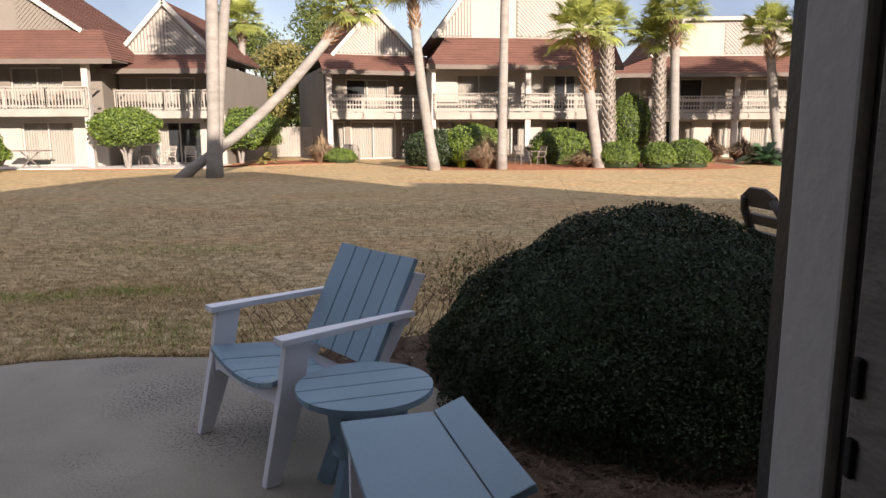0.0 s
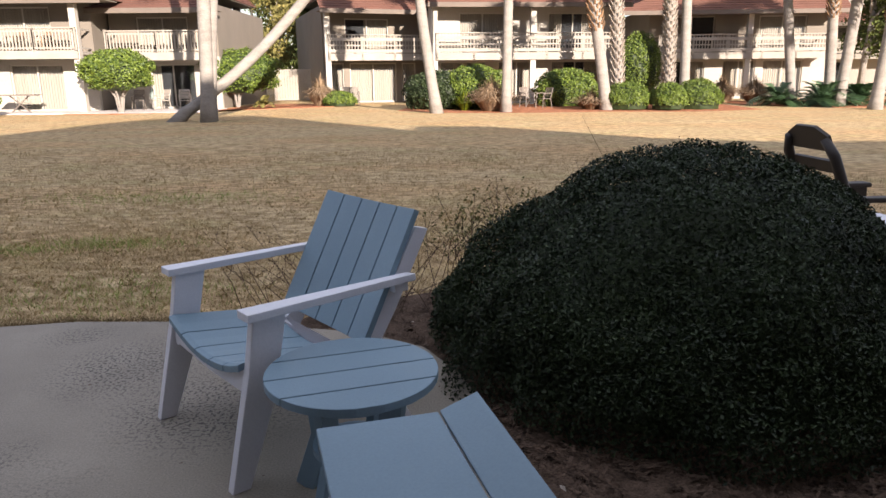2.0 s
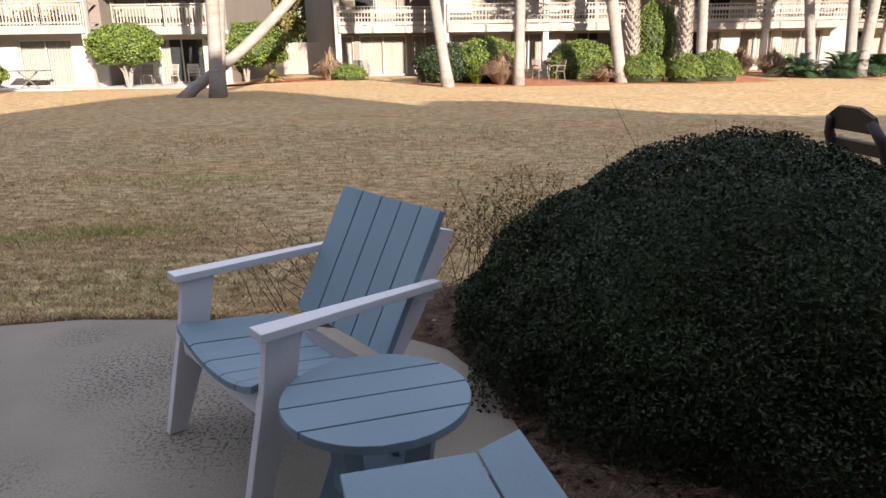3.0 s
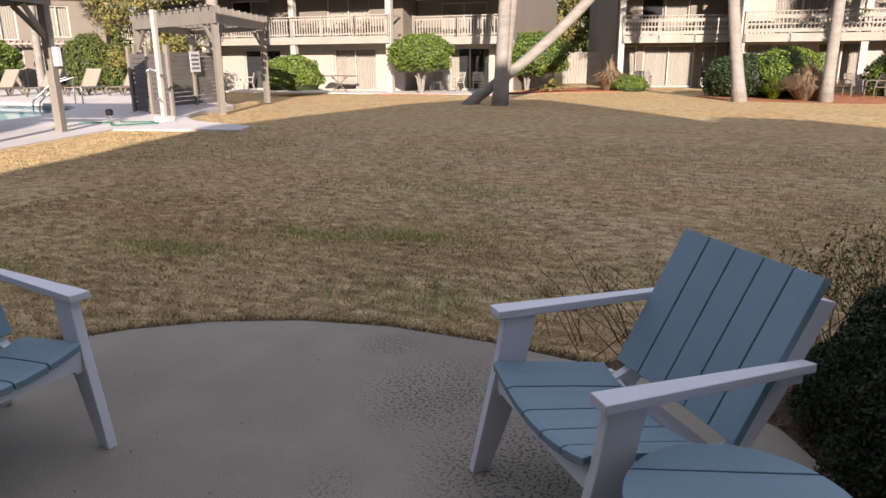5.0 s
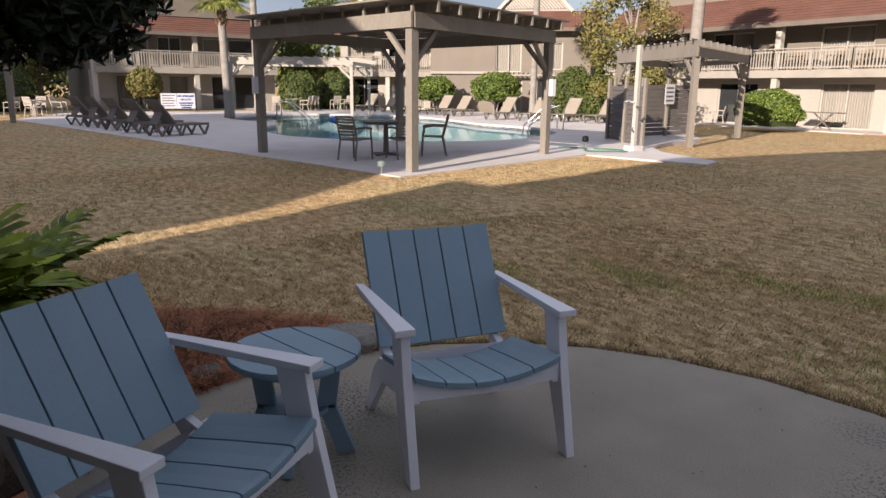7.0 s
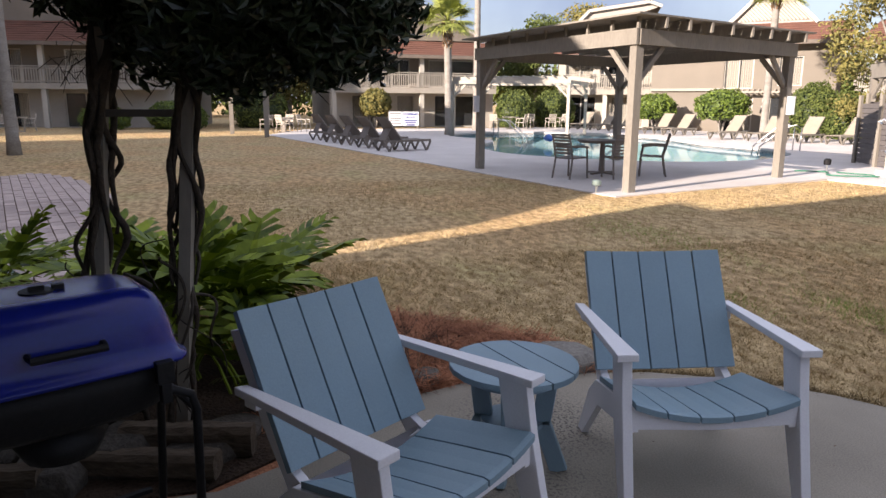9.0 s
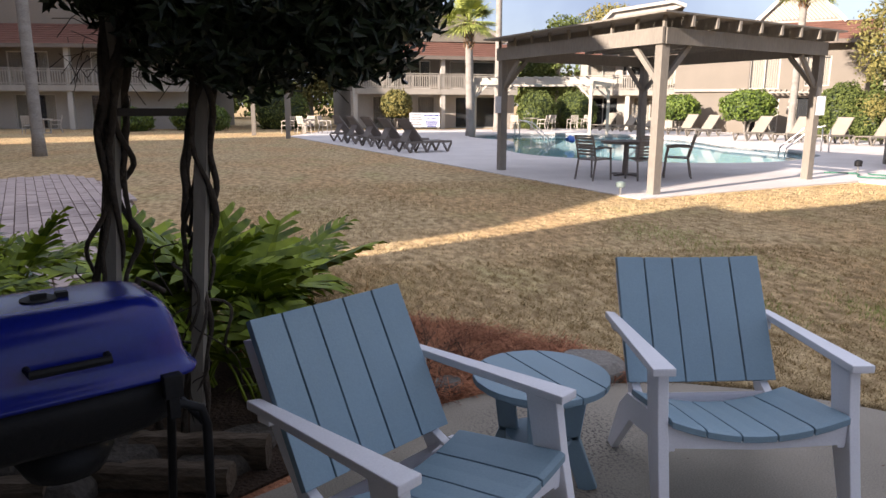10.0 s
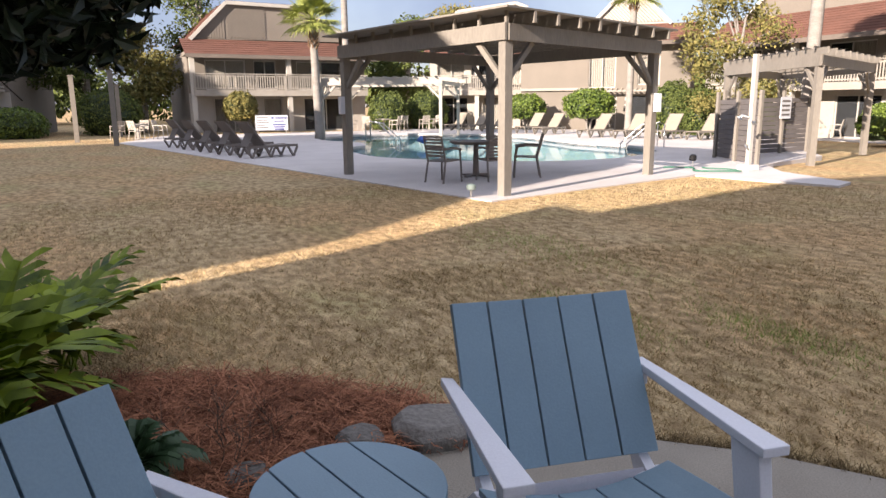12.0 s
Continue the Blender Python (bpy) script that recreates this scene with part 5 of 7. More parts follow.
M_SAGO = mat("sago_frond", (0.06, 0.12, 0.05), (0.02, 0.05, 0.022), 2.0, 9.0, 0.45, 0.0)
for k, (x, y, ln) in enumerate([(15.6, 32.6, 1.7), (17.4, 32.2, 2.0), (19.4, 32.8, 1.9), (21.5, 31.0, 1.7), (18.4, 33.6, 1.8)]):
    fan_clump("sago_palm", (x, y), 60, ln, 20 + k, "dark green sago palm in a straw bed", M_SAGO, 0.05)
fan_clump("fern", (-6.6, -1.6), 46, 0.9, 31, "feathery dark fern beside the brick path", M_SAGO, 0.03, (0.5, 1.4))
fan_clump("fern", (-7.6, -2.3), 46, 1.1, 32, "feathery dark fern beside the brick path", M_SAGO, 0.03, (0.5, 1.4))
fan_clump("fern", (-4.05, 1.35), 30, 0.35, 33, "small wispy fern at the patio edge", M_SAGO, 0.012, (0.6, 1.4))
fan_clump("agave", (-8.2, 35.6), 26, 0.8, 34, "spiky pale yucca in front of the fence", M_YLEAF, 0.05, (0.5, 1.4))


# ---- the blue grill ----
def grill(m):
    g = thing("barbecue_grill", m, "dark blue domed charcoal grill on black legs", "grill")
    L, D = 0.62, 0.42

    def loft(rings, material, name, label=""):
        geo = Geo()
        n = 32
        for (hl, hd, z, r) in rings:
            for j in range(n):
                a = 2 * math.pi * j / n
                c, s = math.cos(a), math.sin(a)
                e = 2 / r
                geo.v.append((hl * math.copysign(abs(c) ** e, c), hd * math.copysign(abs(s) ** e, s), z))
        for i in range(len(rings) - 1):
            for j in range(n):
                geo.f.append((i * n + j, i * n + (j + 1) % n, (i + 1) * n + (j + 1) % n, (i + 1) * n + j))
        geo.f.append(tuple(range((len(rings) - 1) * n, len(rings) * n)))
        geo.f.append(tuple(reversed(range(n))))
        return part(name, geo, material, g, label, smooth=True)
    h, d = L / 2, D / 2
    lid = loft([(h + 0.020, d + 0.020, 0.738, 7), (h + 0.022, d + 0.022, 0.750, 7), (h + 0.004, d + 0.004, 0.758, 7), (h * 0.985, d * 0.98, 0.80, 6), (h * 0.965, d * 0.955, 0.845, 5.5), (h * 0.93, d * 0.91, 0.885, 5),
                (h * 0.875, d * 0.84, 0.918, 5), (h * 0.80, d * 0.74, 0.938, 5), (h * 0.71, d * 0.62, 0.948, 5), (h * 0.6, d * 0.45, 0.952, 5)], M_GRILL, "lid", "dark blue enamelled lid")
    loft([(h * 0.70, d * 0.66, 0.57, 5), (h * 0.86, d * 0.86, 0.60, 5), (h * 0.97, d * 0.97, 0.67, 6), (h, d, 0.736, 6)], M_BLACK, "bowl")
    part("lid_handle", Geo().tube([(-0.09, -d * 0.93, 0.832), (-0.09, -d * 0.95 - 0.045, 0.832), (0.09, -d * 0.95 - 0.045, 0.832), (0.09, -d * 0.93, 0.832)], 0.011, 8), M_BLACK, lid)
    part("vent", Geo().disc((-0.02, 0.0), 0.045, 0.952, 0.956, 20).box(-0.04, 0.0, -0.006, 0.006, 0.956, 0.968).box(0.02, 0.05, -0.012, 0.012, 0.952, 0.966), M_BLACK, lid, "dark vent plate with a small lever")
    part("hinge", Geo().box(h - 0.10, h - 0.05, -d - 0.045, -d - 0.012, 0.69, 0.755).box(h - 0.09, h - 0.06, -d - 0.04, -d - 0.012, 0.63, 0.69), M_BLACK, g, bevel=0.004)
    for x in (-h * 0.7, h * 0.7):
        for y in (-d * 0.7, d * 0.7):
            sx = 1 if x > 0 else -1
            part("leg", Geo().tube([(x, y, 0.62), (x + sx * 0.07, y, 0.625), (x + sx * 0.12, y * 1.05, 0.60), (x + sx * 0.13, y * 1.1, 0.55), (x + sx * 0.11, y * 1.3, 0.0)], 0.014, 8), M_BLACK, g, smooth=True)
    part("side_bar", Geo().tube([(h * 0.7 + 0.13, -d * 0.77, 0.55), (h * 0.7 + 0.13, d * 0.77, 0.55)], 0.012, 8), M_BLACK, g)
    part("ash_catcher", Geo().tube([(0, 0, 0.46), (0, 0, 0.52), (0, 0, 0.57)], [0.10, 0.13, 0.05], 16), M_BLACK, g, smooth=True)
    part("lower_rack", Geo().box(-h * 0.9, h * 0.9, -d * 0.7, -d * 0.6, 0.16, 0.175).box(-h * 0.9, h * 0.9, d * 0.6, d * 0.7, 0.16, 0.175), M_BLACK, g)
    return g


grill(pose(-2.585, 0.305, 0.0, 0, 0, 115))


def rock(x, y, r, h, seed, label="rough grey-brown garden stone at the bed edge"):
    g = Geo()
    n = 9
    for z, k in ((-0.04, 1.0), (h * 0.55, 1.02), (h, 0.78)):
        for j in range(n):
            a = 2 * math.pi * j / n
            q = 1 + 0.28 * noise.noise(Vector((math.cos(a) * 1.5, math.sin(a) * 1.5, seed * 3.1)))
            g.v.append((r[0] * k * q * math.cos(a), r[1] * k * q * math.sin(a), z + 0.12 * h * noise.noise(Vector((a, z * 9, seed)))))
    for i in range(2):
        for j in range(n):
            g.f.append((i * n + j, i * n + (j + 1) % n, (i + 1) * n + (j + 1) % n, (i + 1) * n + j))
    g.f += [tuple(range(2 * n, 3 * n)), tuple(reversed(range(n)))]
    # stones near the grill take the copy darkened for shade
    ob = part("garden_stone", g, M_STONE_SHADE if y < 1.2 else M_STONE, bevel=0.012)
    ob.matrix_basis = pose(x, y, -0.005, 0, 0, seed * 40)
    return tagged(ob, label, "stone", "stones along the patio bed")


for k, (x, y, rx, ry, h) in enumerate([(-3.98, 2.58, 0.21, 0.17, 0.10), (-4.02, 2.25, 0.12, 0.10, 0.07), (-3.32, 0.62, 0.20, 0.12, 0.08), (-3.42, 0.30, 0.17, 0.14, 0.12), (-3.30, 0.05, 0.2, 0.14, 0.10), (-3.5, -0.25, 0.2, 0.15, 0.12), (-3.55, 0.75, 0.16, 0.10, 0.06), (-3.95, 1.75, 0.10, 0.08, 0.05)]):
    rock(x, y, (rx, ry), h, k + 1)


# ---- dark chair beyond the clipped shrub ----
def dark_chair(m):
    c = thing("garden_chair", m, "dark brown moulded lounge chair with a pale cushioned seat", "chair", "dark lounge chairs on the lawn")
    lean = Vector((0, -0.26, 0.62)).normalized()
    foot = Vector((0, -0.16, 0.40))
    for s in (-1, 1):
        p = foot + Vector((s * 0.245, 0, -0.05))
        part("back_post", Geo().tube([p, p + lean * 0.30 + Vector((s * 0.02, 0, 0)), p + lean * 0.56 + Vector((s * 0.01, 0, 0)), p + lean * 0.68 + Vector((-s * 0.05, 0, 0))], [0.034, 0.036, 0.036, 0.03], 8), M_DARKW, c, smooth=True)
        part("arm", Geo().prism([(s * 0.26, -0.25), (s * 0.33, -0.25), (s * 0.36, 0.32), (s * 0.25, 0.32)], 0.565, 0.60), M_DARKW, c, bevel=0.01)
        part("front_leg", Geo().prism([(0.18, 0.565), (0.30, 0.565), (0.34, 0.0), (0.25, 0.0)], s * 0.30 - 0.03, s * 0.30 + 0.03, "x"), M_DARKW, c, bevel=0.008)
        part("rear_leg", Geo().prism([(-0.12, 0.40), (-0.04, 0.34), (-0.36, 0.0), (-0.45, 0.0)], s * 0.27 - 0.03, s * 0.27 + 0.03, "x"), M_DARKW, c, bevel=0.008)
        part("side_rail", Geo().prism([(0.28, 0.36), (0.28, 0.28), (-0.10, 0.30), (-0.10, 0.38)], s * 0.27 - 0.02, s * 0.27 + 0.02, "x"), M_DARKW, c, bevel=0.006)
    for t0, t1 in ((0.06, 0.14), (0.22, 0.31), (0.38, 0.47), (0.54, 0.70)):
        top = t1 > 0.6
        a = foot + lean * t0
        b = foot + lean * t1
        pts = [(-0.22, t0), (0.22, t0), (0.22, t1 - (0.05 if top else 0)), (0.10, t1 + (0.012 if top else 0)), (-0.10, t1 + (0.012 if top else 0)), (-0.22, t1 - (0.05 if top else 0))]
        g = Geo()
        n = len(pts)
        nrm = Vector((0, lean.z, -lean.y))
        vs = [foot + lean * q + Vector((x, 0, 0)) + nrm * o for o in (-0.014, 0.014) for x, q in pts]
        g.add(vs, [tuple(range(n)), tuple(reversed(range(n, 2 * n)))] + [(i, (i + 1) % n, n + (i + 1) % n, n + i) for i in range(n)])
        part("back_slat", g, M_DARKW, c, bevel=0.004)
    part("seat", Geo().prism([(0.30, 0.40), (0.30, 0.365), (-0.14, 0.325), (-0.14, 0.36)], -0.25, 0.25, "x"), M_WHITE, c, "pale seat panel", bevel=0.01)
    part("front_rail", Geo().box(-0.29, 0.29, 0.27, 0.30, 0.27, 0.36), M_DARKW, c, bevel=0.006)
    return c


dark_chair(pose(2.91, 5.22, -0.036, 0, 0, -84) @ Matrix.Scale(0.95, 4))
dark_chair(pose(3.12, 4.2, -0.036, 0, 0, -70) @ Matrix.Scale(0.9, 4))


# ---- poolside furniture ----
def pool_chair(m, material, label, group):
    c = thing("dining_chair", m, label, "chair", group)
    for s in (-1, 1):
        part("front_leg", Geo().tube([(s * 0.25, 0.24, 0.0), (s * 0.24, 0.22, 0.42), (s * 0.25, 0.18, 0.64)], 0.02, 6), material, c)
        part("rear_leg", Geo().tube([(s * 0.23, -0.30, 0.0), (s * 0.22, -0.22, 0.42), (s * 0.22, -0.34, 0.87)], 0.02, 6), material, c)
        part("arm", Geo().tube([(s * 0.25, 0.22, 0.63), (s * 0.26, 0.0, 0.66), (s * 0.23, -0.26, 0.65)], 0.022, 6), material, c)
    part("seat", Geo().prism([(0.24, 0.44), (0.24, 0.415), (-0.23, 0.40), (-0.23, 0.425)], -0.23, 0.23, "x"), material, c)
    for k in range(6):
        z = 0.50 + 0.062 * k
        y = -0.24 - (z - 0.44) * 0.235
        part("back_slat", Geo().box(-0.21, 0.21, y - 0.012, y + 0.012, z, z + 0.042), material, c)
    part("top_rail", Geo().box(-0.23, 0.23, -0.355, -0.325, 0.86, 0.90), material, c)
    return c


def round_table(m, r, h, material, label):
    t = thing("round_table", m, label, "table")
    part("tabletop", Geo().disc((0, 0), r, h - 0.03, h, 36), material, t)
    part("rim", Geo().disc((0, 0), r * 0.92, h - 0.06, h - 0.032, 36), material, t)
    part("pedestal", Geo().tube([(0, 0, 0.03), (0, 0, h - 0.06)], [0.07, 0.05], 10), material, t)
    for k in range(4):
        a = k * math.pi / 2 + 0.4
        part("foot", Geo().beam((0, 0, 0.04), (0.34 * math.cos(a), 0.34 * math.sin(a), 0.02), 0.07, 0.04), material, t)
    return t


DZ = -0.012
round_table(pose(-14.35, 8.30, DZ), 0.55, 0.74, M_BRONZE, "round bronze-brown patio table under the pergola")
g1 = "bronze chairs round the pergola table"
c0 = pool_chair(pose(-13.70, 7.25, DZ, 0, 0, 25), M_BRONZE, "bronze-brown slatted resin armchair", g1)
copy_thing(c0, pose(-13.45, 8.20, DZ, 0, 0, 86))
copy_thing(c0, pose(-13.75, 9.15, DZ, 0, 0, 150))


def lounger(m, frame_m, sling, label, group):
    """Feet towards +y, the back raised at -y."""
    t = thing("sun_lounger", m, label, "sun lounger", group)
    for s in (-1, 1):
        part("side_rail", Geo().box(s * 0.32 - 0.025, s * 0.32 + 0.025, -0.75, 1.0, 0.29, 0.36), frame_m, t)
        for y in (-0.62, 0.02, 0.82):
            part("leg", Geo().beam((s * 0.32, y - 0.16, 0.30), (s * 0.33, y + 0.02, 0.0), 0.05, 0.06, up=(0, 1, 0)).beam((s * 0.32, y + 0.18, 0.30), (s * 0.33, y + 0.02, 0.0), 0.045, 0.055, up=(0, 1, 0)), frame_m, t)
    part("seat_sling", Geo().box(-0.293, 0.293, -0.12, 0.98, 0.335, 0.352), sling, t)
    a, b = Vector((0, -0.12, 0.35)), Vector((0, -0.66, 1.02))
    part("back_sling", Geo().beam(a, b, 0.60, 0.022, up=(0, 0.7, 0.6)), sling, t)
    for s in (-1, 1):
        part("back_rail", Geo().beam(a + Vector((s * 0.315, 0, 0)), b + Vector((s * 0.315, 0, 0)), 0.03, 0.045, up=(0, 0.7, 0.6)), frame_m, t)
    part("head_rail", Geo().box(-0.33, 0.33, -0.685, -0.645, 1.00, 1.05), frame_m, t)
    part("prop", Geo().beam((0, -0.45, 0.72), (0, -0.66, 0.34), 0.4, 0.02, up=(0, 1, 0)), frame_m, t)
    return t


g2 = "bronze loungers in a row on the deck"
l0 = lounger(pose(-22.75, 5.55, DZ, 0, 0, 22), M_BRONZE, M_BRONZE, "bronze-brown sun lounger with a raised back", g2)
for k in range(1, 5):
    copy_thing(l0, pose(-22.75 - 1.78 * k, 5.55 - 0.36 * k, DZ, 0, 0, 22))
g3 = "tan loungers on the far side of the pool"
l1 = lounger(pose(-26.0, 22.3, DZ, 0, 0, 196), M_PERG, M_TAN, "tan sling sun lounger facing the pool", g3)
for x, y, a in [(-24.6, 23.0, 196), (-27.6, 21.6, 192), (-31.8, 21.9, 194), (-33.6, 21.9, 198), (-37.2, 21.8, 190), (-38.8, 21.4, 196), (-40.4, 20.8, 200), (-23.2, 23.8, 190)]:
    copy_thing(l1, pose(x, y, DZ, 0, 0, a))
M_WPLAST = mat("white_plastic", (0.44, 0.40, 0.35), (0.35, 0.31, 0.27), 3.0, 60.0, 0.6, 0.05)
g4 = "white chairs at the pool tables"
w0 = pool_chair(pose(-41.0, 15.2, DZ, 0, 0, 60), M_WPLAST, "off-white slatted patio armchair", g4)
for x, y, a in [(-40.2, 16.6, 140), (-41.4, 17.6, 220), (-42.0, 14.6, 20), (-40.8, 18.8, 90), (-41.6, 19.8, 190), (-38.6, 1.8, 120), (-37.6, 2.6, 40), (-39.4, 2.9, 240), (-38.2, 3.7, 330), (-40.5, -11.0, 90), (-41.4, -10.0, 200), (-25.0, 31.0, 180)]:
    copy_thing(w0, pose(x, y, DZ if inside((x, y), DECK_PTS) else gz(x, y), 0, 0, a))
round_table(pose(-40.9, 16.2, DZ), 0.5, 0.74, M_WPLAST, "off-white round table by the far pergola")
round_table(pose(-38.5, 2.7, DZ), 0.5, 0.74, M_WPLAST, "off-white round table at the end of the deck")
round_table(pose(-40.8, -10.4, gz(-40.8, -10.4)), 0.5, 0.74, M_WPLAST, "white round table on the far patio")


def closed_umbrella(x, y, z0, h, r, material, label, bands=None):
    t = thing("patio_umbrella", pose(x, y, z0), label, "umbrella")
    part("pole", Geo().tube([(0, 0, 0), (0, 0, h)], 0.025, 8), M_TRIM, t)
    part("base", Geo().disc((0, 0), 0.25, 0, 0.06, 20), M_BLACK, t)
    n = 7 if bands else 1
    for k in range(n):
        z1, z2 = h * 0.42 + (h * 0.56) * k / n, h * 0.42 + (h * 0.56) * (k + 1) / n
        f = lambda z: r * (1.0 - 0.8 * ((z - h * 0.42) / (h * 0.56)) ** 1.3)
        part("folded_cloth", Geo().tube([(0, 0, z1 + 0.001), (0, 0, z2)], [f(z1), f(z2)], 10), (material if not bands or k % 2 else bands), t)
    return t


closed_umbrella(3.6, 34.9, gz(3.6, 34.9), 2.4, 0.2, M_TAN, "closed tan umbrella on the townhouse patio")
closed_umbrella(-34.0, 28.6, -0.05, 2.6, 0.22, M_TRIM, "closed striped umbrella behind the loungers", M_BRONZE)
pot = thing("planter", pose(-35.4, 27.2, -0.05), "tall black urn planter by the house wall", "planter")
part("urn", Geo().tube([(0, 0, 0), (0, 0, 0.1), (0, 0, 0.7), (0, 0, 1.5), (0, 0, 1.9)], [0.3, 0.2, 0.25, 0.55, 0.6], 14), M_BLACK, pot)


def text_on(parent, body, x, y, z, size, material, rot):
    cu = bpy.data.curves.new("lettering", "FONT")
    cu.body, cu.size, cu.align_x, cu.align_y = body, size, "CENTER", "CENTER"
    cu.extrude = 0.002
    cu.materials.append(material)
    cu.offset = 0.008
    tmp = new("lettering_curve", cu)
    bpy.context.view_layer.update()
    me = bpy.data.meshes.new_from_object(tmp.evaluated_get(bpy.context.evaluated_depsgraph_get()))
    bpy.data.objects.remove(tmp)
    ob = new("lettering", me)
    ob.parent = parent
    ob.matrix_basis = pose(x, y, z, 90, 0, rot)
    return ob


def pool_sign():
    s = thing("pool_sign", pose(-41.6, 9.8, DZ, 0, 0, 80), "white pool rules sign with blue lettering", "sign")
    part("board", Geo().box(-0.10, 0.85, -0.02, 0.0, 0.20, 1.02), M_SIGN, s)
    part("board", Geo().box(-0.92, -0.12, -0.02, 0.0, 0.20, 1.02), M_SIGN, s)
    for x in (-0.8, 0.75):
        part("post", Geo().box(x - 0.03, x + 0.03, 0.004, 0.06, 0, 1.0), M_PERG, s)
    text_on(s, "NO LIFEGUARD", 0.375, -0.024, 0.87, 0.125, M_INK, 0)
    text_on(s, "ON DUTY", 0.375, -0.024, 0.68, 0.125, M_INK, 0)
    for k in range(3):
        part("text_bar", Geo().box(0.0 + 0.06 * k, 0.75 - 0.06 * k, -0.026, -0.021, 0.46 - 0.12 * k, 0.53 - 0.12 * k), M_INK, s)
    for k in range(5):
        part("text_bar", Geo().box(-0.85, -0.2 - 0.05 * (k % 2), -0.026, -0.021, 0.88 - 0.14 * k, 0.93 - 0.14 * k), M_FENCE, s)


pool_sign()


def shower():
    s = thing("outdoor_shower", pose(-12.55, 14.2, -0.012), "white outdoor shower post with chrome taps", "shower")
    part("post", Geo().box(-0.05, 0.05, -0.05, 0.05, 0, 2.5), M_TRIM, s, bevel=0.006)
    part("valve", Geo().tube([(0.07, -0.05, 1.05), (0.2, -0.08, 1.05)], 0.03, 8), M_STEEL, s)
    part("tap", Geo().tube([(0.0, -0.07, 0.55), (0.02, -0.16, 0.55), (0.1, -0.2, 0.5)], 0.02, 8), M_STEEL, s)
    part("head", Geo().tube([(0, -0.07, 1.15), (-0.12, -0.16, 1.2), (-0.16, -0.2, 1.12)], [0.02, 0.03, 0.06], 8), M_STEEL, s)
    part("footing", Geo().box(-0.16, 0.16, -0.16, 0.16, 0, 0.12), M_DECK, s)


shower()


def fence_run(a, b, h, label, boards=9):
    A, B = Vector((*a, 0)), Vector((*b, 0))
    f = thing("screen_fence", Matrix.Translation((A.x, A.y, -0.1)), label, "fence")
    d = B - A
    u = d.normalized()
    for k in range(boards):
        z = 0.12 + (h - 0.12) * k / boards
        hh = (h - 0.12) / boards - 0.012
        part("board", Geo().beam(Vector((0, 0, z + hh / 2)), d + Vector((0, 0, z + hh / 2)), 0.025, hh), M_FENCE, f)
    n = max(1, round(d.length / 1.5))
    for k in range(n + 1):
        p = d * (k / n) + u.cross(Vector((0, 0, 1))) * 0.055
        part("post", Geo().beam(p, p + Vector((0, 0, h + 0.2)), 0.08, 0.08), M_PERG, f)
    return f, u


fence_run((-15.65, 16.50), (-13.25, 15.35), 1.65, "grey boarded shower screen", 12)
fence_run((-15.70, 16.65), (-16.10, 20.6), 1.7, "grey boarded screen behind the shower", 12)
sg = thing("notice_board", pose(-15.86, 19.0, 1.0, 0, 0, 95.8), "small pale notice fixed to the screen", "sign")
part("board", Geo().box(0, 0.5, -0.09, -0.075, 0, 0.62), M_SIGN, sg)
for k in range(4):
    part("text_bar", Geo().box(0.06, 0.44, -0.094, -0.091, 0.08 + 0.13 * k, 0.14 + 0.13 * k), M_FENCE, sg)


def path_light(x, y, h, label, cap_m=None):
    t = thing("path_light", pose(x, y, gz(x, y) if not inside((x, y), DECK_PTS) else DZ), label, "garden light")
    part("stake", Geo().tube([(0, 0, -0.02), (0, 0, h * 0.7)], 0.02, 8), M_STEEL, t)
    part("cap", Geo().tube([(0, 0, h * 0.55), (0, 0, h * 0.62), (0, 0, h * 0.9), (0, 0, h)], [0.07, 0.08, 0.08, 0.04], 14), cap_m or M_LAMPCAP, t)


path_light(-11.35, 6.62, 0.22, "small grey-green garden light by the pergola post")
path_light(-13.5, 13.5, 0.32, "short black garden light by the deck", M_BLACK)
path_light(-12.6, 33.0, 1.0, "black lamp post beside the clipped tree")

hr = thing("pool_handrail", pose(-30.0, 11.3, DZ), "chrome pool handrail at the steps", "handrail")
for k in (0, 0.6):
    part("rail", Geo().tube([(k, 0, 0), (k, 0, 0.75), (k + 0.1, 0.15, 0.85), (k + 0.25, 0.5, 0.75), (k + 0.6, 1.1, 0.1), (k + 0.6, 1.15, -0.2)], 0.022, 8), M_STEEL, hr, smooth=True)
hr2 = copy_thing(hr, pose(-20.0, 18.6, DZ, 0, 0, 160))
for x, y, z0, h in [(-41.5, 12.6, DZ, 1.3), (-37.0, 0.1, gz(-37, 0.1), 2.9), (-32.6, 1.65, DZ, 2.9), (-43.0, 2.0, gz(-43, 2), 2.7)]:
    po = thing("wooden_post", pose(x, y, z0), "weathered timber post at the pool edge", "post")
    part("shaft", Geo().box(-0.1, 0.1, -0.1, 0.1, 0, h), M_PERG, po)
    part("cap", Geo().box(-0.12, 0.12, -0.12, 0.12, h, h + 0.05), M_PERG, po)

# ---- shrubs in front of the houses ----
gs = "clipped shrubs along the townhouses"
shrub("clipped_tree", (-13.45, 31.6, 1.75), (1.45, 1.4, 0.95), 9000, 0.11, 0.07, M_LEAF, "clipped round evergreen on bare stems", trunk=6, lump=0.10, group=gs)
shrub("round_shrub", (-18.6, 28.9, 0.62), (1.36, 1.3, 1.18), 9000, 0.11, 0.07, M_LEAF, "round bright green shrub on the lawn edge", group=gs)
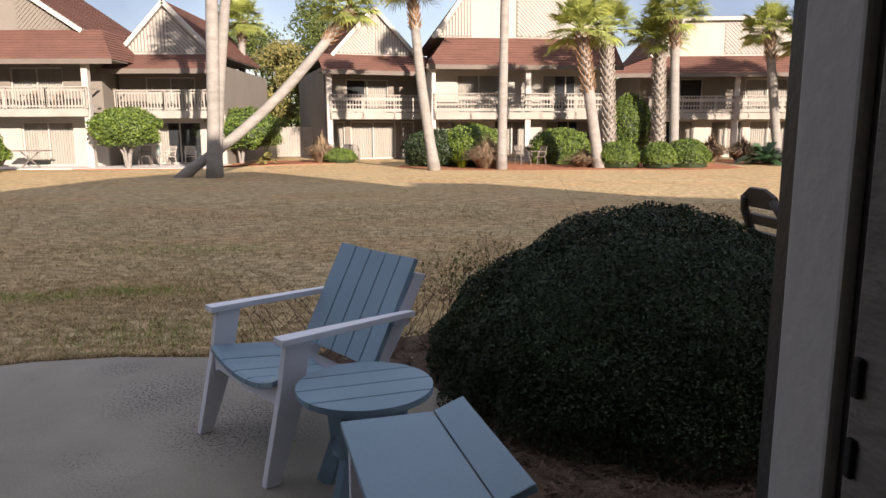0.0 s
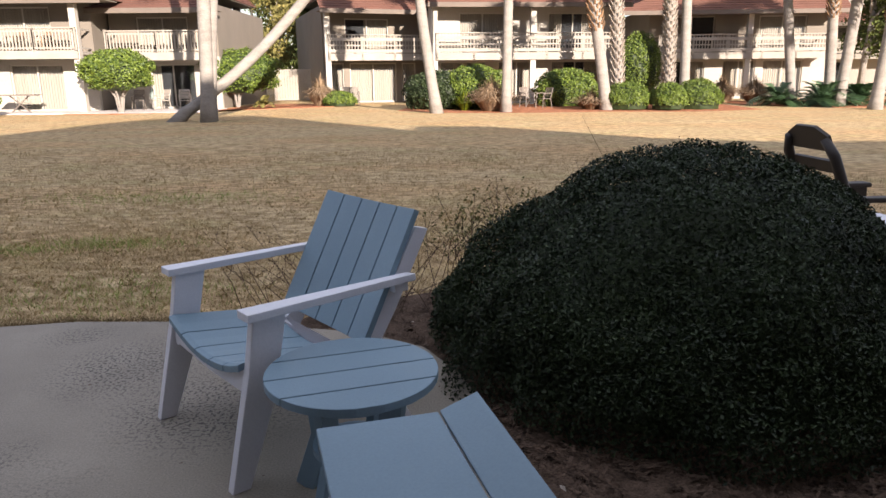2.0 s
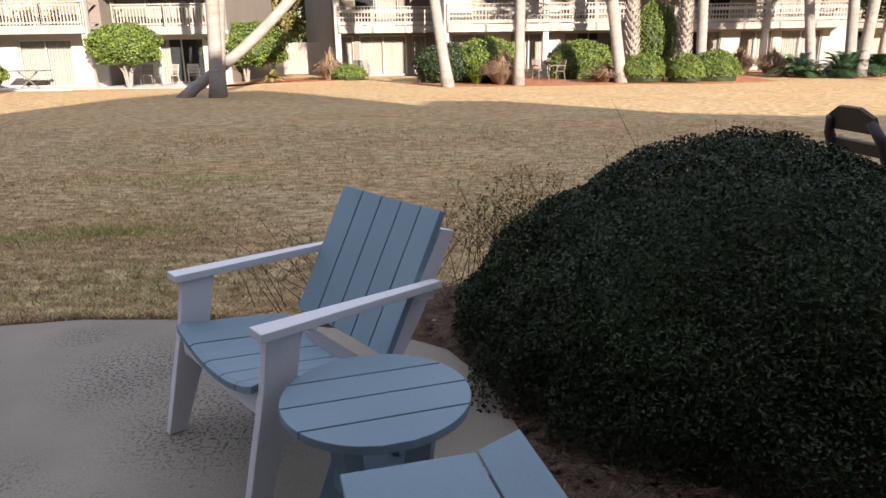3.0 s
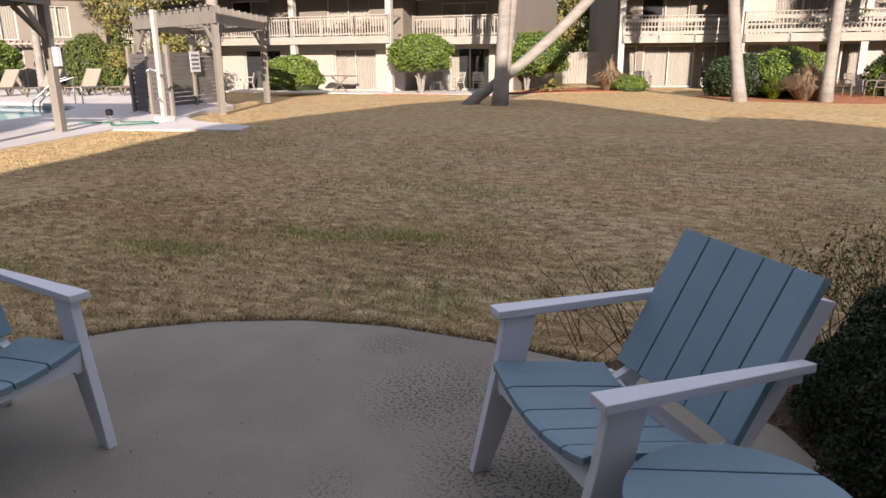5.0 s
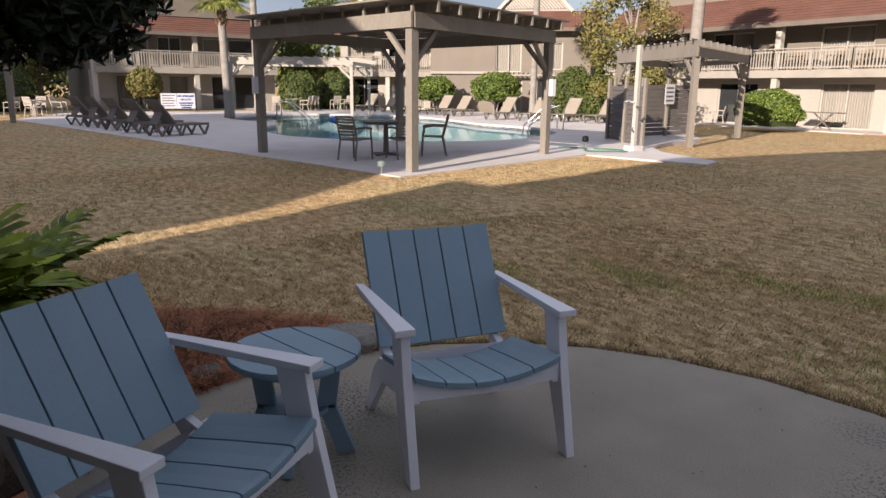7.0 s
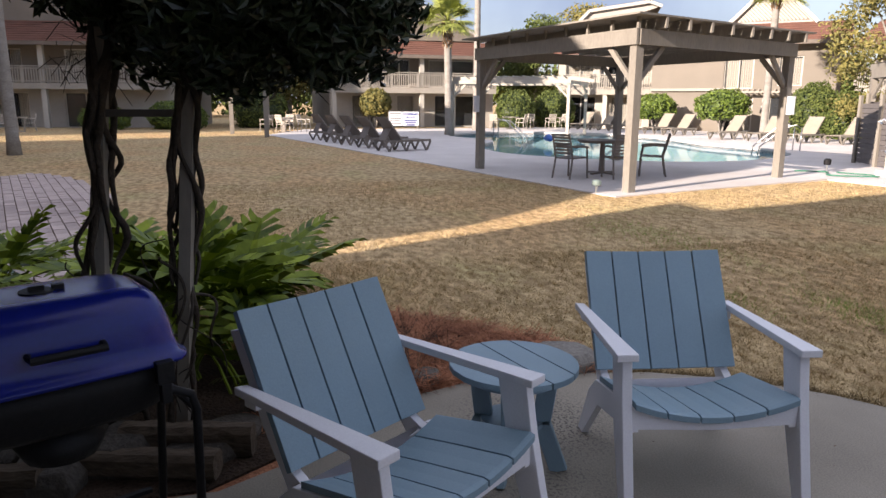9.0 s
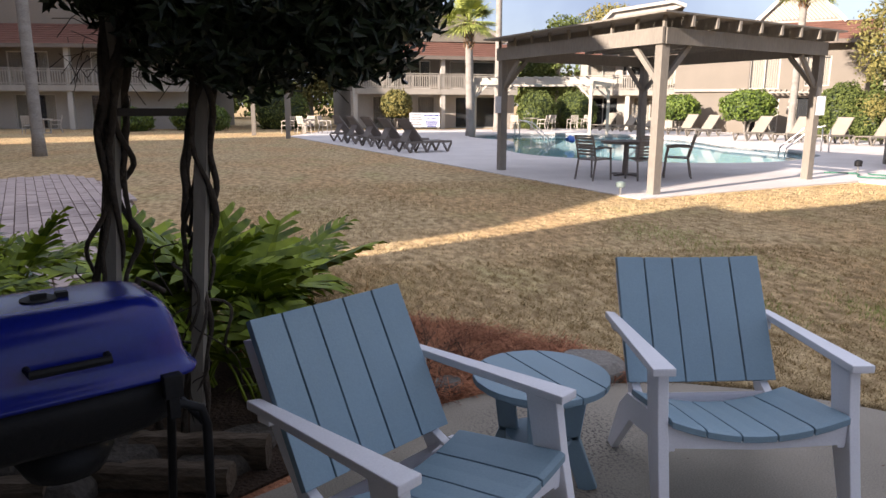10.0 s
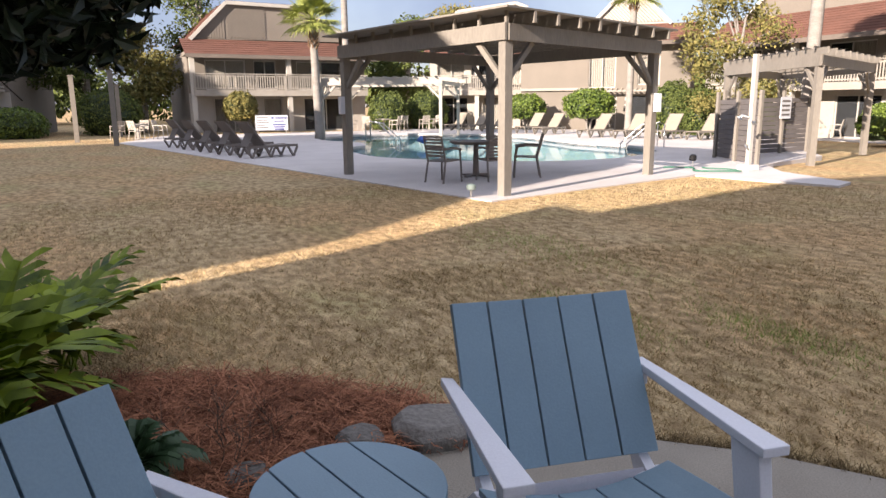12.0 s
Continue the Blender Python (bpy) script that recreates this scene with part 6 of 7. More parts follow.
shrub("spreading_shrub", (-9.6, 36.0, 1.65), (2.15, 1.4, 1.15), 9000, 0.12, 0.07, M_LEAF, "wide dark green shrub behind the leaning palm", trunk=5, lump=0.14, group=gs)
shrub("round_shrub", (0.2, 32.6, 0.7), (1.5, 1.3, 1.0), 7000, 0.11, 0.07, M_LEAFD, "rounded dark green shrub by the townhouse", group=gs)
shrub("round_shrub", (1.9, 32.4, 0.8), (1.5, 1.2, 1.15), 7000, 0.11, 0.07, M_LEAF, "rounded green shrub among the palms", group=gs)
shrub("round_shrub", (6.3, 34.2, 0.7), (1.5, 1.2, 1.05), 7000, 0.11, 0.07, M_LEAF, "bright green rounded shrub by the patio chairs", group=gs)
shrub("column_shrub", (10.0, 35.6, 1.7), (1.1, 1.0, 1.75), 8000, 0.10, 0.06, M_LEAF, "tall clipped green column between palms", group=gs)
shrub("mound_shrub", (8.2, 30.5, 0.3), (1.05, 0.9, 0.85), 7000, 0.09, 0.04, M_LEAF, "low olive-green mounded shrub", group=gs)
shrub("mound_shrub", (9.75, 29.9, 0.3), (0.75, 0.8, 0.82), 7000, 0.09, 0.04, M_LEAF, "low olive-green mounded shrub in front of the palms", group=gs)
shrub("mound_shrub", (11.2, 30.6, 0.3), (1.05, 0.9, 0.95), 6000, 0.09, 0.04, M_LEAF, "low olive-green mounded shrub at the bed end", group=gs)
def plume(name, c, r, h, n, seed, label, material=None, w=0.018):
    """A fountain of arching dry blades."""
    rng = np.random.default_rng(seed)
    t = thing(name, pose(c[0], c[1], gz(*c)), label, "garden plant", gs)
    g = Geo()
    for k in range(n):
        a, q = rng.uniform(0, 6.283), math.sqrt(rng.uniform(0, 1))
        d = Vector((math.cos(a), math.sin(a), 0))
        b = d * r * 0.25 * q
        hh = h * rng.uniform(0.6, 1.1) * (1.15 - 0.5 * q)
        m1 = b + d * r * 0.35 * q + Vector((0, 0, hh * 0.75))
        e = b + d * r * rng.uniform(0.7, 1.0) * q + Vector((rng.normal(0, 0.05), rng.normal(0, 0.05), hh * (1.0 - 0.45 * q)))
        s_ = Vector((-d.y, d.x, 0)) * w
        g.add([b - s_, b + s_, m1 + s_, m1 - s_, e], [(0, 1, 2, 3), (3, 2, 4)])
    part("blade_tuft", g, material or M_DRYGR, t)
    return t


plume("ornamental_grass", (-5.6, 36.6), 1.1, 1.5, 900, 301, "tan plume of dry ornamental grass")
plume("ornamental_grass", (14.6, 36.6), 1.3, 1.35, 900, 302, "russet mound of dry ornamental grass")
plume("ornamental_grass", (16.2, 36.4), 1.3, 1.3, 900, 303, "russet mound of dry ornamental grass")
plume("twiggy_shrub", (2.5, 30.4), 1.5, 1.5, 1300, 304, "bare brown twiggy shrub", None, 0.010)
plume("low_shrub", (6.8, 31.0), 1.3, 0.9, 800, 305, "low brown dormant shrub", None, 0.012)
plume("low_shrub", (1.4, 31.0), 0.6, 1.0, 300, 306, "bright green strappy plant among the shrubs", M_PHIL, 0.02)
shrub("low_shrub", (-4.6, 36.2, 0.2), (0.9, 0.7, 0.55), 3000, 0.09, 0.05, M_LEAF, "small green shrub by the sliding door", group=gs)
gp = "clipped shrubs round the pool"
for k, (x, y, r, h, nm) in enumerate([(-38.6, 24.6, 1.5, 2.1, 3), (-33.6, 25.6, 1.7, 2.3, 3), (-28.2, 26.6, 1.25, 2.6, 0), (-26.6, 27.0, 1.1, 2.5, 0), (-23.6, 27.4, 1.25, 1.8, 0), (-43.5, 17.5, 1.6, 2.4, 0), (-44.2, 20.5, 1.7, 2.6, 0), (-44.6, 8.6, 1.2, 2.4, 2), (-46.0, 1.6, 2.2, 2.6, 0), (-44.0, -3.0, 2.0, 1.6, 0), (-43.6, -6.8, 1.6, 1.3, 0)]):
    shrub("pool_shrub", (x, y, h * (0.62 if nm else 0.42)), (r * 0.86, r * 0.8, h * (0.40 if nm else 0.58)), 4500, 0.14, 0.09, M_TREELF if k in (2, 3, 4, 5, 6, 8) else M_YLEAF if k == 7 else M_LEAF, "clipped green shrub by the pool houses", trunk=nm or None, group=gp, lump=0.12)


def tree(x, y, h, r, n, material, label, seed, leaf=0.28, trunk_r=0.22, crown_low=0.35, sparse=0.25):
    """A tapered trunk, limbs, and a crown of leafy clumps."""
    rng = np.random.default_rng(seed)
    t = thing("tree", pose(x, y, gz(x, y)), label, "tree", "trees behind the houses")
    part("trunk", Geo().tube([(0, 0, -0.1), (0.1 * r * 0.3, 0, h * 0.35), (0.15 * r, 0.1, h * 0.8)], [trunk_r, trunk_r * 0.75, trunk_r * 0.3], 9), M_PALM, t, smooth=True)
    pts, nor = [], []
    k = 14
    for i in range(k):
        a = rng.uniform(0, 6.283)
        zz = h * (crown_low + (1 - crown_low) * (i + 0.5) / k)
        rr = r * math.sin(math.pi * (0.18 + 0.75 * (i + 0.5) / k)) * rng.uniform(0.35, 0.8)
        c = Vector((rr * math.cos(a), rr * math.sin(a), zz))
        part("limb", Geo().tube([(0.1, 0, zz * 0.72), c * 0.5 + Vector((0, 0, zz * 0.42)), c], [trunk_r * 0.35, trunk_r * 0.22, 0.03], 6), M_PALM, t)
        p, q = dome_points(rng, n // k, tuple(c), (r * 0.42, r * 0.42, h * 0.10), 0.3, low=-1.1, inner=sparse)
        pts.append(p)
        nor.append(q)
    part("crown", leaves(rng, np.concatenate(pts), np.concatenate(nor), leaf, leaf * 0.5), material, t)
    return t


tree(-8.4, 58.0, 11.5, 4.2, 9000, M_TREELF, "tall green pine between two townhouses", 41)
tree(-14.5, 60.0, 10.0, 4.5, 8000, M_TREELF, "green tree behind the townhouses", 42)
tree(-11.0, 52.0, 7.5, 3.4, 7000, M_YLEAF, "olive-yellow tree behind the fence", 43)
tree(-6.5, 50.0, 6.5, 2.8, 6000, M_TREELF, "dark green tree beside the townhouse", 44)
tree(-24.6, 26.6, 6.8, 2.6, 6500, M_YLEAF, "sparse yellowing tree beside the pool fence", 45, leaf=0.19, trunk_r=0.13, crown_low=0.22, sparse=0.4)
tree(-50.0, 21.5, 7.5, 3.4, 7000, M_TREELF, "shaded green tree between the pool houses", 46)
tree(-53.0, 27.0, 9.0, 4.0, 6000, M_YLEAF, "yellow-green tree behind the pool houses", 47)
tree(-56.0, 8.0, 11.0, 4.0, 5000, M_TREELF, "tree behind the townhouse beyond the pool", 48, sparse=0.4)
tree(-36.0, 44.0, 11.5, 5.0, 8000, M_TREELF, "tall tree behind the pool houses", 49)
tree(-52.0, -2.5, 8.0, 3.8, 7000, M_TREELF, "dark tree between two townhouses", 50)
tree(-50.5, 0.5, 8.5, 3.6, 7000, M_TREELF, "dark tree behind the pool end", 52)
tree(-49.5, 3.6, 6.0, 2.6, 5000, M_YLEAF, "yellow-green tree behind the pool end", 53)
tree(26.0, 44.0, 8.0, 3.5, 7000, M_TREELF, "dark tree at the end of the row", 51)
for k, (x, y, tx, ty, h) in enumerate([(18.6, 33.9, 18.2, 33.9, 5.6), (18.0, 32.0, 18.4, 32.0, 6.2), (17.6, 28.7, 18.0, 28.8, 5.2), (20.8, 32.6, 20.6, 32.6, 7.0)]):
    palm((x, y, -0.3), (tx, ty, h), 0.24, 0.22, 44, 1.9, "palm in the straw bed at the end of the lawn", boots=2.0, seed=60 + k)
palm((-23.1, -5.6, -0.05), (-23.9, -5.9, 9.0), 0.16, 0.17, 40, 1.9, "stout grey palm trunk beyond the brick path", boots=1.0, seed=70)
palm((-39.6, 13.6, -0.1), (-39.6, 13.6, 9.0), 0.2, 0.16, 40, 1.5, "tall palm behind the pool palm", boots=0.8, seed=71)
townhouse(pose(25.5, 52.0, HZ, 0, 0, -28), 10.0, 9, [(1.0, 3.4, 0.05, 2.1, None), (5.5, 7.9, 0.05, 2.1, None)], [(1.0, 3.4, 2.6, 4.4, SIDES), (5.5, 7.9, 2.6, 4.4, SIDES)], 2.55, 4.6, 5.8, 1.1, [(0.2, 9.6, "boards")],
          [(0.5, 5.8), (3.0, 7.9), (7.0, 7.9), (9.5, 5.8)], "shaded townhouse at the end of the lawn")

# fence between the houses
ff = thing("picket_fence", pose(-9.4, 43.4, HZ), "pale board fence between two townhouses", "fence")
for k in range(26):
    part("board", Geo().box(0.16 * k, 0.16 * k + 0.145, 0, 0.025, 0.05, 1.85), M_RAIL, ff)
part("rail", Geo().box(0, 4.2, 0.028, 0.07, 0.4, 0.5).box(0, 4.2, 0.028, 0.07, 1.4, 1.5), M_RAIL, ff)

# small things by the house doors
ft = thing("folding_table", pose(-18.0, 32.0, HZ + 0.03), "small dark folding table outside a sliding door", "table")
part("tabletop", Geo().box(-0.85, 0.85, -0.35, 0.35, 0.74, 0.78), M_BRONZE, ft)
part("leg", Geo().beam((-0.4, 0, 0), (0.45, 0, 0.74), 0.05, 0.04), M_BRONZE, ft)
part("leg", Geo().beam((0.45, 0, 0), (-0.4, 0, 0.74), 0.05, 0.04), M_BRONZE, ft)
flat("house_patio", [(-25.0, 31.0), (-9.8, 31.0), (-9.8, 34.8), (-15.0, 34.8), (-15.0, 33.3), (-25.0, 33.3)], HZ - 0.3, HZ + 0.035, M_DECK, "pale concrete patio strip along the townhouse", "patio")
b0 = pool_chair(pose(-20.0, 32.6, HZ + 2.62, 0, 0, 180), M_BOOT, "brown wooden chair on the balcony", "chairs on the balconies")
for x in (-21.2, -22.6, -18.2, -17.0):
    copy_thing(b0, pose(x, 32.7, HZ + 2.62, 0, 0, 170 + x))
d0 = pool_chair(pose(-11.2, 33.2, HZ + 0.04, 0, 0, 200), M_WPLAST, "pale patio armchair outside a sliding door", "pale chairs outside the townhouses")
for x, y, a in [(-12.3, 33.3, 150), (-4.6, 37.6, 170), (-23.8, 32.6, 120)]:
    copy_thing(d0, pose(x, y, HZ + 0.04 if x < -9 else gz(x, y), 0, 0, a))
e0 = pool_chair(pose(4.4, 33.6, gz(4.4, 33.6), 0, 0, 210), M_BRONZE, "dark patio armchair among the shrubs", "dark chairs outside the townhouses")
copy_thing(e0, pose(5.0, 32.6, gz(5.0, 32.6), 0, 0, 120))
copy_thing(e0, pose(-4.0, 37.4, gz(-4.0, 37.4), 0, 0, 190))
copy_thing(e0, pose(-13.4, 33.4, HZ + 0.04, 0, 0, 190))


# ---- straw beds by the houses ----
flat("straw_bed_north", [(-1.5, 31.2), (1.0, 29.0), (4.0, 28.6), (7.0, 29.0), (10.5, 28.4), (13.5, 29.6), (14.0, 36.0), (8.0, 36.4), (-1.0, 35.5)], -0.6, -0.262, M_STRAW, "pine straw bed under the palms", "flower bed")
flat("straw_bed_east", [(14.5, 34.0), (17.0, 30.6), (21.0, 29.6), (26.0, 31.0), (26.0, 38.0), (15.0, 38.0)], -0.6, -0.262, M_STRAW, "pine straw bed under the sago palms", "flower bed")
flat("straw_bed_west", [(-15.6, 30.9), (-13.0, 30.4), (-10.0, 32.4), (-6.2, 34.6), (-4.0, 36.4), (-5.6, 38.6), (-9.3, 38.8), (-9.7, 34.6), (-9.75, 31.0), (-15.6, 30.95)], -0.6, -0.258, M_STRAW, "pine straw bed along the townhouses", "flower bed")


# ---- dry twigs behind the first chair ----
def twig_bush(c, n, h, spread, seed, label, leafy):
    rng = np.random.default_rng(seed)
    t = thing("dry_shrub", pose(c[0], c[1], gz(*c)), label, "shrub", "dormant shrubs by the patio")
    g = Geo()
    lp = []
    for k in range(n):
        a = rng.uniform(0, 6.283)
        b = Vector((rng.normal(0, spread * 0.5), rng.normal(0, 0.08), -0.03))
        top = b + Vector((math.cos(a) * spread * rng.uniform(0.2, 1.0), math.sin(a) * spread * 0.5, h * rng.uniform(0.55, 1.1)))
        mid = b.lerp(top, 0.55) + Vector((rng.normal(0, 0.04), rng.normal(0, 0.04), 0.03))
        g.tube([b, mid, top], [0.0030, 0.0020, 0.0011], 5, cap=False)
        for j in range(4):
            s = mid.lerp(top, rng.uniform(0, 0.9))
            e = s + Vector((rng.normal(0, 0.07), rng.normal(0, 0.07), rng.uniform(0.02, 0.14)))
            g.tube([s, e], [0.0013, 0.0008], 4, cap=False)
            lp.append(e)
            if leafy:
                lp += [s.lerp(e, 0.5), e + Vector((0.01, 0.01, 0.015))]
        lp.append(top)
    part("brushwood", g, M_TWIG, t, kind="stuff")
    pts = np.array([tuple(p) for p in lp])
    part("dead_leaves" if not leafy else "leaves", leaves(rng, pts, np.tile((0, 0, 1.0), (len(pts), 1)), 0.028 if leafy else 0.018, 0.014 if leafy else 0.008, spread=1.2), M_YLEAF if leafy else M_TWIG, t)


twig_bush((-0.45, 4.50), 38, 0.46, 0.55, 81, "bare brown dormant shrub with budded twigs", False)
twig_bush((0.42, 4.75), 60, 0.62, 0.40, 82, "dormant shrub with a few yellow-green leaves", True)
twig_bush((1.3, 4.95), 12, 0.95, 0.7, 83, "tall bare shoots behind the clipped shrub", False)
twig_bush((-4.15, 1.72), 12, 0.30, 0.16, 84, "thin bare shoots at the straw bed", False)


# ---- loose litter ----
def many_inside(x, y, poly):
    hit = np.zeros(len(x), bool)
    for i in range(len(poly)):
        (x0, y0), (x1, y1) = poly[i], poly[i - 1]
        if y0 != y1:
            hit ^= ((y0 > y) != (y1 > y)) & (x < (x1 - x0) * (y - y0) / (y1 - y0) + x0)
    return hit


def scatter(n, box, seed, keep):
    rng = np.random.default_rng(seed)
    x = rng.uniform(box[0], box[1], n)
    y = rng.uniform(box[2], box[3], n)
    ok = [i for i in range(n) if keep((x[i], y[i]))]
    return rng, x[ok], y[ok]


def strips(rng, x, y, z, length, width, tilt=0.15):
    """Flat needles or blades that lie about."""
    n = len(x)
    a = rng.uniform(0, 6.283, n)
    ln = length * rng.uniform(0.5, 1.3, n)
    d = np.stack([np.cos(a), np.sin(a), rng.uniform(-tilt, tilt, n)], 1) * ln[:, None] / 2
    s = np.stack([-np.sin(a), np.cos(a), np.zeros(n)], 1) * width / 2
    c = np.stack([x, y, z + np.abs(d[:, 2]) + rng.uniform(0.001, 0.02, n)], 1)
    v = np.stack([c - d - s, c - d + s, c + d + s, c + d - s], 1).reshape(-1, 3)
    g = Geo()
    g.v = [tuple(p) for p in v.tolist()]
    g.f = [(4 * i, 4 * i + 1, 4 * i + 2, 4 * i + 3) for i in range(n)]
    return g


STRAW_POLY = [(-3.865, 2.0), (-3.845, 2.5), (-3.80, 2.75), (-4.1, 2.78), (-4.45, 2.62), (-4.85, 2.2), (-5.15, 1.85), (-5.3, 1.4), (-5.35, 0.6), (-5.2, -0.8), (-4.5, -1.6), (-3.06, -1.6), (-3.06, 0.7), (-3.305, 1.16), (-3.705, 1.5)]
BED_POLY = [(0.50, 0.62), (0.485, 2.2), (0.425, 2.6), (0.295, 3.1), (0.205, 3.5), (0.025, 3.85), (-0.30, 4.065), (-0.75, 4.175), (-0.55, 4.5), (0.1, 4.8), (1.2, 4.95), (2.4, 4.6), (2.9, 3.5), (2.8, 0.62)]
rng, x, y = scatter(52000, (-5.6, -3.0, -1.7, 3.0), 91, lambda p: inside(p, STRAW_POLY) and (p[1] > 0.98 + 0.12 * math.sin(p[0] * 9) or p[0] < -4.7))
tagged(part("pine_needles", strips(rng, x, y, 0.004, 0.17, 0.0042, 0.32), M_STRAW), "loose red-brown pine needles on the bed", "pine straw", kind="stuff")
rng, x, y = scatter(9000, (-0.9, 2.9, 0.6, 5.0), 92, lambda p: inside(p, BED_POLY))
tagged(part("mulch_chips", strips(rng, x, y, -0.01, 0.045, 0.013, 0.5), M_MULCH), "dark shredded bark chips", "mulch", kind="stuff")
rng, x, y = scatter(4200, (-0.9, 2.9, 0.6, 5.0), 93, lambda p: inside(p, BED_POLY))
tagged(part("bed_needles", strips(rng, x, y, 0.0, 0.08, 0.0016, 0.4), M_TWIG), "scattered dry needles on the mulch", "pine straw", kind="stuff")
M_DEADLF = mat("dead_leaf", (0.42, 0.36, 0.30), (0.22, 0.17, 0.13), 5.0, 30.0, 0.8, 0.1, island=0.8)
rng, x, y = scatter(240, (-0.9, 2.9, 0.6, 5.0), 94, lambda p: inside(p, BED_POLY))
pts = np.stack([x, y, np.full(len(x), 0.012)], 1)
tagged(part("fallen_leaves", leaves(rng, pts, np.tile((0, 0, 1.0), (len(pts), 1)), 0.038, 0.02, spread=0.35), M_DEADLF), "pale fallen leaves on the mulch bed", "leaves", kind="stuff")
rng, x, y = scatter(60, (-3.6, 0.3, 1.0, 4.2), 95, lambda p: inside(p, PATIO) and math.hypot(p[0] + 1.7, p[1] - 2.2) > 0.4)
tagged(part("patio_grit", strips(rng, x, y, 0.001, 0.013, 0.006, 0.3), M_TWIG), "specks of dirt and leaf on the concrete", "litter", kind="stuff")
# weeds in the mulch edge and green tufts in the lawn
M_GREENB = mat("green_grass_blade", (0.30, 0.40, 0.09), (0.20, 0.25, 0.06), 1.0, 9.0, 0.8, 0.0, island=0.6)


def blades(rng, x, y, z, height, width, lean=0.5):
    n = len(x)
    a = rng.uniform(0, 6.283, n)
    h = height * rng.uniform(0.5, 1.35, n)
    s = np.stack([np.cos(a), np.sin(a), np.zeros(n)], 1) * width / 2
    c = np.stack([x, y, z], 1)
    tip = c + np.stack([rng.normal(0, lean, n) * h, rng.normal(0, lean, n) * h, h], 1)
    v = np.stack([c - s, c + s, tip], 1).reshape(-1, 3)
    g = Geo()
    g.v = [tuple(p) for p in v.tolist()]
    g.f = [(3 * i, 3 * i + 1, 3 * i + 2) for i in range(n)]
    return g


def on_lawn(p):
    return not (inside(p, PATIO) or inside(p, STRAW_POLY) or inside(p, BED_POLY) or inside(p, DECK_PTS) or inside(p, PATH_POLY))


PATH_POLY = [(-5.9, -0.75), (-8.5, -0.70), (-11.5, -1.05), (-13.3, -1.5), (-15.5, -2.4), (-17.0, -3.4), (-16.0, -4.4), (-13.0, -4.2), (-9.0, -2.8), (-6.0, -2.2)]


def turf(n, box, seed, h, w, name, material, label, fade):
    rng = np.random.default_rng(seed)
    x, y = rng.uniform(box[0], box[1], n), rng.uniform(box[2], box[3], n)
    bare = np.zeros(n, bool)
    for poly in (PATIO, STRAW_POLY, BED_POLY, DECK_PTS, PATH_POLY):
        bare |= many_inside(x, y, poly)
    x, y = x[~bare], y[~bare]
    clump = np.array([noise.noise(Vector((a * 8.0, b * 17.0, 0.0))) + 0.4 * noise.noise(Vector((a * 0.6, b * 0.9, 3.0))) for a, b in zip(x.tolist(), y.tolist())])
    ok = clump + rng.normal(0, 0.3, len(x)) - 0.9 * np.clip((y - fade) / 3.0, 0, 1) > -0.24
    x, y, tall = x[ok], y[ok], np.clip(0.75 + clump[ok], 0.5, 1.4)
    z = -0.034 - 0.25 * np.clip((y - 8) / 24, 0, 1) ** 2 * (3 - 2 * np.clip((y - 8) / 24, 0, 1))
    tagged(part(name, blades(rng, x, y, z, h * tall, w, 0.9), material), label, "grass", kind="stuff")


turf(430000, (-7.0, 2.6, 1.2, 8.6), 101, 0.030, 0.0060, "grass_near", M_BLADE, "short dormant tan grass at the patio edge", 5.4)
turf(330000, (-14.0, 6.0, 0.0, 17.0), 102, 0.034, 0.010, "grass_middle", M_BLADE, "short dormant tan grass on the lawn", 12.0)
rng0 = np.random.default_rng(104)


def fringe():
    """Longer, darker grass that hangs over the edge of the patio."""
    rng = np.random.default_rng(107)
    x, y = [], []
    for (ax, ay), (bx, by) in zip(PATIO, PATIO[1:] + PATIO[:1]):
        k = int(3600 * math.hypot(bx - ax, by - ay))
        t, o = rng.uniform(0, 1, k), rng.normal(0, 0.05, (k, 2))
        x += list(ax + (bx - ax) * t + o[:, 0])
        y += list(ay + (by - ay) * t + o[:, 1])
    ok = [i for i in range(len(x)) if y[i] > 1.5 and on_lawn((x[i], y[i]))]
    x, y = np.array(x)[ok], np.array(y)[ok]
    tagged(part("grass_fringe", blades(rng, x, y, np.full(len(x), -0.034), 0.040, 0.006, 0.8), M_FRINGE), "dark brown grass fringe along the patio edge", "grass", kind="stuff")


M_FRINGE = mat("old_grass_thatch", (0.30, 0.21, 0.11), (0.08, 0.058, 0.03), 1.5, 12.0, 0.9, 0.0, island=0.6, spec=0.1)
fringe()
gx, gy = [], []
for cx, cy, r, k in [(-2.6, 6.2, 0.35, 900), (-3.4, 6.0, 0.3, 600), (-4.3, 5.2, 0.4, 900), (-1.9, 5.0, 0.5, 500), (-5.2, 4.4, 0.4, 700), (-3.0, 8.4, 0.7, 900), (-2.0, 4.6, 0.5, 400), (-7.5, 5.4, 0.8, 900)]:
    gx += list(cx + rng0.normal(0, r, k))
    gy += list(cy + rng0.normal(0, r * 0.35, k))
keepg = [i for i in range(len(gx)) if on_lawn((gx[i], gy[i]))]
gx, gy = np.array(gx)[keepg], np.array(gy)[keepg]
tagged(part("grass_tufts", blades(rng0, gx, gy, np.array([gz(a, b) for a, b in zip(gx, gy)]), 0.042, 0.006), M_GREENB), "green tufts among the dormant grass", "grass", kind="stuff")


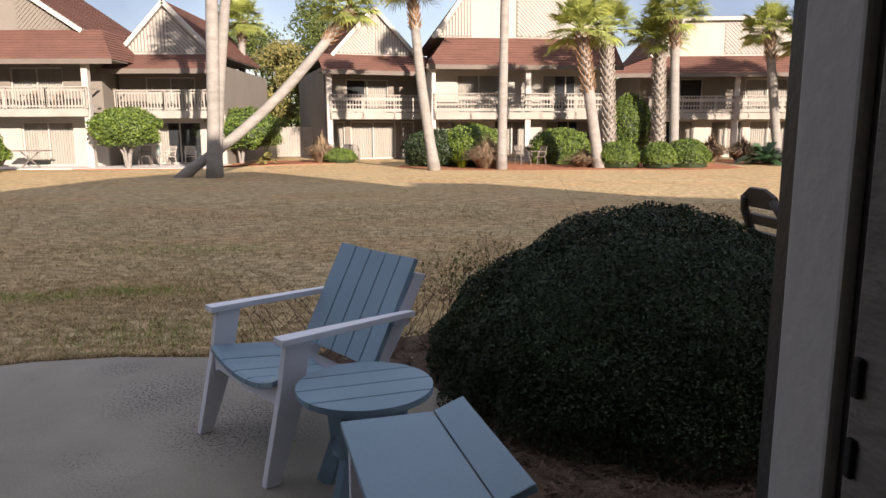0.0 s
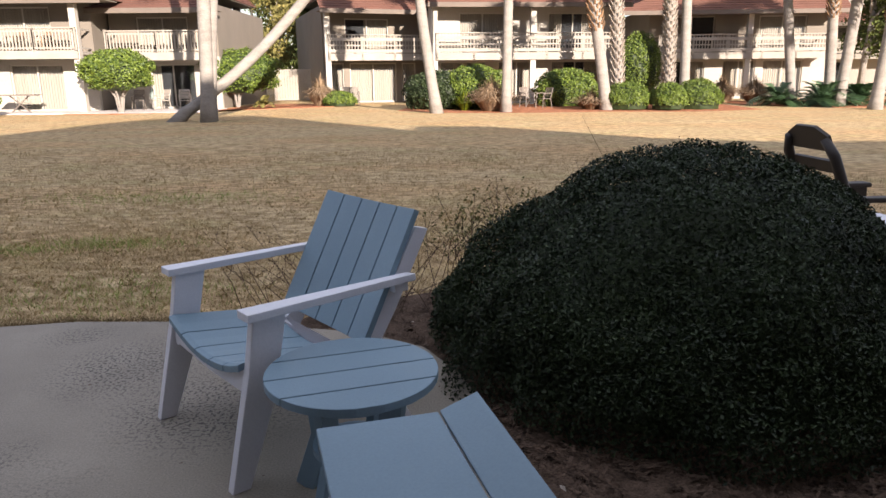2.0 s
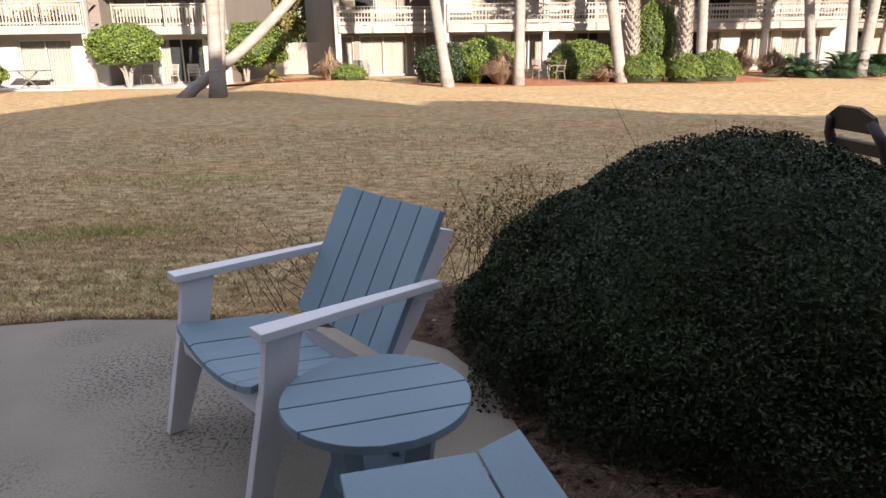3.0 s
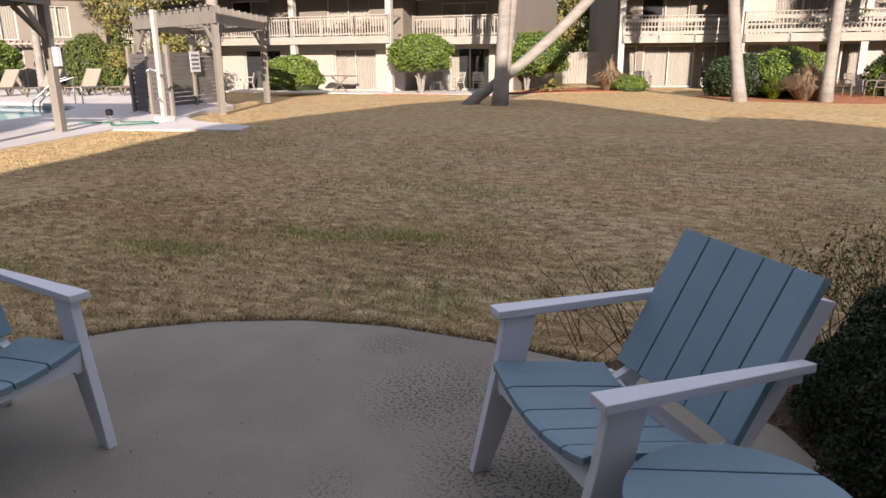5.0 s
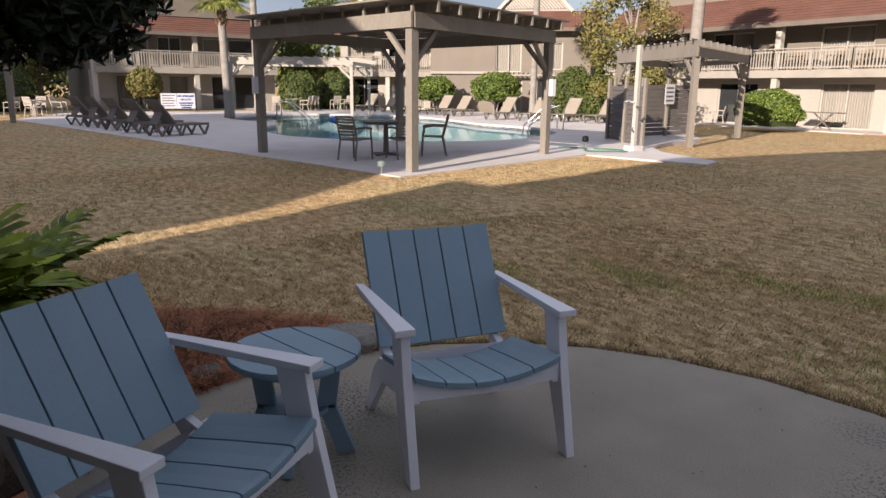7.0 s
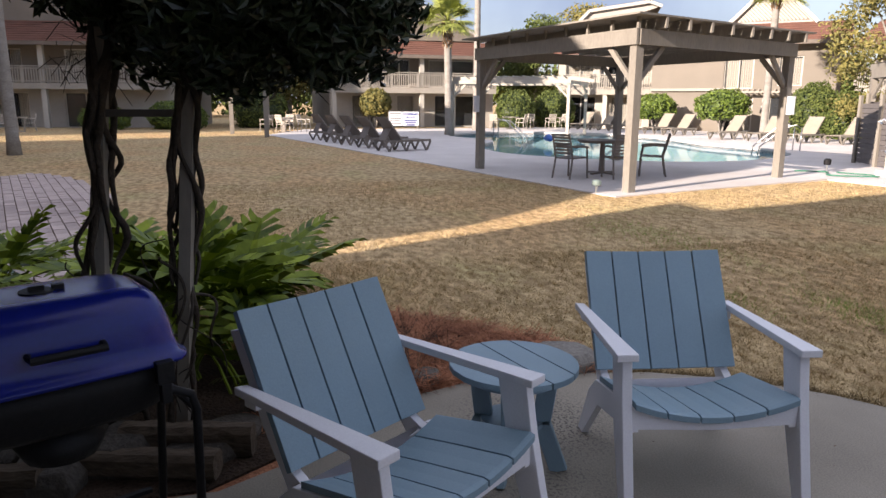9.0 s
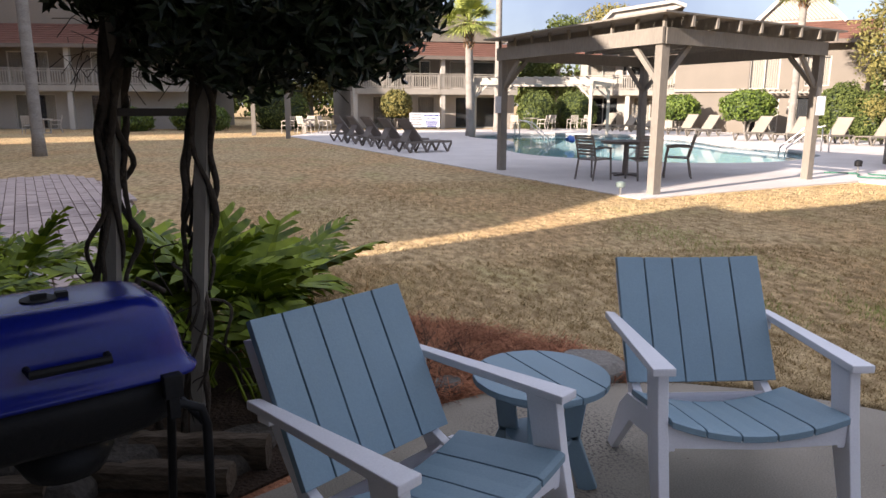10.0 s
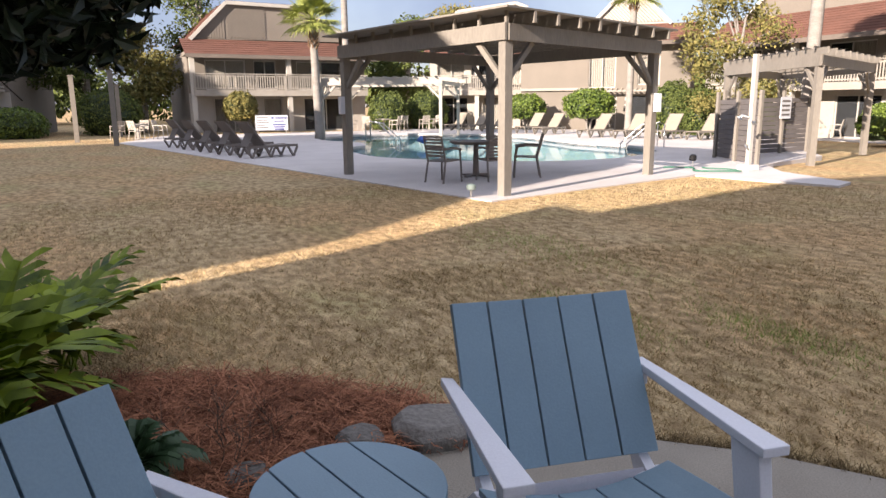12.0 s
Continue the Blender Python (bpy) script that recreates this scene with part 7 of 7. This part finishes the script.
# ---- brick path ----
def paver_path():
    base = flat("path", PATH_POLY, -0.25, -0.012, M_MULCH, "brick paver path curving past the planting", "path")
    spots = []
    L, W = 0.30, 0.15
    ang = math.radians(17)
    for r in range(-40, 60):
        for c in range(-10, 60):
            u = -c * L - (L / 2 if r % 2 else 0)
            v = r * W - 2.0
            x, y = -5.0 + u * math.cos(ang) - v * math.sin(ang), -1.0 + u * math.sin(ang) + v * math.cos(ang)
            if inside((x, y), PATH_POLY):
                spots.append((x, y))
    spots.sort(key=lambda p: -p[0])
    me = part("paver", Geo().box(-L / 2 + 0.006, L / 2 - 0.006, -W / 2 + 0.006, W / 2 - 0.006, -0.05, 0.0), M_PAVER, base, bevel=0.006)
    rg = random.Random(7)
    rest = Geo()
    for k, (x, y) in enumerate(spots):
        m = pose(x, y, 0.004 + rg.uniform(-0.004, 0.004), rg.uniform(-0.8, 0.8), rg.uniform(-0.8, 0.8), 17 + rg.uniform(-1, 1))
        if k == 0:
            me.matrix_basis = m
        elif k < 300:
            o = new("paver", me.data)
            o.parent = base
            o.matrix_basis = m
        else:
            rest.box(-L / 2 + 0.006, L / 2 - 0.006, -W / 2 + 0.006, W / 2 - 0.006, -0.05, 0.0, m)
    if rest.v:
        part("pavers", rest, M_PAVER, base, kind="stuff")


paver_path()


# ---- far woods and small extras ----
def far_woods():
    rng = np.random.default_rng(400)
    pts, nor = [], []
    for k in range(90):
        a = math.radians(60 + 150 * (k + rng.uniform(0, 1)) / 90)
        r = rng.uniform(66, 82)
        c = (-12 + r * math.cos(a), 8 + r * math.sin(a), rng.uniform(1.0, 3.2))
        q, w = dome_points(rng, 420, c, (rng.uniform(2.5, 4.5), rng.uniform(2.5, 4.5), rng.uniform(2.5, 4.8)), 0.3, low=-0.4, inner=0.25)
        pts.append(q)
        nor.append(w)
    tagged(part("far_woods", leaves(rng, np.concatenate(pts), np.concatenate(nor), 0.75, 0.45), M_TREELF), "dark evergreen woods behind the houses", "woods", kind="stuff")


far_woods()
M_HOSE = mat("green_hose_rubber", (0.03, 0.20, 0.12), (0.02, 0.13, 0.08), 4.0, 60.0, 0.5, 0.05)
hose = thing("garden_hose", pose(-12.9, 12.9, 0.002), "green garden hose lying on the deck edge", "hose")
part("hose_loop", Geo().tube([(1.6 * t - 0.9, 0.35 * math.sin(t * 7) + 0.5 * t, 0.016) for t in [i / 40 for i in range(41)]], 0.016, 6), M_HOSE, hose, smooth=True)
part("hose_end", Geo().tube([(0.7 - 1.1 * t, 0.62 + 0.18 * math.sin(t * 5) + 0.25 * t, 0.016) for t in [i / 30 for i in range(31)]], 0.014, 6), M_HOSE, hose, smooth=True)
toy = thing("pool_toy", pose(-27.0, 12.6, DZ), "small blue inflatable pool toy on the deck", "toy")
part("body", Geo().tube([(-0.35, 0, 0.12), (-0.1, 0.05, 0.16), (0.15, 0, 0.14), (0.35, -0.05, 0.1)], [0.08, 0.15, 0.14, 0.06], 10), mat("blue_vinyl", (0.05, 0.16, 0.5), (0.04, 0.12, 0.4), 4.0, 40.0, 0.4, 0.0), toy, smooth=True)
